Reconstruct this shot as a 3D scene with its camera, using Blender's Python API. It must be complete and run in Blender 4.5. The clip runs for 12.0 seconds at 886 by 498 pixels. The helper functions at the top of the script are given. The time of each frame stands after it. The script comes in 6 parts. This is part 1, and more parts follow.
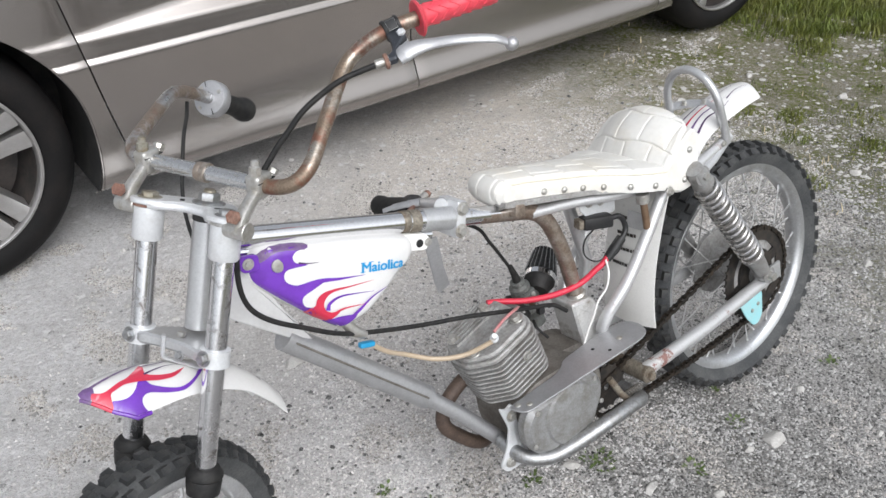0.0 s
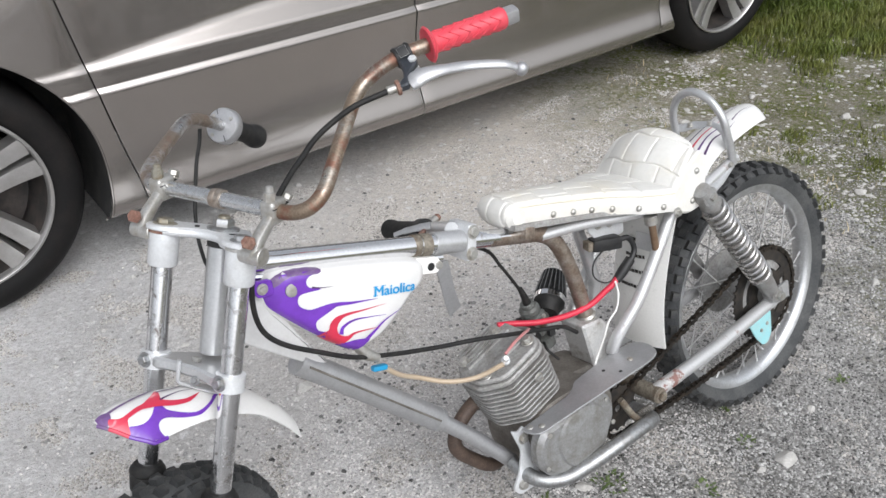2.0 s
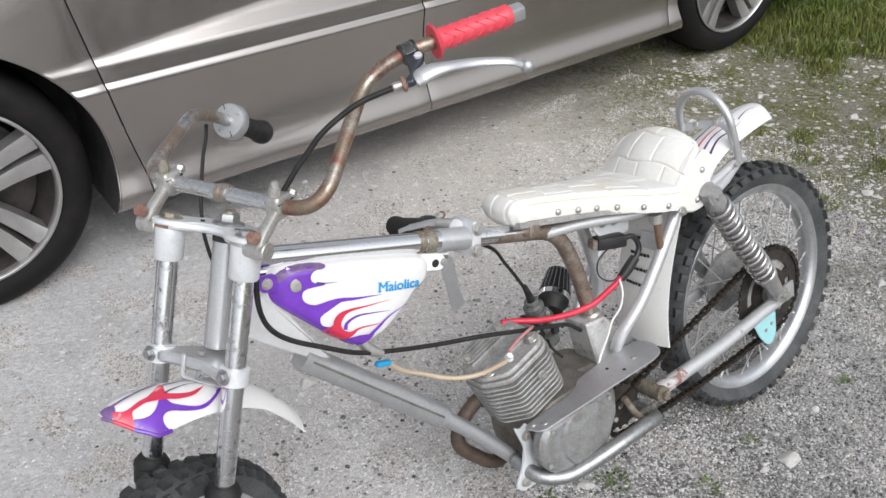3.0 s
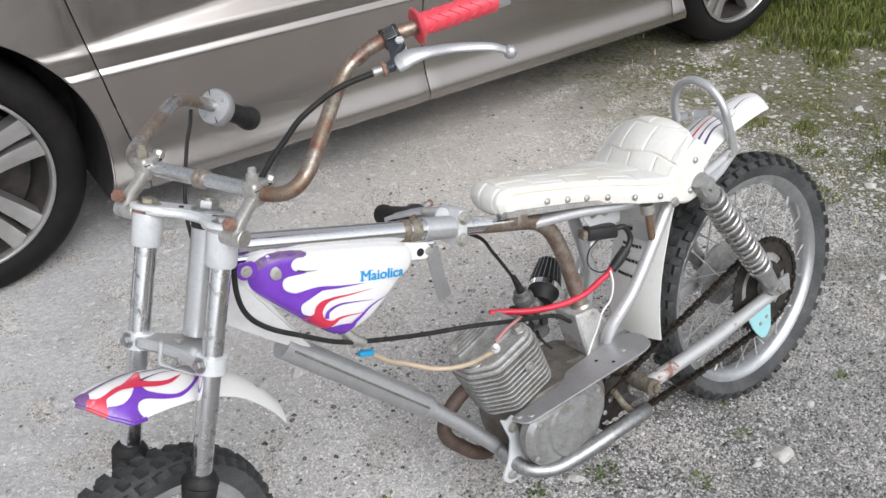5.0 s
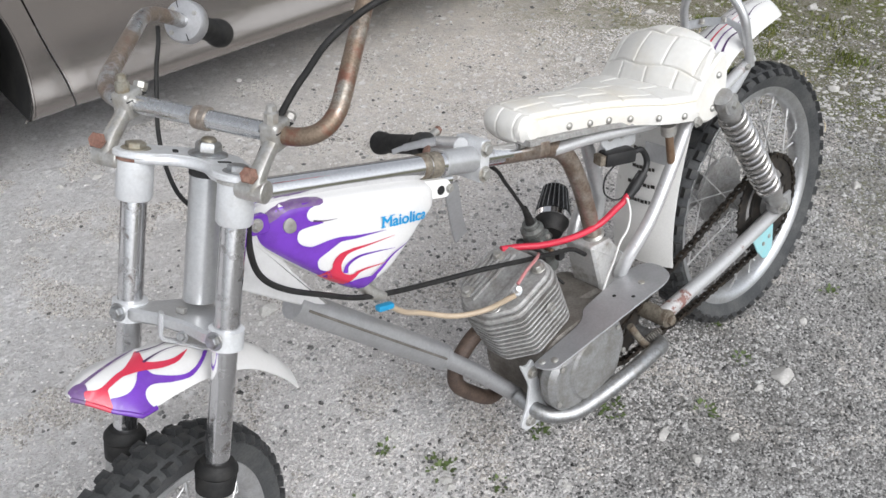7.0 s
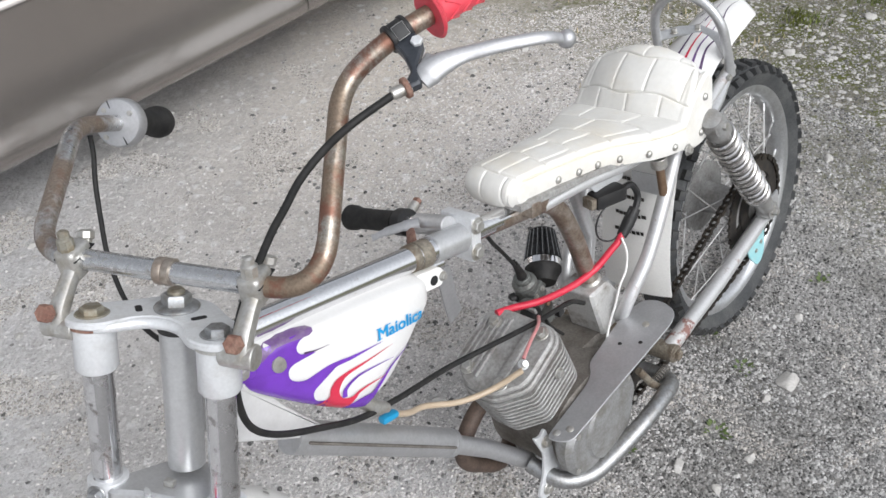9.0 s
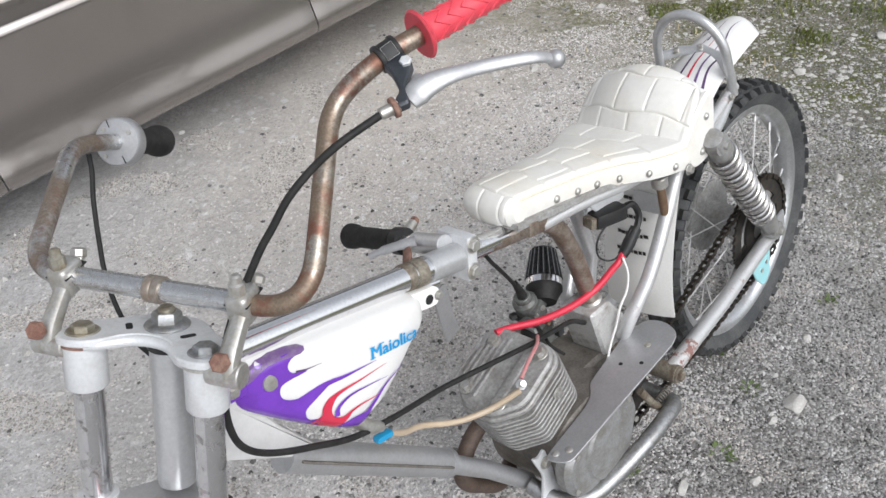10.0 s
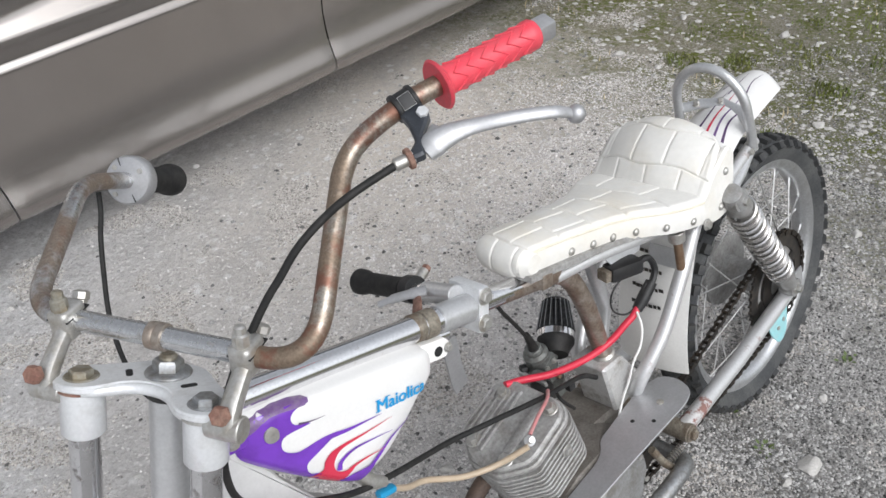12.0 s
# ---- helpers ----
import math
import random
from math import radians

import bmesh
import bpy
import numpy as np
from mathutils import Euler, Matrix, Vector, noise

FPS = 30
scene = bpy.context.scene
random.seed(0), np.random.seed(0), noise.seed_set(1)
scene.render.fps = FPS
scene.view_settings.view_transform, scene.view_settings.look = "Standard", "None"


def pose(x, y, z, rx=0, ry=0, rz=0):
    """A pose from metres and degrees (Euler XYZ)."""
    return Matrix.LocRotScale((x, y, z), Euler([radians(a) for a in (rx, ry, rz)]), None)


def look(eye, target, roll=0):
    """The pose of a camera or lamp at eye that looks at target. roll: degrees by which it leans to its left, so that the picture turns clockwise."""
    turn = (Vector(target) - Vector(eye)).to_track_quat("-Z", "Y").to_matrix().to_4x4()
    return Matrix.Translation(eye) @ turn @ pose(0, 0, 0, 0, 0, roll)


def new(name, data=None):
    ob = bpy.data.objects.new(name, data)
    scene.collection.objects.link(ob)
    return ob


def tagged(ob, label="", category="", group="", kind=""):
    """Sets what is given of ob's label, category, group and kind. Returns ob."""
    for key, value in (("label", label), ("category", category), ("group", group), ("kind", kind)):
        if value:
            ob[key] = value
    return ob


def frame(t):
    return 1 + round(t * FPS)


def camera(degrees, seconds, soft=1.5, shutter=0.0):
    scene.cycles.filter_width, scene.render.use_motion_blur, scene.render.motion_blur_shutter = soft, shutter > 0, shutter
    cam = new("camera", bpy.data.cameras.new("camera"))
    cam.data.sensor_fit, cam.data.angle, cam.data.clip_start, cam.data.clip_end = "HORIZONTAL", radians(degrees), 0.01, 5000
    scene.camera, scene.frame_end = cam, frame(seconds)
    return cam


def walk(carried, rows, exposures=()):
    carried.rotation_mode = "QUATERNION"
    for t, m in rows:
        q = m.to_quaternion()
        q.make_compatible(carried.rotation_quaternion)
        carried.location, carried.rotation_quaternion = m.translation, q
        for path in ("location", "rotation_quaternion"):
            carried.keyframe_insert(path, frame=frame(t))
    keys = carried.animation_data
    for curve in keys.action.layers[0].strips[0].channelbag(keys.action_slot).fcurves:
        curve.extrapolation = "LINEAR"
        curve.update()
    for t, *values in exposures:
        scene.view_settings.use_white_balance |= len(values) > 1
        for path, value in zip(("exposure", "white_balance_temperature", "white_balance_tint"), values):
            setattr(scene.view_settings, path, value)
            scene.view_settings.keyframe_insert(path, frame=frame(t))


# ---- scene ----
cam = camera(53.2, 12.0)
PATH = [
    (0, (0.025, -0.002, 1.293), (0.012, 1.645, 0.16), -2.0),
    (0.5, (0.023, -0.007, 1.296), (0.016, 1.644, 0.168), -2.0),
    (1, (0.018, -0.01, 1.299), (0.009, 1.652, 0.186), -2.5),
    (1.5, (0.015, -0.01, 1.3), (0.004, 1.661, 0.201), -2.7),
    (2, (0.014, -0.01, 1.299), (-0.005, 1.667, 0.209), -2.7),
    (2.5, (0.014, -0.011, 1.297), (-0.014, 1.665, 0.205), -2.7),
    (3, (0.017, -0.014, 1.299), (-0.017, 1.661, 0.206), -2.5),
    (5, (0.051, -0.001, 1.286), (-0.004, 1.662, 0.177), -2.4),
    (5.5, (0.055, 0.012, 1.276), (-0.005, 1.66, 0.145), -2.2),
    (6, (-0.006, 0.051, 1.258), (-0.006, 1.652, 0.058), -0.5),
    (6.5, (-0.077, 0.103, 1.251), (-0.001, 1.665, 0.004), 0.4),
    (6.7, (-0.099, 0.123, 1.247), (0.016, 1.667, -0.019), 0.7),
    (8.3, (-0.122, 0.34, 1.283), (0.143, 1.742, -0.118), -1.0),
    (8.5, (-0.126, 0.355, 1.291), (0.143, 1.764, -0.103), -1.4),
    (9, (-0.138, 0.355, 1.3), (0.136, 1.778, -0.078), -3.1),
    (9.5, (-0.126, 0.342, 1.295), (0.157, 1.783, -0.062), -3.0),
    (10, (-0.113, 0.35, 1.299), (0.129, 1.809, -0.046), -3.9),
    (10.5, (-0.111, 0.362, 1.297), (0.115, 1.835, -0.037), -3.4),
    (11, (-0.107, 0.367, 1.3), (0.112, 1.857, -0.016), -3.3),
    (11.5, (-0.108, 0.371, 1.3), (0.121, 1.885, 0.013), -2.8),
    (12, (-0.109, 0.376, 1.297), (0.122, 1.893, 0.014), -2.5),
]
walk(cam, [(t, look(eye, target, roll)) for t, eye, target, roll in PATH], [(0, 0.31, 6200, 10), (8.5, 0.29, 6200, 10), (10.2, 0.28, 6200, 10), (11.2, 0.22, 6200, 10), (12, 0.22, 6200, 10)])

# ---- world and light ----
SUN_UP, SUN_ROUND = 46.0, 152.0
world = bpy.data.worlds.new("sky")
world.use_nodes = True
scene.world = world
wn = world.node_tree.nodes
sky = wn.new("ShaderNodeTexSky")
sky.sky_type = "NISHITA"
sky.sun_disc = False
sky.sun_elevation, sky.sun_rotation = radians(SUN_UP), radians(SUN_ROUND)
sky.air_density, sky.dust_density, sky.ozone_density = 1.0, 4.0, 0.6
pale = wn.new("ShaderNodeHueSaturation")  # thin high cloud
pale.inputs["Saturation"].default_value = 0.12
world.node_tree.links.new(sky.outputs[0], pale.inputs["Color"])
world.node_tree.links.new(pale.outputs[0], wn["Background"].inputs[0])
wn["Background"].inputs[1].default_value = 0.15
sun = new("sun", bpy.data.lights.new("sun", "SUN"))
sun.data.energy, sun.data.angle, sun.data.color = 0.75, radians(50), (1.0, 0.965, 0.92)
sa = radians(SUN_ROUND)
sun.matrix_world = look((0, 0, 0), (-math.sin(sa) * math.cos(radians(SUN_UP)), -math.cos(sa) * math.cos(radians(SUN_UP)), -math.sin(radians(SUN_UP))))


# ---- materials ----
def mat(name, base, rough=0.5, metal=0.0, other=None, amount=0.5, scale=30.0, edge=(0.4, 0.65), grain=0.0, grain_scale=300.0,
        bump=0.0, bump_scale=200.0, coat=0.0, rough2=None, metal2=None, island=0.0, spec=None):
    """A surface with a base colour, a second colour in noise patches, fine grain and relief."""
    m = bpy.data.materials.new(name)
    m.use_nodes = True
    nt = m.node_tree
    n, ln = nt.nodes, nt.links
    b = n["Principled BSDF"]
    b.inputs["Metallic"].default_value = metal
    b.inputs["Roughness"].default_value = rough
    b.inputs["Coat Weight"].default_value = coat
    b.inputs["Coat Roughness"].default_value = 0.06
    if spec is not None:
        b.inputs["Specular IOR Level"].default_value = spec
    co = n.new("ShaderNodeTexCoord")
    rgb = n.new("ShaderNodeRGB")
    rgb.outputs[0].default_value = (*base, 1)
    out = rgb.outputs[0]
    if other is not None:
        tx = n.new("ShaderNodeTexNoise")
        tx.inputs["Scale"].default_value, tx.inputs["Detail"].default_value, tx.inputs["Roughness"].default_value = scale, 8, 0.65
        ln.new(co.outputs["Object"], tx.inputs["Vector"])
        rp = n.new("ShaderNodeMapRange")
        rp.inputs[1].default_value, rp.inputs[2].default_value, rp.inputs[4].default_value = edge[0], edge[1], amount
        ln.new(tx.outputs["Fac"], rp.inputs[0])
        mx = n.new("ShaderNodeMix")
        mx.data_type = "RGBA"
        ln.new(rp.outputs[0], mx.inputs[0])
        ln.new(out, mx.inputs[6])
        mx.inputs[7].default_value = (*other, 1)
        out = mx.outputs[2]
        for key, low, high in (("Roughness", rough, rough2), ("Metallic", metal, metal2)):
            if high is not None:
                r2 = n.new("ShaderNodeMapRange")
                r2.inputs[3].default_value, r2.inputs[4].default_value = low, high
                ln.new(rp.outputs[0], r2.inputs[0])
                ln.new(r2.outputs[0], b.inputs[key])
    if grain or island:
        val = n.new("ShaderNodeMath")
        val.operation = "ADD"
        val.inputs[0].default_value, val.inputs[1].default_value = 1.0, 0.0
        if grain:
            g = n.new("ShaderNodeTexNoise")
            g.inputs["Scale"].default_value, g.inputs["Detail"].default_value = grain_scale, 4
            ln.new(co.outputs["Object"], g.inputs["Vector"])
            gr = n.new("ShaderNodeMapRange")
            gr.inputs[1].default_value, gr.inputs[2].default_value, gr.inputs[3].default_value, gr.inputs[4].default_value = 0.3, 0.7, 1 - grain, 1 + grain
            ln.new(g.outputs["Fac"], gr.inputs[0])
            ln.new(gr.outputs[0], val.inputs[0])
        if island:
            ge = n.new("ShaderNodeNewGeometry")
            ir = n.new("ShaderNodeMapRange")
            ir.inputs[3].default_value, ir.inputs[4].default_value = -island, island
            ln.new(ge.outputs["Random Per Island"], ir.inputs[0])
            ln.new(ir.outputs[0], val.inputs[1])
        sc = n.new("ShaderNodeVectorMath")
        sc.operation = "SCALE"
        ln.new(out, sc.inputs[0])
        ln.new(val.outputs[0], sc.inputs[3])
        out = sc.outputs[0]
    ln.new(out, b.inputs["Base Color"])
    if bump:
        bt = n.new("ShaderNodeTexNoise")
        bt.inputs["Scale"].default_value, bt.inputs["Detail"].default_value = bump_scale, 5
        ln.new(co.outputs["Object"], bt.inputs["Vector"])
        bp = n.new("ShaderNodeBump")
        bp.inputs["Strength"].default_value, bp.inputs["Distance"].default_value = bump, 0.002
        ln.new(bt.outputs["Fac"], bp.inputs["Height"])
        ln.new(bp.outputs[0], b.inputs["Normal"])
    return m


CHROME = mat("pitted_chrome", (0.72, 0.72, 0.73), 0.16, 1.0, (0.14, 0.115, 0.1), 0.85, 75, (0.54, 0.67), rough2=0.6, grain=0.08, grain_scale=500)
SILVER = mat("silver_paint", (0.57, 0.575, 0.58), 0.3, 0.6, (0.5, 0.5, 0.5), 0.5, 40, grain=0.06, bump=0.08, bump_scale=150)
WHITESILVER = mat("pale_silver_paint", (0.7, 0.71, 0.72), 0.35, 0.3, (0.5, 0.49, 0.47), 0.45, 60, (0.5, 0.7), grain=0.05)
ZINC = mat("zinc_plate", (0.54, 0.53, 0.505), 0.44, 0.85, (0.36, 0.32, 0.25), 0.7, 70, (0.45, 0.7), rough2=0.55, grain=0.1)


def bar_material(name, chrome, film, rust, filmed, rusted, scale):
    """Old chrome: a brown film in long patches, red rust within it, pinholes all over."""
    m = mat(name, chrome, 0.26, 0.95, film, 0.92, scale, filmed, rough2=0.5, metal2=0.55, grain=0.22, grain_scale=420, bump=0.06, bump_scale=350)
    n, ln = m.node_tree.nodes, m.node_tree.links
    b = n["Principled BSDF"]
    co = n.new("ShaderNodeTexCoord")
    under = b.inputs["Base Color"].links[0].from_socket
    for sc, lo, hi, top, colour in ((scale * 1.7, rusted[0], rusted[1], 0.85, rust), (210.0, 0.6, 0.68, 0.75, (0.09, 0.06, 0.045))):
        tx = n.new("ShaderNodeTexNoise")
        tx.inputs["Scale"].default_value, tx.inputs["Detail"].default_value, tx.inputs["Roughness"].default_value = sc, 9, 0.7
        ln.new(co.outputs["Object"], tx.inputs["Vector"])
        rp = n.new("ShaderNodeMapRange")
        rp.inputs[1].default_value, rp.inputs[2].default_value, rp.inputs[4].default_value = lo, hi, top
        ln.new(tx.outputs["Fac"], rp.inputs[0])
        mx = n.new("ShaderNodeMix")
        mx.data_type = "RGBA"
        ln.new(rp.outputs[0], mx.inputs[0])
        ln.new(under, mx.inputs[6])
        mx.inputs[7].default_value = (*colour, 1)
        under = mx.outputs[2]
    ln.new(under, b.inputs["Base Color"])
    return m


RUSTBAR = bar_material("rusty_chrome", (0.47, 0.44, 0.39), (0.2, 0.145, 0.1), (0.21, 0.09, 0.06), (0.35, 0.48), (0.48, 0.58), 13)
BROWNBAR = bar_material("browned_chrome", (0.5, 0.51, 0.52), (0.21, 0.16, 0.12), (0.19, 0.105, 0.075), (0.42, 0.56), (0.55, 0.67), 14)
RUST = mat("rust", (0.2, 0.1, 0.075), 0.8, 0.1, (0.31, 0.2, 0.15), 0.7, 120, grain=0.25, bump=0.4, bump_scale=400)
BROWNTUBE = mat("browned_steel", (0.42, 0.37, 0.32), 0.38, 0.8, (0.2, 0.14, 0.1), 0.8, 35, (0.4, 0.65), rough2=0.6, grain=0.15)
ALU = mat("dull_aluminium", (0.5, 0.5, 0.51), 0.48, 0.75, (0.4, 0.4, 0.4), 0.5, 35, grain=0.06, bump=0.06)
CAST = mat("dirty_cast_aluminium", (0.41, 0.405, 0.395), 0.62, 0.4, (0.24, 0.225, 0.205), 0.75, 38, (0.4, 0.66), grain=0.18, grain_scale=220, bump=0.25, bump_scale=350)
CASTLIGHT = mat("brushed_cast_aluminium", (0.33, 0.33, 0.33), 0.5, 0.5, (0.2, 0.19, 0.165), 0.75, 50, grain=0.1, bump=0.15, bump_scale=300)
SWINGSILVER = mat("chipped_silver_paint", (0.6, 0.6, 0.6), 0.36, 0.5, (0.24, 0.13, 0.1), 0.8, 26, (0.64, 0.72), rough2=0.8, metal2=0.05, grain=0.06)
DULLCHROME = mat("dulled_chrome", (0.62, 0.625, 0.63), 0.26, 0.95, (0.26, 0.225, 0.19), 0.8, 130, (0.58, 0.72), rough2=0.7, grain=0.1)
OILY = mat("oily_engine_casting", (0.2, 0.185, 0.165), 0.6, 0.35, (0.1, 0.085, 0.07), 0.75, 35, (0.4, 0.65), grain=0.2, bump=0.25, bump_scale=300)
WHITE = mat("white_paint", (0.76, 0.75, 0.735), 0.28, 0.0, (0.7, 0.69, 0.66), 0.4, 30, grain=0.02, coat=0.4)
GUSSET = mat("dull_white_paint", (0.6, 0.595, 0.59), 0.4, 0.0, (0.48, 0.47, 0.46), 0.5, 30, grain=0.03)
OLDWHITE = mat("scuffed_white_plastic", (0.8, 0.79, 0.76), 0.45, 0.0, (0.45, 0.43, 0.4), 0.5, 60, (0.62, 0.72), grain=0.03)
PURPLE = mat("purple_paint", (0.17, 0.045, 0.46), 0.26, 0.0, (0.11, 0.03, 0.28), 0.6, 40, coat=0.4)
DARKPURPLE = mat("worn_purple_paint", (0.15, 0.08, 0.22), 0.4, 0.0, (0.3, 0.27, 0.26), 0.7, 60, (0.5, 0.7), grain=0.1)
RED = mat("red_paint", (0.6, 0.03, 0.07), 0.3, 0.0, (0.45, 0.02, 0.06), 0.5, 40, coat=0.4)
LINEDARK = mat("dark_purple_line", (0.07, 0.03, 0.1), 0.4)
BLUETXT = mat("blue_lettering", (0.02, 0.3, 0.62), 0.4)
LEATHER = mat("cream_leatherette", (0.735, 0.72, 0.68), 0.46, 0.0, (0.69, 0.62, 0.49), 0.55, 9, (0.48, 0.72), grain=0.03, grain_scale=120, bump=0.14, bump_scale=420)
PIPING = mat("cream_piping", (0.76, 0.72, 0.6), 0.5, 0.0, (0.62, 0.54, 0.4), 0.5, 30)
RUBBER = mat("tyre_rubber", (0.05, 0.052, 0.054), 0.6, 0.0, (0.12, 0.12, 0.116), 0.7, 14, (0.42, 0.72), grain=0.2, bump=0.2, spec=0.3)
TREAD = mat("tread_rubber", (0.032, 0.033, 0.034), 0.6, 0.0, (0.095, 0.092, 0.085), 0.6, 22, (0.45, 0.7), grain=0.2, bump=0.15, spec=0.4)
BLACK = mat("black_plastic", (0.018, 0.018, 0.019), 0.45, 0.0, (0.04, 0.038, 0.035), 0.5, 60, grain=0.1, spec=0.35)
PERCH = mat("worn_black_lacquer", (0.028, 0.032, 0.04), 0.38, 0.2, (0.07, 0.075, 0.085), 0.6, 60, grain=0.1)
BLACKRUB = mat("black_rubber", (0.013, 0.013, 0.013), 0.6, 0.0, (0.04, 0.037, 0.034), 0.5, 70, grain=0.15, spec=0.3)
REDRUB = mat("red_rubber", (0.72, 0.055, 0.085), 0.42, 0.0, (0.62, 0.09, 0.11), 0.6, 60, grain=0.06)
REDCABLE = mat("red_silicone", (0.62, 0.028, 0.06), 0.36)
PINKHOSE = mat("faded_pink_hose", (0.5, 0.2, 0.2), 0.4, 0.0, (0.4, 0.3, 0.28), 0.6, 80)
FUEL = mat("yellowed_hose", (0.5, 0.4, 0.29), 0.3, 0.0, (0.42, 0.32, 0.22), 0.6, 40)
BLUEPL = mat("blue_plastic", (0.02, 0.27, 0.5), 0.35)
TEAL = mat("turquoise_plate", (0.3, 0.6, 0.63), 0.5, 0.0, (0.42, 0.52, 0.52), 0.5, 60)
CHAINM = mat("oily_chain", (0.022, 0.019, 0.016), 0.45, 0.4, (0.08, 0.055, 0.035), 0.6, 150, (0.45, 0.7), grain=0.3)
SPROCK = mat("black_sprocket", (0.025, 0.023, 0.022), 0.5, 0.3, (0.1, 0.08, 0.06), 0.5, 60)
SPRING = mat("bright_spring", (0.74, 0.73, 0.72), 0.25, 1.0, (0.4, 0.35, 0.3), 0.4, 80)
GREYPAINT = mat("grey_shock_paint", (0.36, 0.36, 0.355), 0.42, 0.4, (0.24, 0.22, 0.2), 0.6, 60, grain=0.1)
RIMSTEEL = mat("weathered_rim", (0.66, 0.67, 0.68), 0.3, 0.9, (0.36, 0.35, 0.33), 0.6, 22, (0.45, 0.72), rough2=0.6, grain=0.1)
SPOKE = mat("steel_spoke", (0.62, 0.62, 0.62), 0.35, 0.9, (0.35, 0.33, 0.3), 0.6, 50)
BRASS = mat("brown_brass", (0.29, 0.2, 0.135), 0.45, 0.7, (0.2, 0.12, 0.07), 0.6, 90)
CARPAINT = mat("champagne_grey_metallic_paint", (0.335, 0.308, 0.288), 0.24, 0.85, (0.315, 0.29, 0.27), 0.5, 3, grain=0.03, grain_scale=900, coat=1.0)
BRIGHTCHROME = mat("bright_chrome", (0.82, 0.82, 0.83), 0.12, 1.0, (0.4, 0.33, 0.27), 0.6, 60, (0.6, 0.75), rough2=0.45, grain=0.05)
STEELNUT = mat("dull_steel", (0.4, 0.41, 0.42), 0.42, 0.85, (0.22, 0.2, 0.17), 0.6, 120, grain=0.1)
YELLOWZINC = mat("yellowed_zinc", (0.42, 0.4, 0.34), 0.42, 0.8, (0.24, 0.18, 0.1), 0.7, 90, grain=0.1)
GRIMED = mat("oil-grimed_steel", (0.3, 0.27, 0.22), 0.5, 0.6, (0.1, 0.07, 0.045), 0.85, 60, (0.4, 0.62), rough2=0.75, metal2=0.1, grain=0.2, bump=0.2)
RUSTCHIP = mat("rust_chipped_silver_paint", (0.55, 0.54, 0.53), 0.4, 0.4, (0.22, 0.09, 0.07), 0.9, 42, (0.5, 0.56), rough2=0.8, metal2=0.05, grain=0.12)
GRIMEBOX = mat("grimy_silver_paint", (0.58, 0.575, 0.56), 0.4, 0.3, (0.2, 0.165, 0.125), 0.8, 22, (0.5, 0.66), rough2=0.7, grain=0.1, bump=0.1)
EXHAUST = mat("burnt_brown_pipe", (0.085, 0.06, 0.048), 0.62, 0.3, (0.15, 0.105, 0.08), 0.7, 40, grain=0.2, bump=0.2)
CARBM = mat("grimy_carburettor_casting", (0.2, 0.21, 0.2), 0.5, 0.45, (0.09, 0.085, 0.075), 0.8, 70, (0.4, 0.65), grain=0.15, bump=0.15)
PLEAT = mat("filter_gauze", (0.04, 0.042, 0.044), 0.45, 0.3, (0.1, 0.1, 0.1), 0.6, 200, grain=0.3)
# near-black for flat pieces that stand in for shaded holes, slots and gaps
GAPSHADE = mat("gap_and_hole_shade", (0.012, 0.012, 0.012), 0.8)
LINER = mat("wheel_arch_liner", (0.015, 0.015, 0.015), 0.9, 0.0, (0.04, 0.037, 0.033), 0.6, 20)
ALLOY = mat("silver_alloy", (0.46, 0.45, 0.44), 0.3, 0.75, (0.34, 0.32, 0.3), 0.5, 25, grain=0.04, coat=0.4)
# near-black puts the shade behind the car wheel's spokes into the colour
ALLOYSHADE = mat("shaded_wheel_pocket", (0.03, 0.028, 0.027), 0.6, 0.2, (0.09, 0.07, 0.06), 0.6, 30)
CARTYRE = mat("road_tyre", (0.011, 0.0105, 0.0105), 0.55, 0.0, (0.026, 0.021, 0.019), 0.5, 14, (0.5, 0.75), grain=0.15, bump=0.12, spec=0.14)
GLASS = mat("dark_car_glass", (0.01, 0.012, 0.012), 0.03, 0.0, coat=1.0)
STONE = mat("pale_limestone", (0.5, 0.485, 0.46), 0.85, 0.0, (0.36, 0.345, 0.32), 0.7, 40, grain=0.12, bump=0.3, bump_scale=150)
GRAVELM = mat("crushed_gravel", (0.3, 0.294, 0.285), 0.9, 0.0, (0.15, 0.145, 0.135), 0.9, 7.0, (0.44, 0.68), grain=0.3, island=0.78, bump=0.2)
CRUMB = mat("dirt_crumbs", (0.37, 0.345, 0.315), 0.95, 0.0, (0.47, 0.45, 0.43), 0.6, 4.0, grain=0.2, island=0.45)
DUSTGRAIN = mat("dusty_gravel", (0.5, 0.478, 0.462), 0.95, 0.0, (0.57, 0.55, 0.535), 0.6, 4.0, grain=0.2, island=0.34)
GRASSM = mat("grass_blades", (0.1, 0.14, 0.016), 0.6, 0.0, (0.16, 0.15, 0.035), 0.8, 3.0, island=0.4)
WEEDM = mat("weed_leaves", (0.085, 0.125, 0.035), 0.6, 0.0, (0.13, 0.16, 0.06), 0.6, 20.0, island=0.35)
STRAW = mat("dry_straw", (0.42, 0.35, 0.22), 0.8, island=0.25)


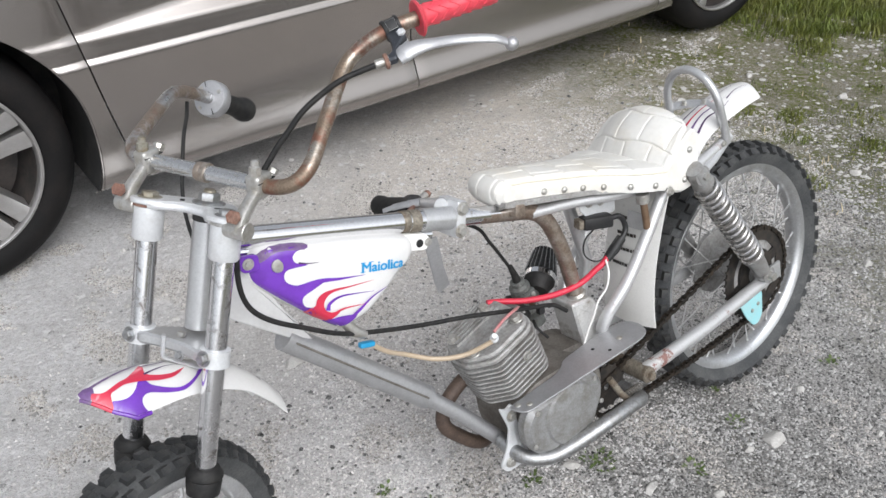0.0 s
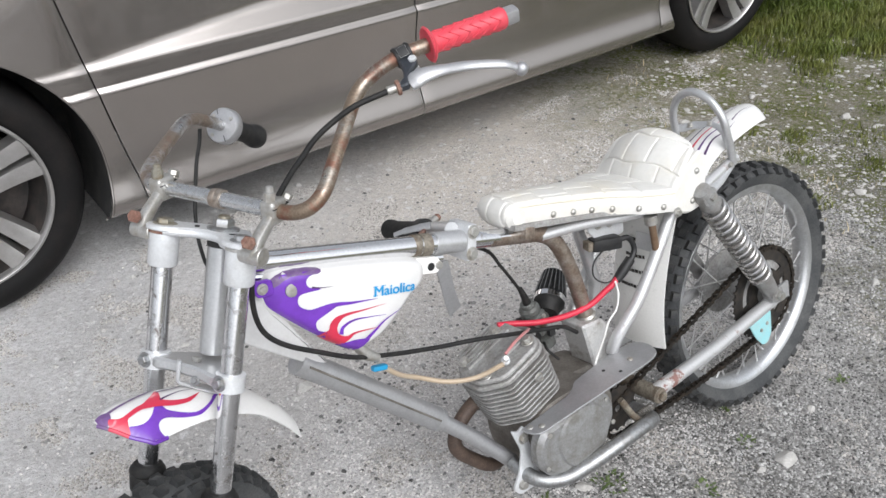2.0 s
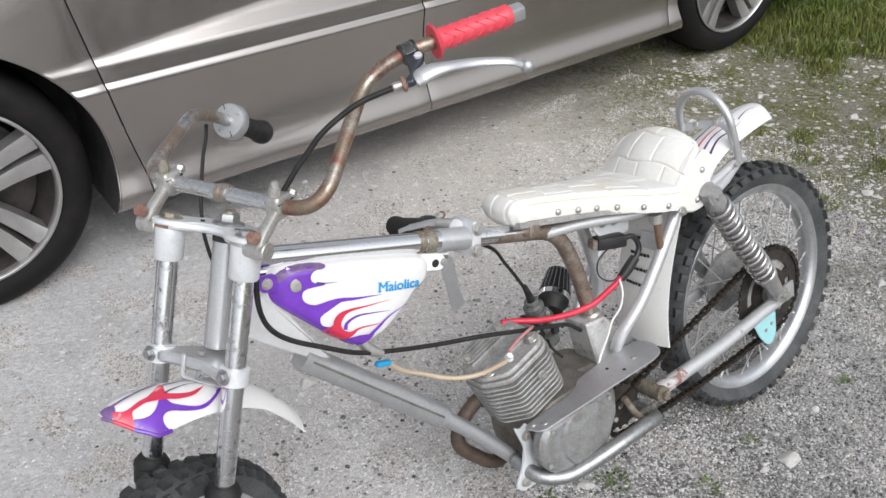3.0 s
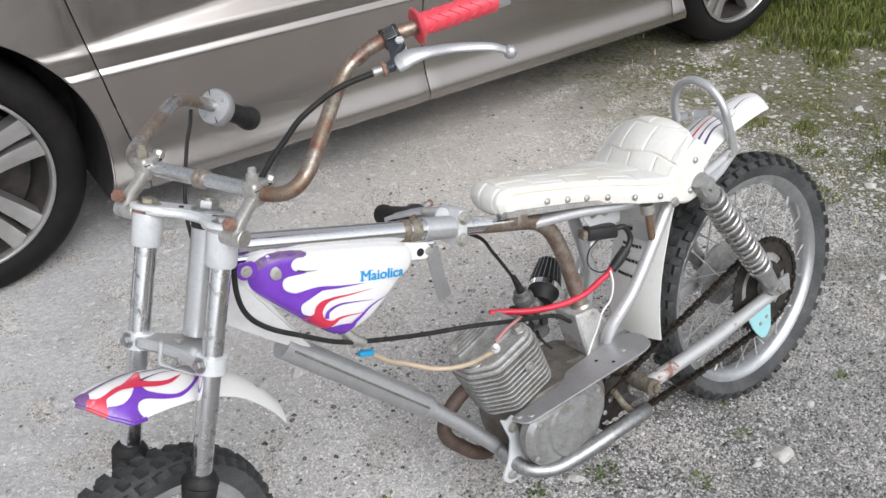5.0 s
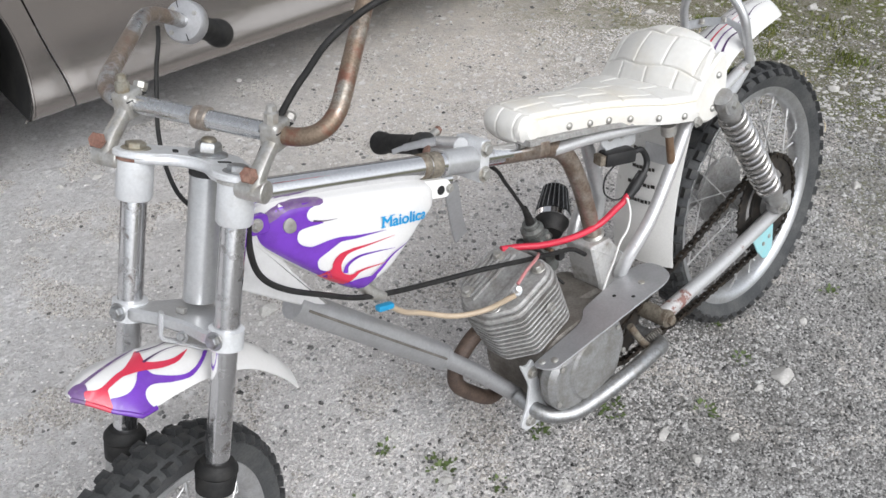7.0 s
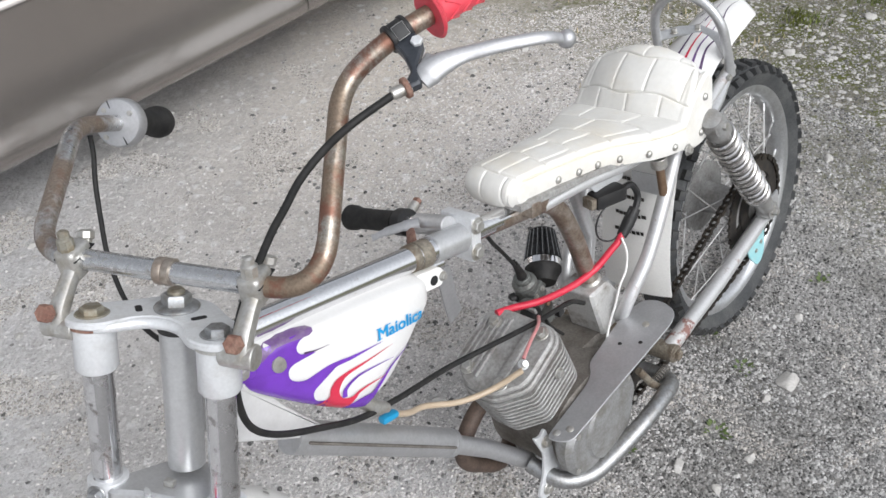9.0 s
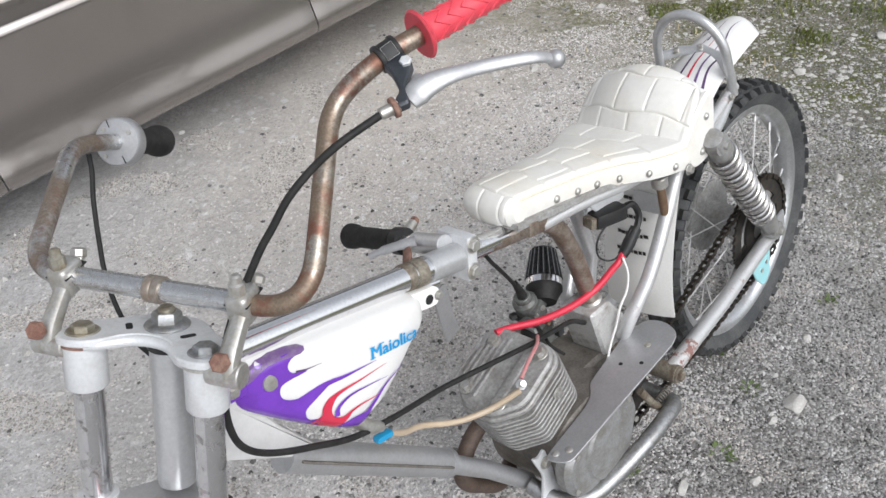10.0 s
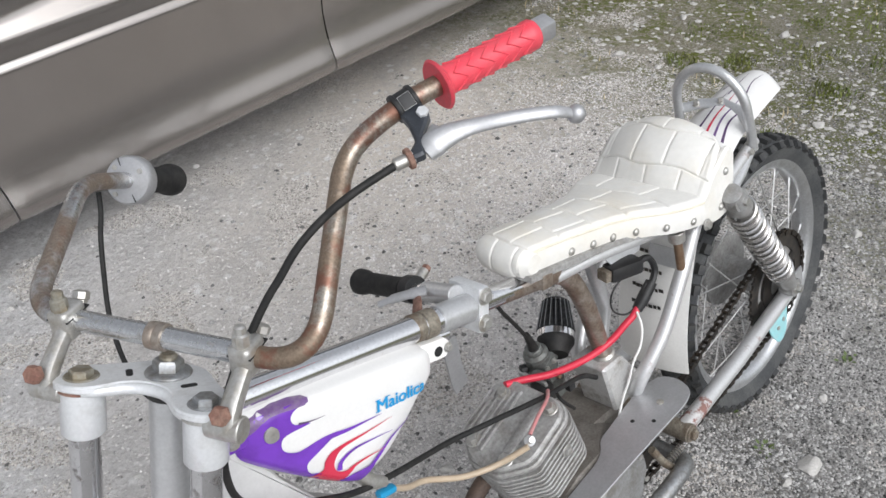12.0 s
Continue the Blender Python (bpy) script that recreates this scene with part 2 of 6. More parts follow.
def ground_material():
    """Trodden limestone gravel: grains at three sizes, dusty pale patches, moss towards the verge."""
    m = bpy.data.materials.new("gravel_ground")
    m.use_nodes = True
    n, ln = m.node_tree.nodes, m.node_tree.links
    b = n["Principled BSDF"]
    b.inputs["Roughness"].default_value = 0.93
    b.inputs["Specular IOR Level"].default_value = 0.2
    co = n.new("ShaderNodeTexCoord")

    def noise_tex(scale, detail=6, rough=0.6):
        t = n.new("ShaderNodeTexNoise")
        t.inputs["Scale"].default_value, t.inputs["Detail"].default_value, t.inputs["Roughness"].default_value = scale, detail, rough
        ln.new(co.outputs["Object"], t.inputs["Vector"])
        return t.outputs["Fac"]

    def ranged(src, a, bb, c=0.0, d=1.0):
        r = n.new("ShaderNodeMapRange")
        r.inputs[1].default_value, r.inputs[2].default_value, r.inputs[3].default_value, r.inputs[4].default_value = a, bb, c, d
        ln.new(src, r.inputs[0])
        return r.outputs[0]

    def mix(fac, a, c):
        x = n.new("ShaderNodeMix")
        x.data_type = "RGBA"
        ln.new(fac, x.inputs[0])
        for i, v in ((6, a), (7, c)):
            if isinstance(v, tuple):
                x.inputs[i].default_value = (*v, 1)
            else:
                ln.new(v, x.inputs[i])
        return x.outputs[2]

    def math_node(op, a, c):
        x = n.new("ShaderNodeMath")
        x.operation = op
        for i, v in ((0, a), (1, c)):
            if isinstance(v, float):
                x.inputs[i].default_value = v
            else:
                ln.new(v, x.inputs[i])
        return x.outputs[0]

    def cells(scale):
        v = n.new("ShaderNodeTexVoronoi")
        v.inputs["Scale"].default_value = scale
        ln.new(co.outputs["Object"], v.inputs["Vector"])
        s = n.new("ShaderNodeSeparateColor")
        ln.new(v.outputs["Color"], s.inputs[0])
        return v.outputs["Distance"], s.outputs[0]

    d1, r1 = cells(95.0)
    d2, r2 = cells(260.0)
    pos = n.new("ShaderNodeSeparateXYZ")
    ln.new(co.outputs["Object"], pos.inputs[0])
    # dusty and fine by the car; grain-gap shade painted in towards the near right
    cloud = noise_tex(5.0, 7, 0.65)
    loose = ranged(math_node("SUBTRACT", math_node("ADD", math_node("MULTIPLY", pos.outputs[0], 1.3), math_node("MULTIPLY", noise_tex(1.1, 4), 1.2)), math_node("MULTIPLY", pos.outputs[1], 0.8)), -0.22, 0.75)
    col = mix(ranged(noise_tex(1.6, 5), 0.35, 0.65), (0.56, 0.547, 0.54), (0.64, 0.627, 0.62))
    col = mix(math_node("MULTIPLY", loose, 0.8), col, (0.155, 0.148, 0.14))
    col = mix(ranged(r1, 0.55, 1.0, 0.0, 0.32), col, (0.52, 0.5, 0.475))
    col = mix(math_node("MULTIPLY", ranged(r2, 0.5, 0.95), ranged(loose, 0.0, 1.0, 0.32, 0.6)), col, (0.22, 0.21, 0.2))
    # brown dirt along the parked car
    side = math_node("ADD", math_node("MULTIPLY", pos.outputs[0], -0.578), math_node("MULTIPLY", pos.outputs[1], 0.816))
    dirt = ranged(math_node("ADD", side, math_node("MULTIPLY", noise_tex(2.5, 7, 0.65), 0.9)), 1.35, 2.3)
    dirt = math_node("MULTIPLY", dirt, ranged(pos.outputs[0], -0.75, 0.05))
    col = mix(math_node("MULTIPLY", dirt, 0.85), col, (0.55, 0.495, 0.425))
    # broad scuffs, and pale stones trodden in
    col = mix(ranged(cloud, 0.47, 0.65, 0.0, 0.45), col, (0.38, 0.37, 0.358))
    d3, r3 = cells(31.0)
    trodden = math_node("MULTIPLY", ranged(r3, 0.68, 0.7), ranged(math_node("ADD", d3, math_node("MULTIPLY", noise_tex(70.0, 4), 0.5)), 0.62, 0.5))
    col = mix(math_node("MULTIPLY", trodden, ranged(noise_tex(3.0, 4), 0.35, 0.65, 0.35, 0.9)), col, (0.73, 0.72, 0.705))
    # dark crumbs gathered in clumps, scuffed hollows
    crumbs = math_node("MULTIPLY", ranged(noise_tex(110.0, 5, 0.75), 0.52, 0.64), ranged(noise_tex(9.0, 8, 0.75), 0.48, 0.62))
    col = mix(math_node("MULTIPLY", crumbs, 0.6), col, (0.22, 0.208, 0.192))
    col = mix(ranged(noise_tex(19.0, 12, 0.85), 0.52, 0.7, 0.0, 0.5), col, (0.25, 0.243, 0.235))
    # small lumps and hollows
    col = mix(ranged(noise_tex(48.0, 6, 0.7), 0.5, 0.62, 0.0, 0.4), col, (0.37, 0.35, 0.335))
    col = mix(ranged(noise_tex(75.0, 4, 0.6), 0.56, 0.66, 0.0, 0.4), col, (0.7, 0.68, 0.665))
    # a ragged dark brown patch under the engine and the rear wheel
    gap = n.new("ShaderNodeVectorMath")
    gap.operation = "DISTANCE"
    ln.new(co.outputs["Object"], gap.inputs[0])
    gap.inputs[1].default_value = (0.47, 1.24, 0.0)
    dark_patch = ranged(math_node("ADD", gap.outputs["Value"], math_node("MULTIPLY", noise_tex(7.0, 8, 0.7), 0.5)), 0.68, 0.35)
    col = mix(math_node("MULTIPLY", dark_patch, 0.75), col, (0.1, 0.094, 0.078))
    # the verge lies behind and beyond the parked car
    far = ranged(math_node("ADD", pos.outputs[0], math_node("MULTIPLY", pos.outputs[1], 0.45)), 1.42, 2.2)
    moss = math_node("MULTIPLY", far, ranged(noise_tex(6.0, 10, 0.75), 0.4, 0.55))
    moss = math_node("MULTIPLY", moss, ranged(math_node("ADD", r1, math_node("MULTIPLY", noise_tex(60.0, 5, 0.7), 0.8)), 1.2, 0.75))
    col = mix(math_node("MULTIPLY", far, ranged(r2, 0.2, 0.8, 0.95, 0.55)), col, (0.13, 0.12, 0.08))
    col = mix(math_node("MULTIPLY", moss, 0.95), col, (0.105, 0.115, 0.026))
    ln.new(col, b.inputs["Base Color"])
    h = math_node("ADD", math_node("MULTIPLY", d1, -0.6), math_node("MULTIPLY", d2, -0.3))
    h = math_node("ADD", h, math_node("MULTIPLY", noise_tex(500.0, 3), 0.35))
    h = math_node("ADD", h, math_node("MULTIPLY", noise_tex(40.0, 8, 0.75), 1.6))
    bp = n.new("ShaderNodeBump")
    bp.inputs["Strength"].default_value, bp.inputs["Distance"].default_value = 0.85, 0.006
    ln.new(h, bp.inputs["Height"])
    ln.new(bp.outputs[0], b.inputs["Normal"])
    return m


# ---- building helpers ----
def part(name, bm, material, parent=None, label="", sharp=38):
    me = bpy.data.meshes.new(name)
    bm.normal_update()
    bm.to_mesh(me)
    bm.free()
    me.materials.append(material)
    me.shade_smooth()
    me.set_sharp_from_angle(angle=radians(sharp))
    ob = new(name, me)
    if parent is not None:
        ob.parent = parent
    if label:
        tagged(ob, label)
    return ob


def same(name, ob, parent, m):
    """Another piece on the same mesh, at the pose m."""
    o = new(name, ob.data)
    o.parent = parent
    o.matrix_basis = m
    return o


def V(*a):
    return Vector(a)


def rounded(ctrl, rad=0.02, k=6):
    """A polyline with its corners rounded to rad."""
    c = [Vector(p) for p in ctrl]
    out = [c[0]]
    for a, p, q in zip(c, c[1:], c[2:]):
        u, w = (a - p), (q - p)
        r = min(rad, u.length * 0.48, w.length * 0.48)
        s, e = p + u.normalized() * r, p + w.normalized() * r
        for i in range(k + 1):
            t = i / k
            out.append(s * (1 - t) ** 2 + p * 2 * t * (1 - t) + e * t ** 2)
    out.append(c[-1])
    return out


def curve(ctrl, k=8):
    """A smooth line through the points."""
    c = [Vector(p) for p in ctrl]
    c = [c[0] * 2 - c[1], *c, c[-1] * 2 - c[-2]]
    out = []
    for a, b, d, e in zip(c, c[1:], c[2:], c[3:]):
        for i in range(k):
            t = i / k
            out.append(0.5 * (2 * b + (d - a) * t + (2 * a - 5 * b + 4 * d - e) * t * t + (3 * b - a - 3 * d + e) * t ** 3))
    out.append(c[-2])
    return out


def sweep(pts, r, n=12, closed=False, bm=None, caps=True, flat=1.0):
    """A tube of radius r (a number, or one for each point) along pts."""
    bm = bm or bmesh.new()
    pts = [Vector(p) for p in pts]
    rr = [r] * len(pts) if isinstance(r, (int, float)) else list(r)
    count = len(pts)
    rings, side = [], None
    for i, p in enumerate(pts):
        if closed:
            d = pts[(i + 1) % count] - pts[i - 1]
        else:
            d = pts[min(i + 1, count - 1)] - pts[max(i - 1, 0)]
        d.normalize()
        if side is None:
            side = d.orthogonal().normalized()
        side = (side - d * side.dot(d)).normalized()
        up = d.cross(side)
        rings.append([bm.verts.new(p + (side * math.cos(a) + up * math.sin(a) * flat) * rr[i]) for a in (2 * math.pi * j / n for j in range(n))])
    pairs = list(zip(rings, rings[1:])) + ([(rings[-1], rings[0])] if closed else [])
    for a, b in pairs:
        for j in range(n):
            bm.faces.new((a[j], a[(j + 1) % n], b[(j + 1) % n], b[j]))
    if caps and not closed:
        bm.faces.new(rings[0][::-1])
        bm.faces.new(rings[-1])
    return bm


def axis_m(a, b):
    """A pose at a whose z points to b."""
    a, b = Vector(a), Vector(b)
    return Matrix.Translation(a) @ (b - a).to_track_quat("Z", "Y").to_matrix().to_4x4()


def lathe(profile, m=Matrix(), n=24, bm=None, closed=False, caps=True):
    """Turns a profile of (radius, height) round the z of m."""
    bm = bm or bmesh.new()
    rings = [[bm.verts.new(m @ Vector((r * math.cos(a), r * math.sin(a), z))) for a in (2 * math.pi * j / n for j in range(n))] for r, z in profile]
    for a, b in list(zip(rings, rings[1:])) + ([(rings[-1], rings[0])] if closed else []):
        for j in range(n):
            bm.faces.new((a[j], a[(j + 1) % n], b[(j + 1) % n], b[j]))
    if caps and not closed:
        bm.faces.new(rings[0][::-1])
        bm.faces.new(rings[-1])
    return bm


def rod(a, b, r, n=16, bev=0.001, bm=None):
    """A round bar with eased ends."""
    h = (Vector(b) - Vector(a)).length
    return lathe([(r - bev, 0), (r, bev), (r, h - bev), (r - bev, h)], axis_m(a, b), n, bm)


def box(sx, sy, sz, m=Matrix(), bev=0.002, bm=None, seg=2):
    one = bmesh.new()
    bmesh.ops.create_cube(one, size=1.0, matrix=Matrix.Diagonal((sx, sy, sz, 1)))
    if bev:
        bmesh.ops.bevel(one, geom=one.edges[:], offset=bev, segments=seg, affect="EDGES", profile=0.6)
    one.transform(m)
    return merged(bm, one)


def merged(bm, one):
    if bm is None:
        return one
    me = bpy.data.meshes.new("tmp")
    one.to_mesh(me)
    bm.from_mesh(me)
    bpy.data.meshes.remove(me)
    one.free()
    return bm


def plate(poly, th, m=Matrix(), bev=0.0008, bm=None):
    """A flat plate with the outline poly, th thick, in the xy plane of m."""
    one = bmesh.new()
    vs = [one.verts.new((x, y, -th / 2)) for x, y in poly]
    f = one.faces.new(vs)
    ext = bmesh.ops.extrude_face_region(one, geom=[f])
    bmesh.ops.translate(one, vec=(0, 0, th), verts=[v for v in ext["geom"] if isinstance(v, bmesh.types.BMVert)])
    bmesh.ops.recalc_face_normals(one, faces=one.faces[:])
    if bev:
        rim = [e for e in one.edges if e.calc_face_angle(0) > 1.0 and abs(e.verts[0].co.z - e.verts[1].co.z) < 1e-6]
        bmesh.ops.bevel(one, geom=rim, offset=bev, segments=1, affect="EDGES")
    one.transform(m)
    return merged(bm, one)


def round_poly(poly, rad, k=5):
    """The 2D outline with rounded corners."""
    c = [Vector((*p, 0)) for p in poly]
    out = []
    for i, p in enumerate(c):
        u, w = c[i - 1] - p, c[(i + 1) % len(c)] - p
        r = min(rad, u.length * 0.48, w.length * 0.48)
        s, e = p + u.normalized() * r, p + w.normalized() * r
        for j in range(k + 1):
            t = j / k
            q = s * (1 - t) ** 2 + p * 2 * t * (1 - t) + e * t ** 2
            out.append((q.x, q.y))
    return out


def sheet(grid, th=0.0, bm=None, flip=False):
    """A skin through a grid of points, given a thickness th."""
    bm = bm or bmesh.new()
    rows = [[bm.verts.new(p) for p in row] for row in grid]
    faces = []
    for a, b in zip(rows, rows[1:]):
        for j in range(len(a) - 1):
            q = (a[j], a[j + 1], b[j + 1], b[j])
            faces.append(bm.faces.new(q[::-1] if flip else q))
    if th:
        bm.normal_update()
        bmesh.ops.solidify(bm, geom=faces, thickness=th)
    return bm


def bolt(a, d, r=0.007, h=0.006, bm=None, washer=True):
    """A hexagon head on a washer at a, pointing along d."""
    m = axis_m(a, Vector(a) + Vector(d))
    bm = bm or bmesh.new()
    z = 0.0
    if washer:
        lathe([(r * 1.35, 0), (r * 1.45, 0.0006), (r * 1.35, 0.0016)], m, 18, bm)
        z = 0.0015
    lathe([(r, z), (r, z + h * 0.8), (r * 0.86, z + h)], m, 6, bm)
    return bm


def empty(name, m):
    ob = new(name)
    ob.empty_display_size = 0.1
    ob.matrix_world = m
    return ob

# ---- ground ----
def ground_height(x, y):
    return 0.006 * noise.noise((x * 1.3, y * 1.3, 0.0)) + 0.003 * noise.noise((x * 6, y * 6, 2.0))


def make_ground():
    def axis(lo, hi, step):
        inner = list(np.arange(lo, hi + 1e-6, step))
        out = [hi + 0.2 * 1.5 ** i for i in range(1, 19)]
        low = [lo - 0.2 * 1.5 ** i for i in range(18, 0, -1)]
        return low + inner + out
    xs, ys = axis(-2.4, 3.6, 0.05), axis(-0.6, 5.4, 0.05)
    vs = [(x, y, ground_height(x, y) if abs(x) < 6 and abs(y) < 8 else 0.0) for y in ys for x in xs]
    w = len(xs)
    fs = [(j * w + i, j * w + i + 1, (j + 1) * w + i + 1, (j + 1) * w + i) for j in range(len(ys) - 1) for i in range(w - 1)]
    me = bpy.data.meshes.new("ground")
    me.from_pydata(vs, [], fs)
    me.shade_smooth()
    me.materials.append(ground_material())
    return tagged(new("ground", me), "grey crushed limestone gravel yard with mossy verge", "ground", kind="structure")


ground = make_ground()


def pebble_mesh(name, spots, material, label, category, seed, low=0.4, high=0.8):
    """Many small angular stones: spots are (x, y, size)."""
    rng = np.random.default_rng(seed)
    base = np.array([(0, 0, 0.9), (1.0, 0, -0.3), (0.3, 0.95, -0.3), (-0.85, 0.6, -0.3), (-0.8, -0.65, -0.3), (0.35, -0.95, -0.3)], float)
    tri = [(0, 1, 2), (0, 2, 3), (0, 3, 4), (0, 4, 5), (0, 5, 1)]  # the buried half is left open
    count = len(spots)
    sp = np.array(spots)
    jit = base[None] * rng.uniform(0.65, 1.3, (count, 6, 3))
    jit[:, :, 2] *= rng.uniform(low, high, (count, 1))
    a = rng.uniform(0, 2 * np.pi, count)
    ca, sa_ = np.cos(a)[:, None], np.sin(a)[:, None]
    x = jit[:, :, 0] * ca - jit[:, :, 1] * sa_
    y = jit[:, :, 0] * sa_ + jit[:, :, 1] * ca
    size = sp[:, 2:3]
    z0 = np.array([ground_height(p[0], p[1]) for p in sp])[:, None]
    co = np.stack([sp[:, 0:1] + x * size, sp[:, 1:2] + y * size, z0 + (jit[:, :, 2] + 0.1) * size], -1).reshape(-1, 3)
    faces = (np.array(tri)[None] + 6 * np.arange(count)[:, None, None]).reshape(-1, 3)
    me = bpy.data.meshes.new(name)
    me.from_pydata(co.tolist(), [], faces.tolist())
    me.materials.append(material)
    return tagged(new(name, me), label, category, kind="stuff")


# ---- parked car ----
CAR = pose(-0.06, 2.475, 0, 0, 0, 35.3)
car = tagged(empty("parked_car", CAR), "champagne grey metallic minivan parked on the gravel", "car")
ARCHES = ((-1.29, 0.315, 0.36), (1.45, 0.315, 0.36))


def side_y(z, x=0.0):
    """How far the body's side stands in, at height z; the shoulder's bright band widens to the rear."""
    top = float(np.interp(x, (-0.98, -0.92, -0.5, 0.3), (0.564, 0.568, 0.602, 0.634)))
    step = -0.01 + 0.78 * (top - 0.56)
    lean = float(np.interp(x, (-1.25, -0.98), (0.035, 0.0)))  # the fender rounds over towards the bonnet
    prof = [(0.165, 0.03), (0.172, 0.012), (0.18, -0.003), (0.19, -0.0145), (0.198, -0.0185), (0.206, -0.019), (0.215, -0.0175), (0.225, -0.0145), (0.2375, -0.0098), (0.25, -0.0053), (0.2625, -0.0013), (0.275, 0.0019), (0.295, 0.0055), (0.32, 0.0082), (0.35, 0.0095), (0.44, -0.0025), (0.495, -0.0165),
            (0.501, -0.018), (0.514, -0.0088), (0.519, -0.0085), (0.545, -0.0100), (0.558, -0.0105), (top, step), (top + 0.012, step + 0.003), (0.75, step + 0.005 + lean), (0.86, step + 0.012 + 2.2 * lean), (0.95, step + 0.035 + 3.2 * lean)]
    zs, ys = zip(*prof)
    bow = 0.012 * (x / 1.4) ** 2 + (0.10 * max(0.0, abs(x) - 1.55) ** 2)
    return float(np.interp(z, zs, ys)) + bow


def gap_x(z, where):
    if where == "front":
        return float(np.interp(z, (0.16, 0.2, 0.255, 0.511, 0.72, 0.95), (-0.855, -0.86, -0.864, -0.913, -0.948, -0.985)))
    if where == "mid":
        return float(np.interp(z, (0.16, 0.2, 0.4, 0.524, 0.95), (0.0, 0.0, -0.004, -0.008, -0.015)))
    if where == "rear":
        return float(np.interp(z, (0.16, 0.3, 0.5, 0.7, 0.95), (1.035, 1.045, 1.10, 1.25, 1.32)))
    return where


ZS = [0.165, 0.172, 0.18, 0.185, 0.19, 0.198, 0.206, 0.215, 0.225, 0.2375, 0.25, 0.2625, 0.275, 0.285, 0.295, 0.32, 0.34, 0.37, 0.4, 0.43, 0.46, 0.48, 0.493, 0.4975, 0.5025, 0.506, 0.51,
      0.514, 0.518, 0.524, 0.54, 0.555, 0.56, 0.565, 0.572, 0.58, 0.59, 0.6, 0.61, 0.62, 0.632, 0.645, 0.66, 0.68, 0.7, 0.75, 0.8, 0.86, 0.9, 0.95]


def body_panel(name, left, right, cols, label=""):
    inset = 0.0025
    pts = []
    for z in ZS:
        a, b = gap_x(z, left) + (inset if isinstance(left, str) else 0), gap_x(z, right) - (inset if isinstance(right, str) else 0)
        row = []
        for i in range(cols + 1):
            x = a + (b - a) * i / cols
            edge = min(i, cols - i)
            row.append([x, side_y(z, x) + (0.003 if edge == 0 else 0.0), z])
        pts.append(row)
    bm = bmesh.new()
    rows = [[bm.verts.new(p) for p in row] for row in pts]
    for a, b in zip(rows, rows[1:]):
        for j in range(cols):
            bm.faces.new((a[j], a[j + 1], b[j + 1], b[j]))
    for cx, cz, cr in ARCHES:
        near = [v for v in bm.verts if (v.co.x - cx) ** 2 + (v.co.z - cz) ** 2 < cr * cr]
        dead = [f for f in bm.faces if all((v.co.x - cx) ** 2 + (v.co.z - cz) ** 2 < cr * cr for v in f.verts)]
        bmesh.ops.delete(bm, geom=dead, context="FACES")
        for v in near:
            if v.is_valid and v.link_faces:
                d = Vector((v.co.x - cx, 0, v.co.z - cz))
                if d.length > 1e-4:
                    d = d.normalized() * cr
                    v.co.x, v.co.z = cx + d.x, cz + d.z
                    v.co.y = side_y(v.co.z, v.co.x)
    bmesh.ops.solidify(bm, geom=bm.faces[:], thickness=-0.004)
    return part(name, bm, CARPAINT, car, label, sharp=60)


body_panel("front_fender", -2.1, "front", 60)
body_panel("front_door", "front", "mid", 40)
body_panel("rear_door", "mid", "rear", 46)
body_panel("rear_quarter", "rear", 2.25, 60)


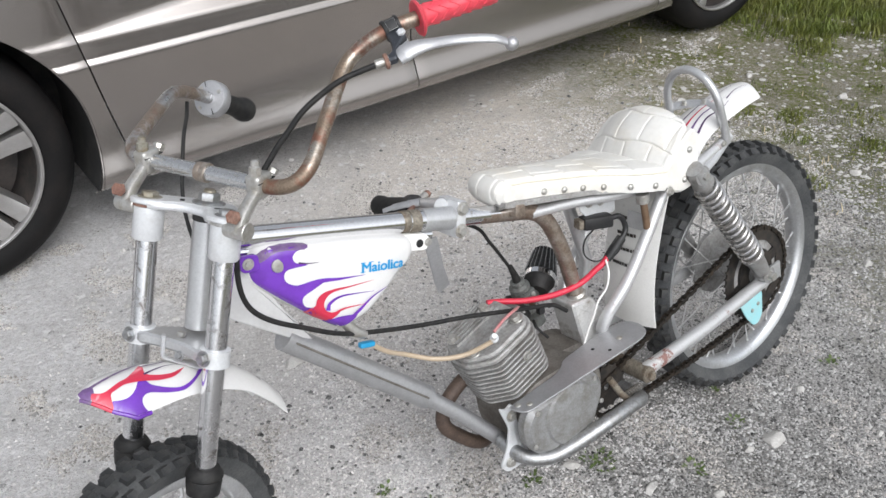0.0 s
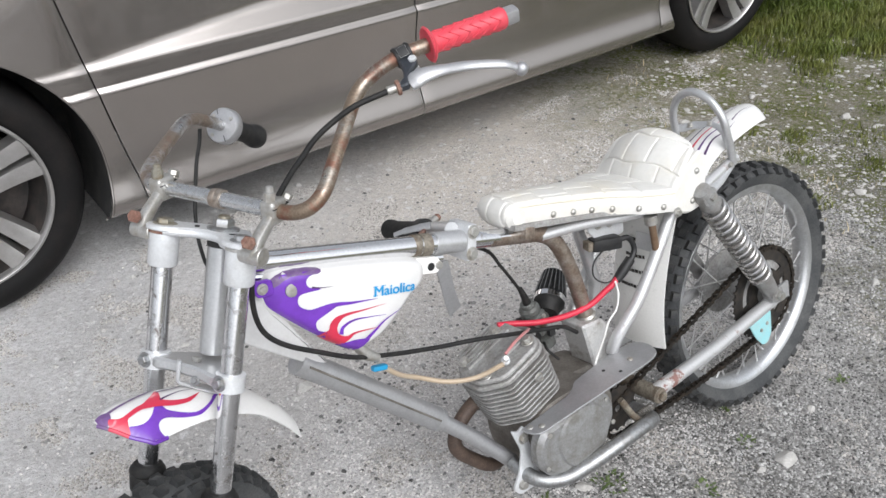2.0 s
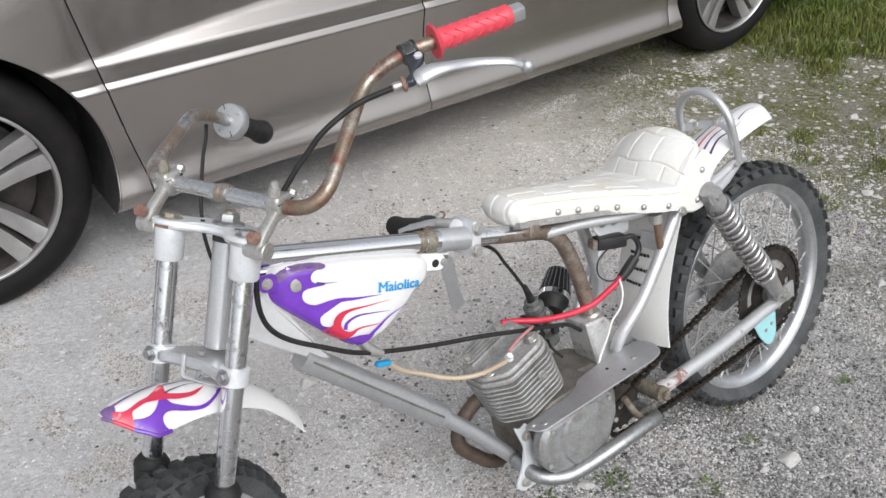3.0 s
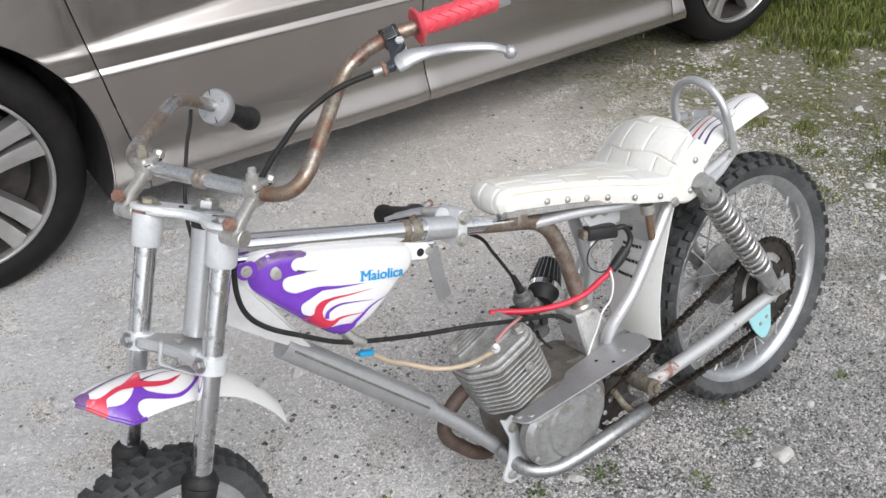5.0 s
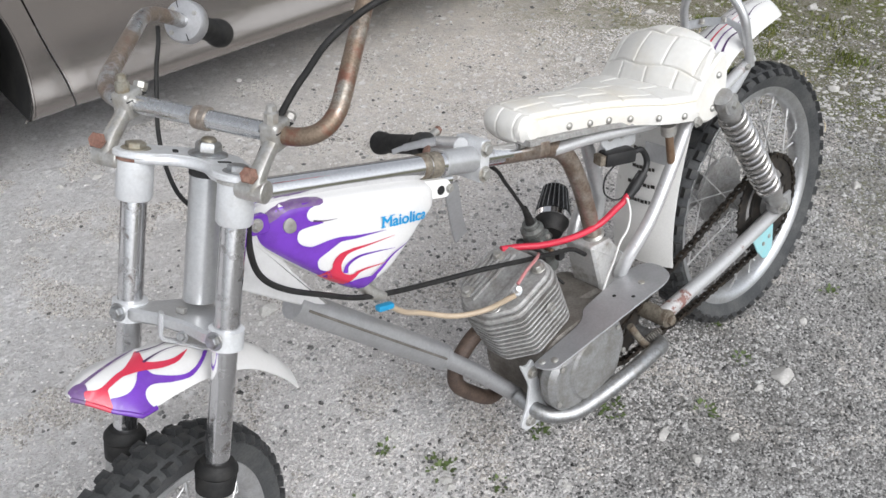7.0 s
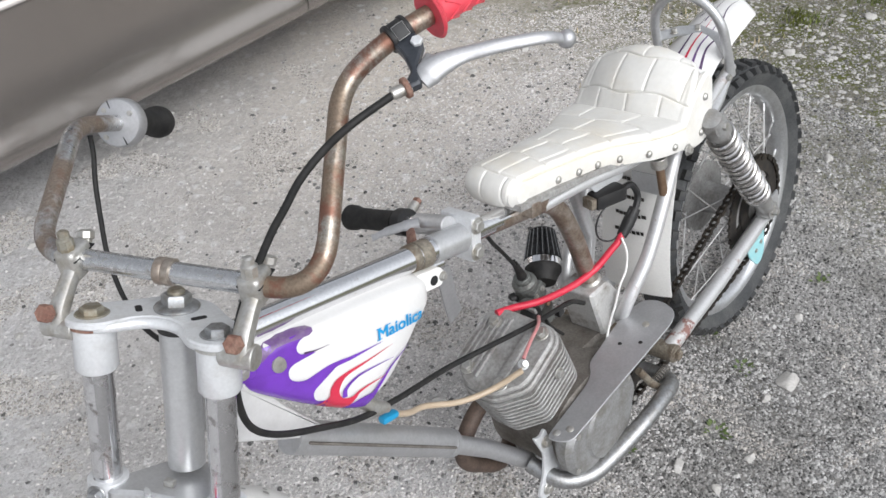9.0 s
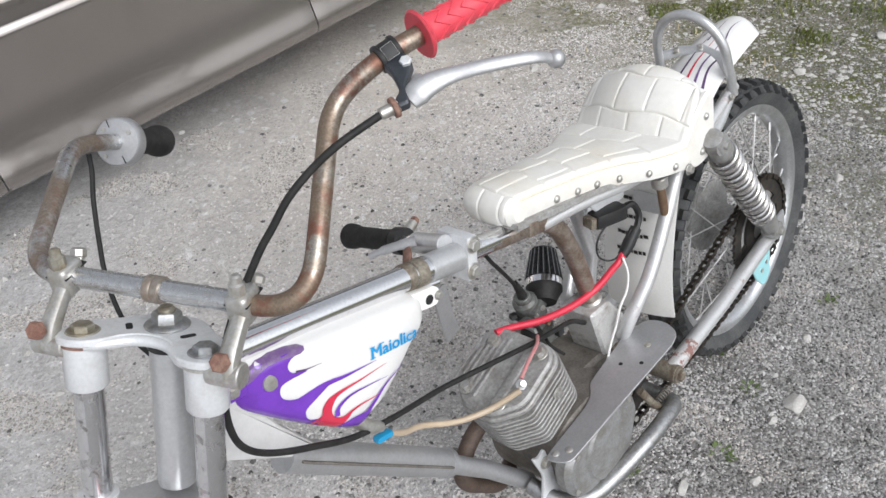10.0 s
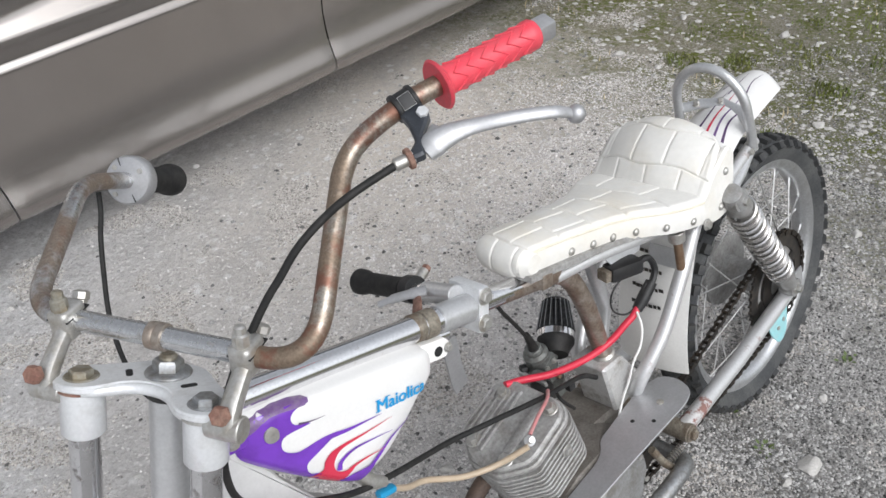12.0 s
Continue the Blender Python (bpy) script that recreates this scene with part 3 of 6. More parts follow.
def car_shell():
    # dark structure behind the panels, closed body beyond them
    bm = bmesh.new()
    box(1.75, 1.55, 0.5, pose(0.075, 0.86, 0.46), 0.02, bm)
    box(0.5, 1.1, 0.45, pose(-1.75, 0.86, 0.46), 0.02, bm)
    box(0.55, 1.1, 0.45, pose(1.98, 0.86, 0.46), 0.02, bm)
    part("underbody", bm, LINER, car)
    bm = bmesh.new()
    # far side, nose, tail and bonnet in one closed shape above the belt line
    sec = [(-2.1, 0.25, 0.78), (-1.9, 0.16, 0.88), (-1.2, 0.1, 0.985), (-0.9, 0.095, 1.0), (2.1, 0.11, 1.0), (2.25, 0.2, 0.95)]
    rows = []
    for x, yi, zt in sec:
        rows.append([(x, yi, 0.945 if zt > 0.95 else zt - 0.03), (x, yi + 0.05, zt), (x, 0.86, zt + 0.03), (x, 1.67 - yi, zt), (x, 1.72 - yi, 0.93 if zt > 0.95 else zt - 0.03), (x, 1.72 - yi, 0.2)])
    sheet(rows, 0, bm, True)
    part("bonnet_and_far_side", bm, CARPAINT, car)
    for name, x0, s in (("front_bumper", -2.12, -1), ("rear_bumper", 2.27, 1)):
        rows = []
        for z, o in ((0.2, 0.06), (0.3, 0.0), (0.55, -0.02), (0.75, 0.03), (0.95, 0.1)):
            rows.append([(x0 + s * (0.1 * math.cos((v - 0.5) * 2.4) - o - 0.08), 0.1 + v * 1.52, z) for v in np.linspace(0, 1, 13)])
        part(name, sheet(rows, 0.004, flip=s > 0), CARPAINT, car)
    # cabin
    rows = []
    for x, zt, yi in ((-1.35, 0.985, 0.16), (-0.55, 1.5, 0.27), (-0.2, 1.6, 0.29), (0.8, 1.64, 0.29), (1.8, 1.58, 0.28), (2.2, 0.98, 0.18)):
        rows.append([(x, yi, zt), (x, yi + 0.12, zt + 0.03), (x, 0.86, zt + 0.05), (x, 1.6 - yi, zt + 0.03), (x, 1.72 - yi, zt)])
    part("roof", sheet(rows, 0.004, flip=True), CARPAINT, car)
    for yi, s, name in ((0.1, 1, "side_window"), (1.62, -1, "side_window")):
        lo = [(-1.3, 0.97), (-0.5, 0.97), (0.0, 0.97), (0.8, 0.97), (1.7, 0.97), (2.15, 0.97)]
        hi = [(-1.25, 1.0), (-0.55, 1.49), (-0.2, 1.59), (0.8, 1.63), (1.78, 1.57), (2.12, 1.02)]
        rows = [[(x, yi, z) for x, z in lo], [(x, yi + s * 0.18, z) for x, z in hi]]
        part(name, sheet(rows, 0.004), GLASS, car)


car_shell()


def car_wheel(cx):
    m = pose(cx, 0.03, 0.312, 90, 0, 0)  # z of m points at the car's outside
    R, rim = 0.312, 0.222
    prof = [(rim, -0.03), (rim + 0.006, -0.008), (0.25, 0.004), (0.272, 0.004), (0.292, -0.006), (0.304, -0.02), (0.309, -0.035), (R, -0.06), (R, -0.16), (0.30, -0.2), (0.26, -0.215), (rim, -0.2)]
    wheel = part("wheel", lathe([(0.04, -0.02), (0.062, -0.016), (0.06, -0.008), (0.03, -0.004), (0.001, -0.004)], m, 32), ALLOY, car)
    ty = part("tyre", lathe(prof, m, 96, closed=True), CARTYRE, wheel)
    part("rim", lathe([(rim + 0.004, -0.004), (rim + 0.006, 0.0), (rim, 0.002), (rim - 0.003, -0.001), (rim - 0.006, -0.014), (rim - 0.005, -0.024), (rim + 0.004, -0.024)], m, 96, closed=True), ALLOY, wheel)
    part("rim_barrel", lathe([(rim - 0.006, -0.022), (rim - 0.022, -0.16), (rim, -0.17), (rim + 0.003, -0.022)], m, 96, closed=True), ALLOYSHADE, wheel)
    part("brake_disc", lathe([(0.001, -0.09), (0.19, -0.09), (0.19, -0.1), (0.001, -0.1)], m, 48), ALLOYSHADE, wheel)
    for i in range(5):
        for s in (-1, 1):
            bm = bmesh.new()
            rows = []
            for t in np.linspace(0, 1, 9):
                r = 0.045 + t * (rim - 0.052)
                w = 0.016 + 0.010 * t
                off = s * (0.0175 + 0.0145 * t)
                z = -0.012 - 0.012 * math.sin(t * 3.1) + 0.004 * t
                rows.append([(r, off - w, z - 0.045), (r, off - w * 0.85, z - 0.002), (r, off, z + 0.002), (r, off + w * 0.85, z - 0.002), (r, off + w, z - 0.045)])
            sheet(rows, 0, bm, True)
            bm.transform(m @ pose(0, 0, 0, 0, 0, 72 * i + 18))
            part("wheel_spoke", bm, ALLOY, wheel)
    # the dark hollow round the wheel
    n = 40
    rows = []
    for y in (0.016, 0.05, 0.34):
        rows.append([(cx + 0.361 * math.cos(a), y, 0.315 + 0.361 * math.sin(a)) for a in np.linspace(-0.42, math.pi + 0.42, n)])
    rows.append([(cx + 0.02 * math.cos(a), 0.34, 0.315 + 0.02 * math.sin(a)) for a in np.linspace(-0.42, math.pi + 0.42, n)])
    part("wheel_arch_liner", sheet(rows), LINER, car)
    lip = [(cx + 0.359 * math.cos(a), side_y(max(0.19, 0.315 + 0.359 * math.sin(a)), cx + 0.359 * math.cos(a)) + 0.004, 0.315 + 0.359 * math.sin(a)) for a in np.linspace(-0.38, math.pi + 0.38, 60)]
    part("arch_lip", sweep(lip, 0.0035, 8), CARPAINT, car)


car_wheel(ARCHES[0][0])
car_wheel(ARCHES[1][0])

# ---- motorbike ----
BIKE = pose(-0.168, 0.801, 0, -13.2, 0, 36.5)
bike = tagged(empty("motorbike", BIKE), "small home-built trial motorbike, white and silver with purple flames", "motorbike")
# fork and handlebar turn with the steering: z along the stem, x to the rear, y to the bike's right
FORK = Matrix.Translation((0, 0, 0.75)) @ pose(0, 0, 0, 0, 21.3, 0) @ pose(0, 0, 0, 0, 0, 27.2)


def forked(bm):
    bm.transform(FORK)
    return bm


def fk(*p):
    return FORK @ Vector(p)


# wheels
def spoke_wheel(name, m, drum_r, width, tyre_r=0.245, seed=1, rim_r=0.197, count=46, knob=1.0):
    """A wire-spoked wheel; the z of m is its axle."""
    side = tyre_r - rim_r
    hub = lathe([(0.012, -0.05), (drum_r, -0.05), (drum_r, -0.042), (0.03, -0.036), (0.026, 0.0), (0.03, 0.036), (drum_r, 0.042), (drum_r, 0.05), (0.012, 0.05)], m, 40)
    wheel = part(name, hub, CAST, bike)
    h = width / 2
    sec = [(rim_r + 0.003, -0.019), (rim_r + 0.012, -h * 0.78), (rim_r + side * 0.5, -h * 0.97), (rim_r + side * 0.64, -h), (tyre_r - 0.014, -h * 0.92), (tyre_r - 0.008, -h * 0.62), (tyre_r - 0.0055, -h * 0.3),
           (tyre_r - 0.005, 0), (tyre_r - 0.0055, h * 0.3), (tyre_r - 0.008, h * 0.62), (tyre_r - 0.014, h * 0.92), (rim_r + side * 0.64, h), (rim_r + side * 0.5, h * 0.97), (rim_r + 0.012, h * 0.78), (rim_r + 0.003, 0.019)]
    bm = lathe(sec, m, 96, closed=True)
    ty = part("tyre", bm, RUBBER, wheel, "black knobbly tyre, dusty sidewalls", sharp=30)
    rng = random.Random(seed)
    blocks = {}
    for i in range(count):
        for off, wd, tilt, ro, shift in ((-h * 0.95, 0.0072, 60, -0.0125, 0.0), (-h * 0.36, 0.0088, 15, -0.004, 0.5), (h * 0.36, 0.0088, -15, -0.004, 0.0), (h * 0.95, 0.0072, -60, -0.0125, 0.5)):
            a = 2 * math.pi * (i + shift) / count
            k = m @ pose(0, 0, 0, 0, 0, math.degrees(a)) @ Matrix.Translation((tyre_r + ro, 0, off)) @ pose(0, 0, 0, 0, tilt, rng.uniform(-3, 3))
            if wd in blocks:
                same("tread_block", blocks[wd], wheel, k)
                continue
            kb = bmesh.new()
            v = [kb.verts.new(Vector((x, y * knob * (1.0 if x < 0 else 0.8), z * knob * (1.0 if x < 0 else 0.8)))) for x in (-0.008, 0.005) for y, z in ((-0.0094, -wd), (0.0094, -wd), (0.0094, wd), (-0.0094, wd))]
            for q in ((4, 5, 6, 7), (0, 1, 5, 4), (1, 2, 6, 5), (2, 3, 7, 6), (3, 0, 4, 7)):
                kb.faces.new([v[j] for j in q])
            blocks[wd] = part("tread_block", kb, TREAD, wheel, sharp=30)
            blocks[wd].matrix_basis = k
    rp = [(rim_r + 0.006, -0.021), (rim_r + 0.0085, -0.019), (rim_r + 0.006, -0.016), (rim_r - 0.002, -0.0155), (rim_r - 0.007, -0.011), (rim_r - 0.009, 0), (rim_r - 0.007, 0.011),
          (rim_r - 0.002, 0.0155), (rim_r + 0.006, 0.016), (rim_r + 0.0085, 0.019), (rim_r + 0.006, 0.021), (rim_r - 0.004, 0.0185), (rim_r - 0.011, 0.012), (rim_r - 0.013, 0), (rim_r - 0.011, -0.012), (rim_r - 0.004, -0.0185)]
    part("rim", lathe(rp, m, 96, closed=True), RIMSTEEL, wheel)
    first = {}
    for i in range(36):
        s = -1 if i % 2 else 1
        a = math.radians(10 * i)
        lean = math.radians(38) * (1 if (i // 2) % 2 else -1)
        p = Vector((drum_r * 0.92 * math.cos(a + lean), drum_r * 0.92 * math.sin(a + lean), s * 0.044))
        q = Vector(((rim_r - 0.012) * math.cos(a), (rim_r - 0.012) * math.sin(a), s * 0.004))
        d = (q - p).length
        if round(d, 5) not in first:
            bm = rod((0, 0, 0), (0, 0, d), 0.0013, 6, 0.0002)
            rod((0, 0, d - 0.016), (0, 0, d), 0.0024, 6, 0.0003, bm)
            ob = part("wheel_spoke", bm, SPOKE, wheel)
            ob.matrix_basis = m @ axis_m(p, q)
            first[round(d, 5)] = ob
        else:
            same("wheel_spoke", first[round(d, 5)], wheel, m @ axis_m(p, q))
    return wheel


AXLE = V(0.989, 0, 0.249)
REARM = Matrix.Translation(AXLE) @ pose(0, 0, 0, 90, 0, 0)
rear_wheel = spoke_wheel("rear_wheel", REARM, 0.066, 0.062, 0.25, rim_r=0.204)
FRONTC = (-0.045, 0, -0.56)
front_wheel = spoke_wheel("front_wheel", FORK @ pose(*FRONTC, 90, 0, 0), 0.052, 0.056, seed=2, count=54, knob=0.84)


def gear(m, r, teeth, hole, th=0.004, slots=0):
    """A toothed ring of radius r; slots: long openings in its web."""
    bm = bmesh.new()
    outer = []
    for i in range(teeth):
        for f, rr in ((0.0, r - 0.005), (0.3, r - 0.004), (0.42, r), (0.58, r), (0.7, r - 0.004)):
            a = 2 * math.pi * (i + f) / teeth
            outer.append((rr * math.cos(a), rr * math.sin(a)))
    n = len(outer)
    inner = [(hole * math.cos(2 * math.pi * i / n), hole * math.sin(2 * math.pi * i / n)) for i in range(n)]
    lay = [[bm.verts.new(m @ Vector((x, y, z))) for x, y in ring] for z in (-th / 2, th / 2) for ring in (outer, inner)]
    for i in range(n):
        j = (i + 1) % n
        bm.faces.new((lay[0][i], lay[1][i], lay[1][j], lay[0][j]))
        bm.faces.new((lay[2][j], lay[3][j], lay[3][i], lay[2][i]))
        bm.faces.new((lay[0][j], lay[2][j], lay[2][i], lay[0][i]))
        bm.faces.new((lay[1][i], lay[3][i], lay[3][j], lay[1][j]))
    return bm


SPY = -0.052
spm = Matrix.Translation((AXLE.x, SPY, AXLE.z)) @ pose(0, 0, 0, 90, 0, 0)
sprocket = part("sprocket", gear(spm, 0.093, 42, 0.066), SPROCK, rear_wheel, "black rear chain sprocket with slots")
part("sprocket_hub", lathe([(0.022, -0.003), (0.05, -0.003), (0.05, 0.003), (0.022, 0.003)], spm, 40, closed=True), SPROCK, rear_wheel)
for i in range(4):
    part("sprocket_arm", box(0.022, 0.022, 0.004, spm @ pose(0, 0, 0, 0, 0, 90 * i + 20) @ pose(0.058, 0, 0), 0.0005), SPROCK, rear_wheel)


def chain_line():
    a, ra, b, rb = V(AXLE.x, SPY, AXLE.z), 0.0915, V(0.572, SPY, 0.178), 0.036
    d = b - a
    base = math.atan2(d.z, d.x)
    off = math.acos((ra - rb) / d.length)
    pts = []
    for t in np.linspace(base + off, base + 2 * math.pi - off, 60):
        pts.append(a + V(math.cos(t), 0, math.sin(t)) * ra)
    for t in np.linspace(base - off, base + off, 20):
        pts.append(b + V(math.cos(t), 0, math.sin(t)) * rb)
    pts.append(pts[0])
    # even steps, the lower run sagging
    out, left, pitch = [], 0.0, 0.0127
    for p, q in zip(pts, pts[1:]):
        L = (q - p).length
        while left < L:
            out.append(p.lerp(q, left / L))
            left += pitch
        left -= L
    return [p - V(0, 0, 0.006 * math.sin(math.pi * min(1, max(0, (p.x - 0.6) / 0.35))) if p.z < 0.17 else 0) for p in out]


bm = bmesh.new()
cl = chain_line()
for i, (p, q) in enumerate(zip(cl, cl[1:] + cl[:1])):
    d = q - p
    if d.length > 0.03:
        continue
    m = axis_m(p, q)
    mid = p.lerp(q, 0.5)
    ang = math.degrees(math.atan2(d.z, d.x))
    for s in (-1, 1):
        w = 0.005 if i % 2 else 0.0033
        k = Matrix.Translation(mid + V(0, s * w, 0)) @ pose(0, 0, 0, 0, -ang, 0)
        v = [bm.verts.new(k @ Vector((x, y, z))) for y in (-0.0006, 0.0006) for x, z in ((-0.0095, 0), (-0.0065, -0.005), (0, -0.0034), (0.0065, -0.005), (0.0095, 0), (0.0065, 0.005), (0, 0.0034), (-0.0065, 0.005))]
        bm.faces.new(v[:8])
        bm.faces.new(v[8:][::-1])
        for j in range(8):
            bm.faces.new((v[(j + 1) % 8], v[j], v[8 + j], v[8 + (j + 1) % 8]))
    rod(p - V(0, 0.0035, 0), p + V(0, 0.0035, 0), 0.0032, 8, 0.0004, bm)
part("drive_chain", bm, CHAINM, bike, "oily dark roller chain")

# frame

top = part("top_tube", sweep([V(0.012, -0.006, 0.694), V(0.345, -0.012, 0.6)], 0.0148, 24), BRIGHTCHROME, bike, "chromed straight top tube")
part("lower_top_tube", sweep([V(0.012, 0.0, 0.672), V(0.30, -0.004, 0.588)], 0.011, 16), BRIGHTCHROME, bike)
part("bent_seat_tube", sweep(rounded([(0.33, -0.004, 0.601), (0.516, -0.005, 0.547), (0.547, -0.006, 0.472), (0.571, -0.006, 0.357)], 0.06, 8), 0.0135, 18), BROWNTUBE, bike, "rust-browned bent steel frame tube")
part("chromed_sleeve", sweep([V(0.34, -0.004, 0.598), V(0.452, -0.004, 0.5662)], 0.0139, 18), BRIGHTCHROME, bike)
part("gusset_plate", plate(round_poly([(-0.005, 0.672), (0.018, 0.665), (0.052, 0.575), (0.084, 0.515), (0.05, 0.532), (-0.028, 0.6)], 0.006), 0.03, pose(0, 0, 0, 90, 0, 0), 0.002), GUSSET, bike, "white painted steering head gusset")
dm = sweep([V(0.045, 0, 0.532), V(0.245, 0, 0.328)], 0.019, 18)
part("upper_down_tube", dm, ALU, bike)
bm = box(0.26, 0.0045, 0.003, Matrix.Translation((0.145, -0.02, 0.432)) @ pose(0, 0, 0, 0, 45.5, 0), 0.001)
part("down_tube_seam", bm, OILY, bike)
part("tube_collar", lathe([(0.0125, 0), (0.0196, 0.001), (0.0196, 0.005), (0.0125, 0.01)], axis_m((0.238, 0, 0.335), (0.30, -0.005, 0.265)), 20), ALU, bike)
part("lower_down_tube", sweep([V(0.235, 0, 0.338), V(0.30, -0.005, 0.265), V(0.355, -0.02, 0.195)], 0.0126, 18), ALU, bike)
for s in (-1, 1):
    part("seat_rail", sweep(rounded([(0.49, s * 0.01, 0.551), (0.56, s * 0.022, 0.546), (0.66, s * 0.042, 0.53), (0.79, s * 0.06, 0.518), (0.93, s * 0.05, 0.548)], 0.03), 0.0088, 14), SWINGSILVER, bike)
    part("seat_strut", sweep(curve([(0.75, s * 0.06, 0.525), (0.724, s * 0.064, 0.498), (0.683, s * 0.066, 0.447), (0.632, s * 0.066, 0.387), (0.59, s * 0.058, 0.343), (0.58, s * 0.05, 0.318), (0.585, s * 0.04, 0.302)], 6), 0.0105, 14), SWINGSILVER, bike)
part("shock_mount", rod((0.786, -0.085, 0.532), (0.786, 0.085, 0.532), 0.008), SILVER, bike)
part("rear_strut", sweep([(0.60, 0.03, 0.53), (0.635, 0.035, 0.40), (0.60, 0.035, 0.30)], 0.011, 14), SILVER, bike)

# swinging arm, shocks
arm = part("swinging_arm", rod((0.628, -0.102, 0.215), (0.628, 0.1, 0.215), 0.0148, 20), GRIMED, bike)
for s in (-1, 1):
    part("arm_tube", sweep([(0.625, s * 0.088, 0.217), (0.80, s * 0.082, 0.222), (0.985, s * 0.075, 0.24)], 0.0124, 16, flat=1.0), SWINGSILVER, arm)
    part("axle_lug", box(0.075, 0.006, 0.035, pose(1.0, s * 0.074, 0.243, 0, -4, 0), 0.003), SILVER, arm)
    part("axle_nut", bolt((1.0, s * 0.078, 0.245), (0, s, 0), 0.010, 0.01), ZINC, arm)
part("pivot_rust", lathe([(0.0125, 0), (0.0131, 0.002), (0.0128, 0.06), (0.0124, 0.066)], axis_m((0.63, -0.088, 0.2172), (0.80, -0.082, 0.222)), 18), RUSTCHIP, arm)
part("pivot_bolt", bolt((0.628, -0.103, 0.215), (0, -1, 0), 0.009, 0.006), GRIMED, arm)
part("chain_guard", plate(round_poly([(-0.012, 0.01), (0.058, 0.012), (0.058, -0.04), (0.044, -0.057), (0.03, -0.056), (0.008, -0.03)], 0.008), 0.003, Matrix.Translation((0.914, -0.079, 0.216)) @ pose(0, 0, 0, 90, 0, 0)), TEAL, arm, "turquoise chain guard plate")
for x, z in ((0.94, 0.195), (0.958, 0.203)):
    part("rivet", lathe([(0.004, 0), (0.0035, 0.002), (0.001, 0.003)], axis_m((x, -0.0805, z), (x, -1, z)), 12), ZINC, arm)


def shock(s):
    a, b = V(0.786, s * 0.096, 0.532), V(0.975, s * 0.084, 0.262)
    d = (b - a).normalized()
    L = (b - a).length
    m = axis_m(a, b)
    body = part("shock_absorber", lathe([(0.008, -0.02), (0.0155, -0.016), (0.0172, -0.004), (0.018, 0.012), (0.0195, 0.026), (0.016, 0.03), (0.0125, 0.034), (0.013, L - 0.072), (0.0215, L - 0.07), (0.022, L - 0.064), (0.0185, L - 0.058), (0.0165, L - 0.03), (0.0135, L - 0.004), (0.01, L)], m, 28), GREYPAINT, bike, "bright coil spring shock on grey body")
    n = 15 * 22
    pts = [m @ V(0.0202 * math.cos(2 * math.pi * i / 22), 0.0202 * math.sin(2 * math.pi * i / 22), 0.03 + (L - 0.099) * i / n) for i in range(n + 1)]
    part("coil_spring", sweep(pts, 0.0036, 8), SPRING, body)
    part("upper_eye", lathe([(0.006, -0.012), (0.017, -0.012), (0.017, 0.012), (0.006, 0.012)], axis_m(a, a + V(0, 1, 0)), 24), GREYPAINT, body)
    part("lower_eye", lathe([(0.006, -0.012), (0.016, -0.012), (0.016, 0.012), (0.006, 0.012)], axis_m(b, b + V(0, 1, 0)), 24), GREYPAINT, body)
    part("top_nut", bolt(a + V(0, s * 0.012, 0), (0, s, 0), 0.007, 0.008), ZINC, body)
    part("bottom_nut", bolt(b + V(0, s * 0.012, 0), (0, s, 0), 0.007, 0.008), ZINC, body)


shock(-1)
shock(1)

# steering head and fork
part("head_tube", forked(rod((0, 0, -0.022), (0, 0, -0.165), 0.0175, 28)), SILVER, bike)
part("head_bearing_cap", forked(rod((0, 0, -0.014), (0, 0, -0.026), 0.0185, 28)), BLACK, bike)
yoke_poly = round_poly([(-0.06, 0.045), (-0.06, 0.078), (-0.02, 0.082), (0.0, 0.05), (0.024, 0.024), (0.027, 0.0), (0.024, -0.024), (0.0, -0.05), (-0.02, -0.082), (-0.06, -0.078), (-0.06, -0.045), (-0.028, -0.022), (-0.022, 0.0), (-0.028, 0.022)], 0.016, 5)
yoke = part("upper_yoke", forked(plate(yoke_poly, 0.007, pose(0, 0, -0.008), 0.0015)), WHITESILVER, bike, "silver pressed upper fork yoke")
nut = part("stem_nut", forked(bolt((0, 0, -0.001), (0, 0, 1), 0.0135, 0.011, washer=False)), STEELNUT, bike)
part("stem_washer", forked(lathe([(0.006, -0.0045), (0.02, -0.0045), (0.0205, -0.003), (0.0195, -0.0015), (0.015, 0.0), (0.006, 0.0005)], Matrix(), 32)), STEELNUT, nut)
part("stem_end", forked(lathe([(0.008, 0.009), (0.0078, 0.0125), (0.006, 0.0145), (0.0005, 0.015)], Matrix(), 20)), YELLOWZINC, nut)
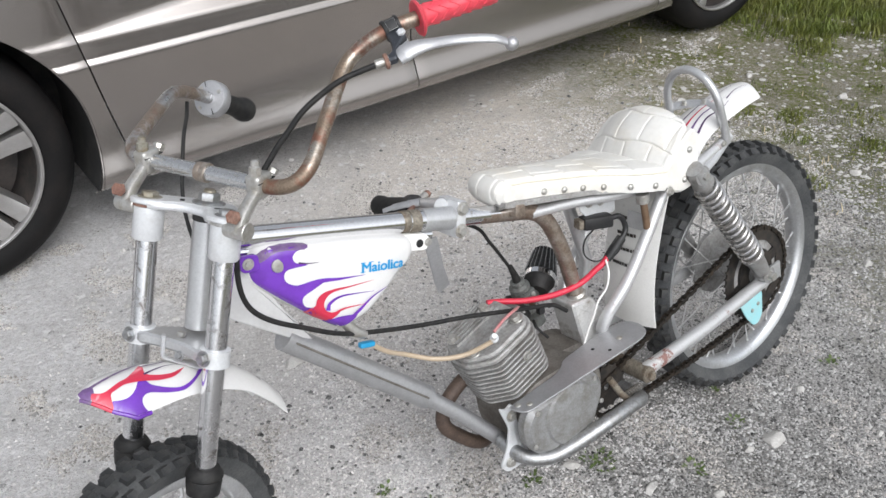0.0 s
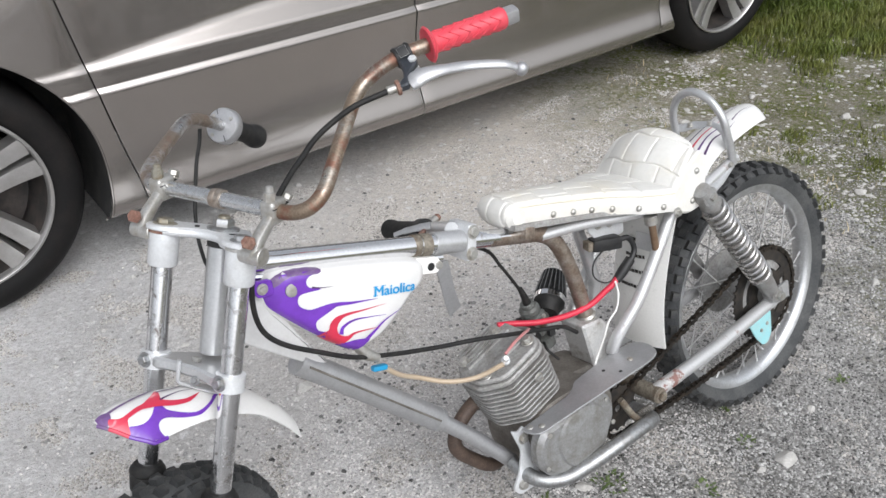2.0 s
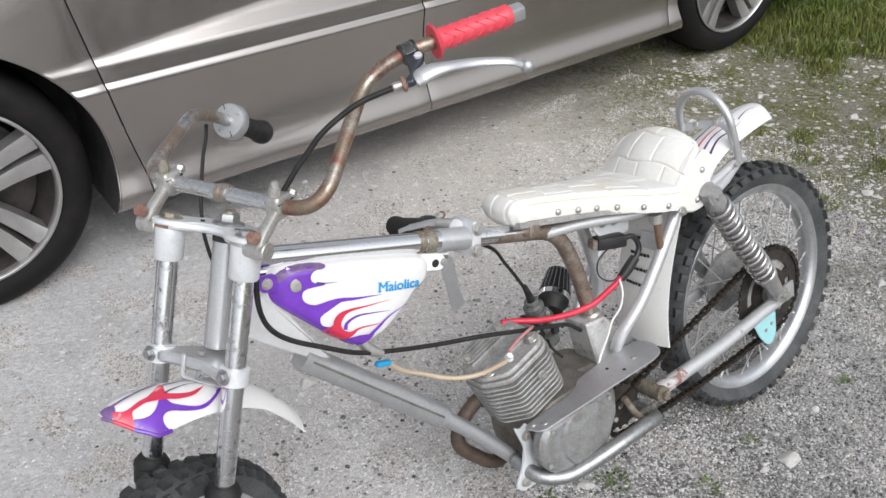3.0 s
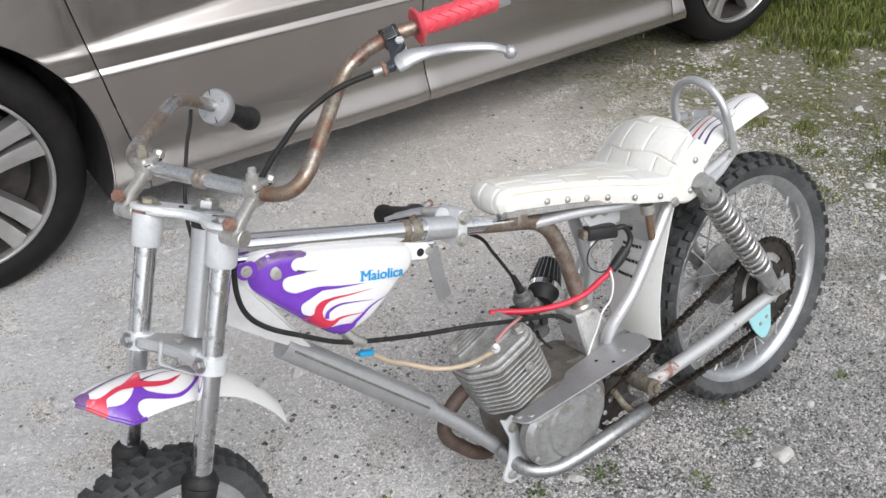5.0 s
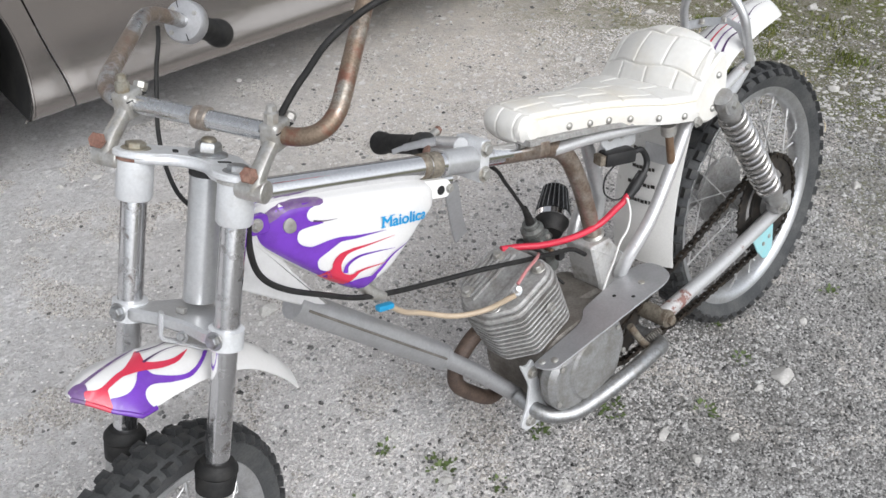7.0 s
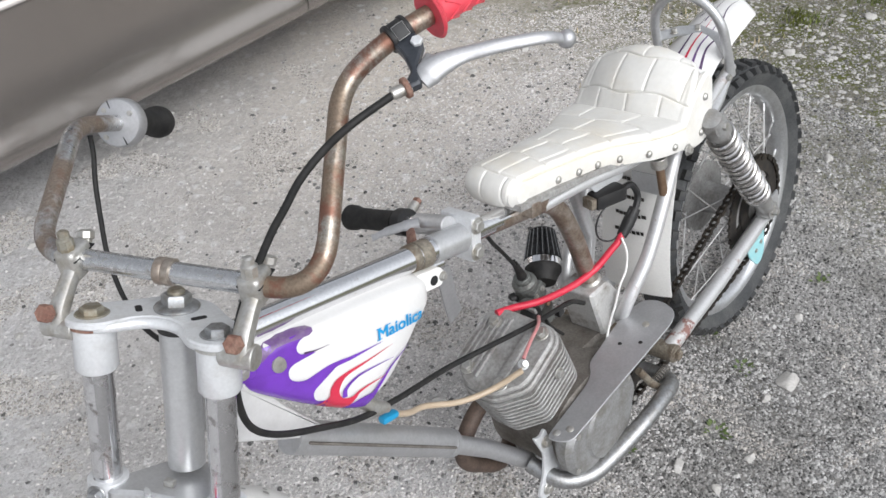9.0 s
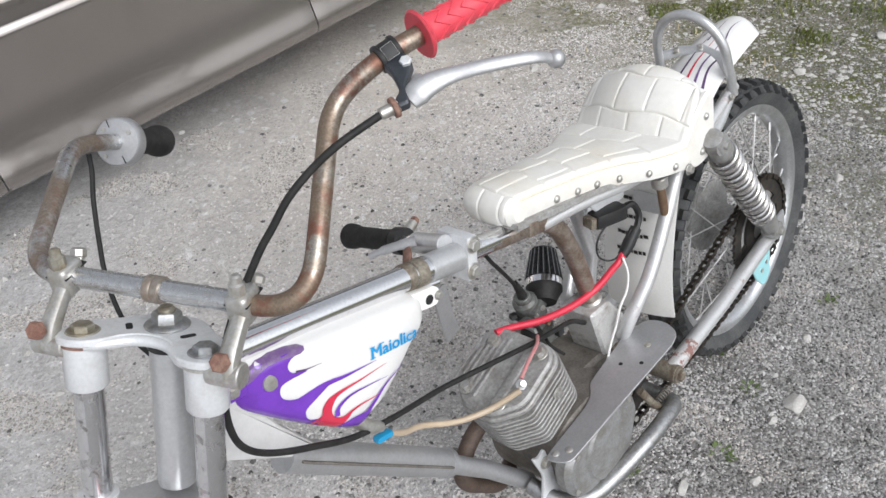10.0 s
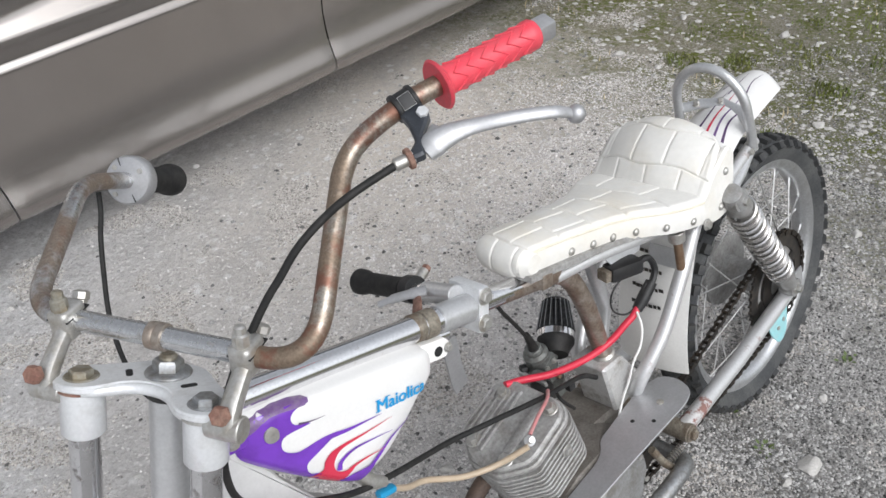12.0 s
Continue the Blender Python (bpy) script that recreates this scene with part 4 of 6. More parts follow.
for s in (-1, 1):
    part("yoke_slot", forked(plate(round_poly([(-0.007, -0.003), (0.007, -0.003), (0.007, 0.003), (-0.007, 0.003)], 0.003), 0.001, pose(-0.014, s * 0.03, -0.0045, 0, 0, 40 * s), 0)), GAPSHADE, yoke)
    x, y = -0.037, s * 0.061
    leg = part("fork_leg", forked(sweep([(x, y, -0.02), (x, y, -0.345)], 0.0133, 22)), CHROME, bike, "pitted chrome fork stanchion")
    part("fork_shroud", forked(lathe([(0.0165, 0.0), (0.0188, 0.002), (0.0188, 0.043), (0.0165, 0.046)], axis_m((x, y, -0.012), (x, y, -1)), 28)), WHITESILVER, leg, "silver fork top sleeve")
    part("fork_cap_bolt", forked(bolt((x, y, -0.005), (0, 0, 1), 0.0105, 0.006)), STEELNUT if s < 0 else YELLOWZINC, leg)
    part("rust_bead", forked(lathe([(0.0185, 0), (0.0205, 0.001), (0.0205, 0.004), (0.0185, 0.005)], axis_m((x, y, -0.011), (x, y, -1)), 24)), RUST if s > 0 else ZINC, leg)
    part("dust_boot", forked(lathe([(0.0135, 0.0), (0.018, 0.001), (0.023, 0.008), (0.0235, 0.013), (0.021, 0.016), (0.0225, 0.019), (0.021, 0.036), (0.016, 0.037)], axis_m((x, y, -0.322), (x, y, -1)), 28)), BLACKRUB, leg, "black rubber fork dust boot")
    part("fork_slider", forked(lathe([(0.018, 0.0), (0.0195, 0.002), (0.0195, 0.18), (0.017, 0.21), (0.012, 0.232)], axis_m((x, y, -0.352), (x, y, -1)), 24)), CAST, leg)
    part("lower_clamp", forked(lathe([(0.0135, 0), (0.0185, 0.001), (0.0185, 0.022), (0.0135, 0.023)], axis_m((x, y, -0.168), (x, y, -1)), 26)), WHITESILVER, leg)
    part("clamp_bolt", forked(bolt((x - 0.019, y - s * 0.001, -0.178), (-1, 0, 0), 0.007, 0.006)), STEELNUT, leg)
    part("axle_end", forked(rod((FRONTC[0], s * 0.05, -0.56), (FRONTC[0], s * 0.085, -0.56), 0.009)), ZINC, leg)
part("lower_yoke", forked(plate(round_poly([(-0.056, 0.05), (-0.04, 0.062), (-0.01, 0.04), (0.018, 0.018), (0.018, -0.018), (-0.01, -0.04), (-0.04, -0.062), (-0.056, -0.05), (-0.047, -0.02), (-0.047, 0.02)], 0.01), 0.015, pose(0, 0, -0.179), 0.003)), SILVER, bike)
lip = curve([(-0.05, 0.05, -0.011), (-0.045, 0.04, -0.011), (-0.028, 0.02, -0.011), (-0.0235, 0.0, -0.011), (-0.028, -0.02, -0.011), (-0.045, -0.04, -0.011), (-0.05, -0.05, -0.011)], 6)
part("yoke_lip", forked(sweep(lip, 0.0055, 10)), WHITESILVER, yoke)
part("pinch_stub", forked(rod((-0.02, 0.075, -0.046), (-0.004, 0.084, -0.05), 0.006, 12)), BRASS, bike)
part("steering_stop", forked(box(0.007, 0.01, 0.006, pose(-0.03, 0.0, -0.168), 0.001)), ZINC, bike)

# handlebar: two clamped halves, the left one turned up, the right one turned back
CLX, CLZ = -0.016, 0.036
center = part("handlebar_centre_tube", forked(rod((CLX, -0.09, CLZ), (CLX, 0.09, CLZ), 0.0097, 24)), DULLCHROME, bike, "pitted chrome handlebar centre tube")
part("bar_collar", forked(lathe([(0.0104, -0.008), (0.0122, -0.0075), (0.0125, -0.002), (0.0115, 0.0), (0.0125, 0.002), (0.0122, 0.0075), (0.0104, 0.008)], axis_m((CLX, -0.002, CLZ), (CLX, 1, CLZ)), 18)), BROWNTUBE, center)


def bent_bar(s, ctrl):
    """One half of the bar, from its clamp out to the grip's end."""
    pts = rounded(ctrl, 0.052 if s < 0 else 0.04, 12)
    pts[0] = pts[0].lerp(pts[1], (0.084 - pts[0].y) / (pts[1].y - pts[0].y))
    return [fk(x, s * y, z) for x, y, z in pts]


left = bent_bar(-1, [(-0.016, 0.02, 0.036), (-0.018, 0.149, 0.036), (0.081, 0.124, 0.193), (0.1, 0.163, 0.234), (0.2, 0.255, 0.301)])
right = bent_bar(1, [(-0.016, 0.02, 0.036), (-0.018, 0.128, 0.036), (0.062, 0.16, 0.085), (0.138, 0.198, 0.117), (0.206, 0.2, 0.108), (0.325, 0.214, 0.087)])
lbar = part("left_handlebar", sweep(left, 0.0093, 20), RUSTBAR, bike, "rusty chrome left handlebar bent upward")
part("right_handlebar", sweep(right, 0.0093, 20), BROWNBAR, bike, "rusty chrome right handlebar bent rearward")
for s in (-1, 1):
    y = s * 0.088
    body = [(-0.047, y, -0.02), (-0.045, y, -0.004), (-0.033, y, 0.014), (-0.022, y, 0.028), (CLX - 0.002, y, CLZ + 0.002)]
    riser = part("handlebar_riser", forked(sweep(curve(body, 5), [float(np.interp(q, (0, 5, 12, 20), (0.0125, 0.012, 0.0108, 0.0125))) for q in range(21)], 12, flat=0.75)), ZINC, bike, "yellowed zinc handlebar clamp")
    part("riser_clamp", forked(box(0.029, 0.021, 0.03, pose(CLX - 0.002, y, CLZ, 0, -18, 0), 0.006, seg=3)), ZINC, riser)
    part("clamp_gap", forked(box(0.0296, 0.0216, 0.0012, pose(CLX - 0.002, y, CLZ + 0.0065, 0, -18, 0), 0.0)), GAPSHADE, riser)
    part("clamp_nut", forked(lathe([(0.0072, 0), (0.0076, 0.003), (0.0072, 0.011), (0.0052, 0.0125), (0.005, 0.018), (0.003, 0.0195)], axis_m((CLX - 0.011, y, CLZ + 0.011), (CLX - 0.019, y, CLZ + 0.05)), 8)), ZINC if s < 0 else YELLOWZINC, riser)
    part("clamp_nut", forked(lathe([(0.0055, 0), (0.006, 0.009), (0.0078, 0.01), (0.0078, 0.016), (0.005, 0.018)], axis_m((CLX + 0.013, y, CLZ + 0.004), (CLX + 0.022, y + s * 0.003, CLZ + 0.03)), 8)), ZINC, riser)
    part("riser_foot", forked(rod((-0.046, s * 0.07, -0.016), (-0.046, s * 0.101, -0.016), 0.0115, 18)), ZINC, riser)
    part("riser_bolt", forked(bolt((-0.058, s * 0.089, 0.0), (-1, 0, 0.25), 0.0085, 0.008, washer=False)), RUST, riser, "rusted clamp bolt")


def along(pts, dist):
    """Place and direction at a distance before the end of a line."""
    left_d = dist
    for a, b in zip(pts[::-1], pts[-2::-1]):
        L = (b - a).length
        if left_d <= L:
            return a.lerp(b, left_d / L), (a - b).normalized()
        left_d -= L
    return pts[0], (pts[0] - pts[1]).normalized()


# left grip, lever and its perch
ge, gd = along(left, 0.0)
gb = ge - gd * 0.11
gm = axis_m(gb, ge)
gp = [(0.011, 0), (0.0215, 0.0), (0.0235, 0.002), (0.0215, 0.0042), (0.015, 0.008), (0.0136, 0.012)]
grip = part("left_grip", lathe(gp + [(0.0136, 0.096), (0.0145, 0.1), (0.0145, 0.106), (0.0125, 0.109)], gm, 32), REDRUB, bike, "red rubber handlebar grip with zigzag ribs")
for k in range(6):
    base = 0.02 + 0.0145 * k
    pts = [gm @ V(0.0139 * math.cos(a), 0.0139 * math.sin(a), base + 0.006 * (1 if j % 2 else -1)) for j, a in enumerate(np.linspace(0, 2 * math.pi, 11)[:-1])]
    part("grip_rib", sweep(pts, 0.0013, 5, True), REDRUB, grip)
part("bar_end", box(0.019, 0.019, 0.02, gm @ pose(0, 0, 0.118, 0, 0, 20), 0.004), ALU, lbar, "square aluminium bar end plug")
pp, pd = along(left, 0.144)
perch = part("lever_perch", lathe([(0.0098, -0.0105), (0.0128, -0.0105), (0.0134, -0.009), (0.0134, -0.007), (0.0122, -0.0062), (0.0122, 0.0062), (0.0134, 0.007), (0.0134, 0.009), (0.0128, 0.0105), (0.0098, 0.0105)], axis_m(pp, pp + pd), 24), BLACK, bike, "black clutch lever bracket on handlebar")
adjust = V(0.212, -0.138, 0.879)
pv = ((adjust - pp) - pd * (adjust - pp).dot(pd)).normalized()
pn = pd.cross(pv)
clamp_m = Matrix((pd, pv, pn)).transposed().to_4x4()
web_m = Matrix((pd, (adjust - pp + pd * 0.0165) / 0.0415, pn)).transposed().to_4x4()
web_m.translation = pp  # x along the bar, y out to the cable adjuster
part("perch_web", plate(round_poly([(-0.010, 0.006), (-0.0075, 0.018), (-0.0095, 0.033), (-0.019, 0.0375), (-0.0196, 0.0435), (-0.0076, 0.0456), (-0.003, 0.0325), (0.0136, 0.0206), (0.012, 0.006)], 0.003), 0.011, web_m, 0.002), PERCH, perch)
for sn in (-1, 1):
    wm = Matrix.Translation(pp) @ clamp_m @ pose(0, 0, 0, sn * 58 - 90, 0, 0)
    part("clamp_window", box(0.0125, 0.0135, 0.002, wm @ pose(0, 0, 0.0125), 0.0008), GREYPAINT, perch)
    part("clamp_inset", box(0.0117, 0.0126, 0.002, wm @ pose(0, 0, 0.0129), 0.0006), BLACK, perch)
for sn in (-1, 1):
    part("perch_screw", bolt(web_m @ V(0.0085, 0.0175, sn * 0.0055), pn * sn, 0.0055, 0.0035, washer=False), WHITESILVER, perch)
lev = curve([(0.222, -0.141, 0.88), (0.236, -0.146, 0.886), (0.256, -0.157, 0.889), (0.285, -0.181, 0.889), (0.318, -0.2, 0.883), (0.336, -0.204, 0.875)], 8)
lever = part("clutch_lever", sweep(lev, [float(np.interp(i / (len(lev) - 1), (0, 0.12, 0.3, 0.45, 0.8, 1), (0.009, 0.0118, 0.0098, 0.0068, 0.0056, 0.005))) for i in range(len(lev))], 16, flat=0.5), ALU, bike, "polished aluminium clutch lever with ball end")
part("lever_blade", plate(round_poly([(-0.004, 0.033), (0.011, 0.0265), (0.017, 0.034), (0.024, 0.0385), (0.017, 0.047), (0.006, 0.047), (-0.0065, 0.0445)], 0.003), 0.0068, web_m, 0.0018), ALU, lever)
bm = bmesh.new()
bmesh.ops.create_uvsphere(bm, u_segments=20, v_segments=12, radius=0.0085, matrix=Matrix.Translation((0.343, -0.204, 0.871)))
part("lever_ball", bm, ALU, lever)
part("cable_adjuster", rod((0.213, -0.137, 0.88), (0.196, -0.129, 0.878), 0.0055, 12), ZINC, perch)
part("adjuster_lock_ring", rod((0.211, -0.136, 0.8798), (0.2065, -0.134, 0.8792), 0.0095, 14), RUST, perch)
clutch = curve([(0.198, -0.13, 0.878), (0.156, -0.122, 0.872), (0.13, -0.11, 0.86), (0.103, -0.101, 0.844), (0.083, -0.094, 0.825), (0.061, -0.086, 0.803), (0.018, -0.074, 0.752), (-0.005, -0.067, 0.7), (-0.012, -0.058, 0.655),
                (-0.004, -0.047, 0.615), (0.02, -0.044, 0.584), (0.0645, -0.043, 0.5515), (0.111, -0.039, 0.52), (0.1715, -0.03, 0.492), (0.256, -0.017, 0.459), (0.324, -0.026, 0.444), (0.41, -0.03, 0.418), (0.455, -0.026, 0.402), (0.5, -0.022, 0.385), (0.53, -0.02, 0.36)], 6)
part("clutch_cable", sweep(clutch, 0.0036, 10), BLACKRUB, bike, "thick black clutch cable")

# throttle and right grip
te, td = along(right, 0.0)
tb, _ = along(right, 0.112)
tm = axis_m(tb, tb + td)
thr = part("throttle_housing", lathe([(0.013, -0.002), (0.026, 0.0), (0.028, 0.003), (0.028, 0.017), (0.026, 0.02), (0.013, 0.021)], tm, 36), ALU, bike, "round aluminium twist throttle housing")
for x, y in ((0.012, 0.016), (0.016, -0.014), (-0.018, 0.008)):
    part("housing_screw", bolt(tm @ V(x, y, -0.0005), -td, 0.0032, 0.0025, washer=False), ZINC, thr)
part("housing_seam", box(0.0535, 0.001, 0.0216, tm @ pose(0, 0, 0.0095, 0, 0, 75), 0.0), GAPSHADE, thr)
part("right_grip", lathe([(0.013, 0.021), (0.0165, 0.022), (0.0155, 0.03), (0.0155, 0.085), (0.019, 0.09), (0.02, 0.1), (0.019, 0.107), (0.012, 0.112)], tm, 28), BLACKRUB, bike, "black rubber twist grip")

thr_cable = curve([(0.094, 0.27, 0.818), (0.085, 0.262, 0.8), (0.069, 0.25, 0.777), (0.052, 0.24, 0.74), (0.036, 0.228, 0.702), (0.022, 0.2, 0.665), (0.016, 0.16, 0.637), (0.03, 0.1, 0.615), (0.07, 0.06, 0.605), (0.12, 0.042, 0.606), (0.2, 0.04, 0.614), (0.26, 0.036, 0.608), (0.34, 0.032, 0.588), (0.412, 0.036, 0.546), (0.438, 0.04, 0.508), (0.463, 0.044, 0.466), (0.477, 0.046, 0.44)], 8)
part("throttle_cable", sweep(thr_cable, 0.003, 8), BLACKRUB, bike)

# tank
TANKC = (0.135, 0.608)
TANK = [(0.018, 0.66), (0.026, 0.672), (0.048, 0.675), (0.095, 0.664), (0.145, 0.65), (0.2, 0.632), (0.243, 0.616), (0.258, 0.604), (0.26, 0.589), (0.252, 0.576), (0.229, 0.567), (0.21, 0.553), (0.169, 0.528), (0.139, 0.521), (0.114, 0.523), (0.068, 0.568), (0.025, 0.618), (0.013, 0.638)]


def tank_ring():
    c = [Vector((x, 0, z)) for x, z in TANK]
    pts = curve(c + [c[0]], 5)[:-1]
    return [(p.x, p.z) for p in pts]


RING = tank_ring()
RANG = np.array([math.atan2(z - TANKC[1], x - TANKC[0]) for x, z in RING])
RRAD = np.array([math.hypot(z - TANKC[1], x - TANKC[0]) for x, z in RING])
ORDER = np.argsort(RANG)


def tank_half(x):
    return float(np.interp(x, (0.01, 0.05, 0.12, 0.22, 0.27), (0.024, 0.034, 0.042, 0.044, 0.036)))


def tank_y(x, z):
    a, r = math.atan2(z - TANKC[1], x - TANKC[0]), math.hypot(z - TANKC[1], x - TANKC[0])
    s = min(1.0, r / float(np.interp(a, RANG[ORDER], RRAD[ORDER], period=2 * math.pi)))
    return -tank_half(x) * (1 - s ** 14) ** 0.5


bm = bmesh.new()
loops = {}
for side in (-1, 1):
    for k, s in enumerate((1.0, 0.998, 0.99, 0.975, 0.95, 0.91, 0.84, 0.55, 0.25)):
        if k == 0 and side == 1:
            loops[side, 0] = loops[-1, 0]
            continue
        loops[side, k] = [bm.verts.new((x2, -side * -1 * tank_half(x2) * (1 - s ** 14) ** 0.5 if k else 0.0, z2)) for x2, z2 in ((TANKC[0] + (x - TANKC[0]) * s, TANKC[1] + (z - TANKC[1]) * s) for x, z in RING)]
    n = len(RING)
    for k in range(8):
        a, b = loops[side, k], loops[side, k + 1]
        for j in range(n):
            bm.faces.new((a[j], a[(j + 1) % n], b[(j + 1) % n], b[j]))
    bm.faces.new(loops[side, 8])
bmesh.ops.recalc_face_normals(bm, faces=bm.faces[:])
tank = part("fuel_tank", bm, WHITE, bike, "white fuel tank with purple and red flames", sharp=60)


def decal(name, outline, material, place, parent, step=0.005):
    """Paint with the given outline; place() lays a point of it on the surface."""
    one = bmesh.new()
    f = one.faces.new([one.verts.new((x, 0, z)) for x, z in outline])
    one.normal_update()
    bmesh.ops.triangulate(one, faces=[f], ngon_method="EAR_CLIP")
    for _ in range(6):
        long = [e for e in one.edges if e.calc_length() > step * 1.6]
        if not long:
            break
        bmesh.ops.subdivide_edges(one, edges=long, cuts=1)
        bmesh.ops.triangulate(one, faces=[q for q in one.faces if len(q.verts) > 3])
    for v in one.verts:
        v.co = place(v.co.x, v.co.z)
    bmesh.ops.recalc_face_normals(one, faces=one.faces[:])
    return part(name, one, material, parent, sharp=80)


def on_tank(lift):
    return lambda x, z: V(x, tank_y(x, z) - lift, z)


def smooth_outline(pts, k=4):
    c = [V(x, 0, z) for x, z in pts]
    c = [c[-1], *c, c[0], c[1]]
    out = []
    for a, b, d, e in zip(c, c[1:], c[2:], c[3:]):
        for i in range(k):
            t = i / k
            p = 0.5 * (2 * b + (d - a) * t + (2 * a - 5 * b + 4 * d - e) * t * t + (3 * b - a - 3 * d + e) * t ** 3)
            out.append((p.x, p.z))
    return out


def tongue(ctrl, w0, w1=0.0003, k=8):
    """The outline of a stroke that narrows along its way."""
    c = curve([(x, 0, z) for x, z in ctrl], k)
    n = len(c) - 1
    lft, rgt = [], []
    for i, p in enumerate(c):
        d = (c[min(i + 1, n)] - c[max(i - 1, 0)]).normalized()
        w = (w0 + (w1 - w0) * (i / n) ** 0.8) / 2
        nrm = V(-d.z, 0, d.x)
        lft.append(((p + nrm * w).x, (p + nrm * w).z))
        rgt.append(((p - nrm * w).x, (p - nrm * w).z))
    return lft + rgt[::-1]


# lettering on the tank
def lettering(text, at, size, tilt, material, parent):
    cu = bpy.data.curves.new("lettering", "FONT")
    cu.body, cu.size, cu.extrude, cu.offset = text, size, 0.0, 0.0
    tmp = new("lettering", cu)
    me = bpy.data.meshes.new_from_object(tmp)
    bpy.data.objects.remove(tmp)
    bm = bmesh.new()
    bm.from_mesh(me)
    bpy.data.meshes.remove(me)
    c, s = math.cos(radians(tilt)), math.sin(radians(tilt))
    bold = bmesh.new()
    for k, (dx, dz) in enumerate(((0, 0), (0.0006, 0), (-0.0006, 0), (0, 0.0005), (0, -0.0005))):
        one = bm.copy()
        for v in one.verts:
            x, z = v.co.x * 1.06 + dx, v.co.y + dz
            v.co = (at[0] + x * c - z * s, 0, at[1] + x * s + z * c)
            v.co.y = tank_y(v.co.x, v.co.z) - 0.0012 - 0.0001 * k
        merged(bold, one)
    bm.free()
    # slab feet and heads on the upright strokes
    for px, w, heads in ((0.1, 0.17, 1), (0.72, 0.17, 1), (1.27, 0.16, 0), (1.58, 0.2, 0), (2.35, 0.2, 0), (2.6, 0.2, 0), (3.55, 0.16, 0)):
        for pz in ((0.02, 0.68) if heads else (0.02,)):
            quad = [(px - w, pz), (px + w, pz), (px + w, pz + 0.06), (px - w, pz + 0.06)]
            vs = []
            for qx, qz in quad:
                x, z = qx * size * 1.06, qz * size
                x, z = at[0] + x * c - z * s, at[1] + x * s + z * c
                vs.append(bold.verts.new((x, tank_y(x, z) - 0.0019, z)))
            bold.faces.new(vs)
    return part("lettering", bold, material, parent)


# flames
FRONTP = [(0.094, 0.659), (0.079, 0.657), (0.0725, 0.651), (0.075, 0.642), (0.09, 0.634), (0.064, 0.637), (0.056, 0.632), (0.056, 0.622), (0.066, 0.613), (0.083, 0.608), (0.113, 0.606),
          (0.09, 0.598), (0.074, 0.593), (0.071, 0.585), (0.074, 0.577), (0.083, 0.571), (0.084, 0.56), (0.069, 0.572), (0.029, 0.619), (0.018, 0.638), (0.021, 0.657), (0.03, 0.667), (0.048, 0.67)]
decal("purple_flame", smooth_outline(FRONTP, 3), PURPLE, on_tank(0.0007), tank)
decal("worn_top_edge", smooth_outline([(0.024, 0.664), (0.05, 0.6725), (0.094, 0.662), (0.09, 0.656), (0.055, 0.665), (0.032, 0.657)], 3), DARKPURPLE, on_tank(0.001), tank)
decal("flame_tongue", tongue([(0.078, 0.641), (0.09, 0.636), (0.106, 0.632)], 0.003), LINEDARK, on_tank(0.0009), tank)
decal("flame_tongue", tongue([(0.07, 0.606), (0.1, 0.606), (0.13, 0.598), (0.166, 0.589)], 0.011), PURPLE, on_tank(0.0009), tank)
decal("red_flame", smooth_outline([(0.078, 0.572), (0.086, 0.574), (0.09, 0.582), (0.1, 0.588), (0.116, 0.587), (0.105, 0.581), (0.098, 0.573), (0.098, 0.563), (0.106, 0.556), (0.118, 0.554), (0.106, 0.547), (0.094, 0.546), (0.073, 0.566)], 4), RED, on_tank(0.001), tank)
decal("flame_tongue", tongue([(0.098, 0.583), (0.115, 0.586), (0.14, 0.582), (0.176, 0.577)], 0.0065), RED, on_tank(0.0012), tank)
decal("flame_tongue", tongue([(0.106, 0.551), (0.122, 0.555), (0.158, 0.548)], 0.006), RED, on_tank(0.0012), tank)
decal("purple_flame", smooth_outline([(0.094, 0.545), (0.106, 0.546), (0.119, 0.545), (0.133, 0.541), (0.142, 0.54), (0.136, 0.532), (0.118, 0.5265), (0.112, 0.527)], 4), PURPLE, on_tank(0.001), tank)
decal("flame_tongue", tongue([(0.101, 0.561), (0.106, 0.57), (0.122, 0.574), (0.145, 0.569), (0.173, 0.561)], 0.0065), PURPLE, on_tank(0.0012), tank)
decal("flame_tongue", tongue([(0.13, 0.536), (0.15, 0.545), (0.17, 0.554), (0.2, 0.559)], 0.007), PURPLE, on_tank(0.0012), tank)
lettering("Maiolica", (0.16, 0.594), 0.0196, -14.5, BLUETXT, tank)

# seat: a long cushion and an upturned back, both with stitched patches
SKIRT = {}


def seat_off(x):
    # the seat sits a little askew on the frame
    return 0.006 + 0.01 * max(0.0, 0.7 - x) / 0.28


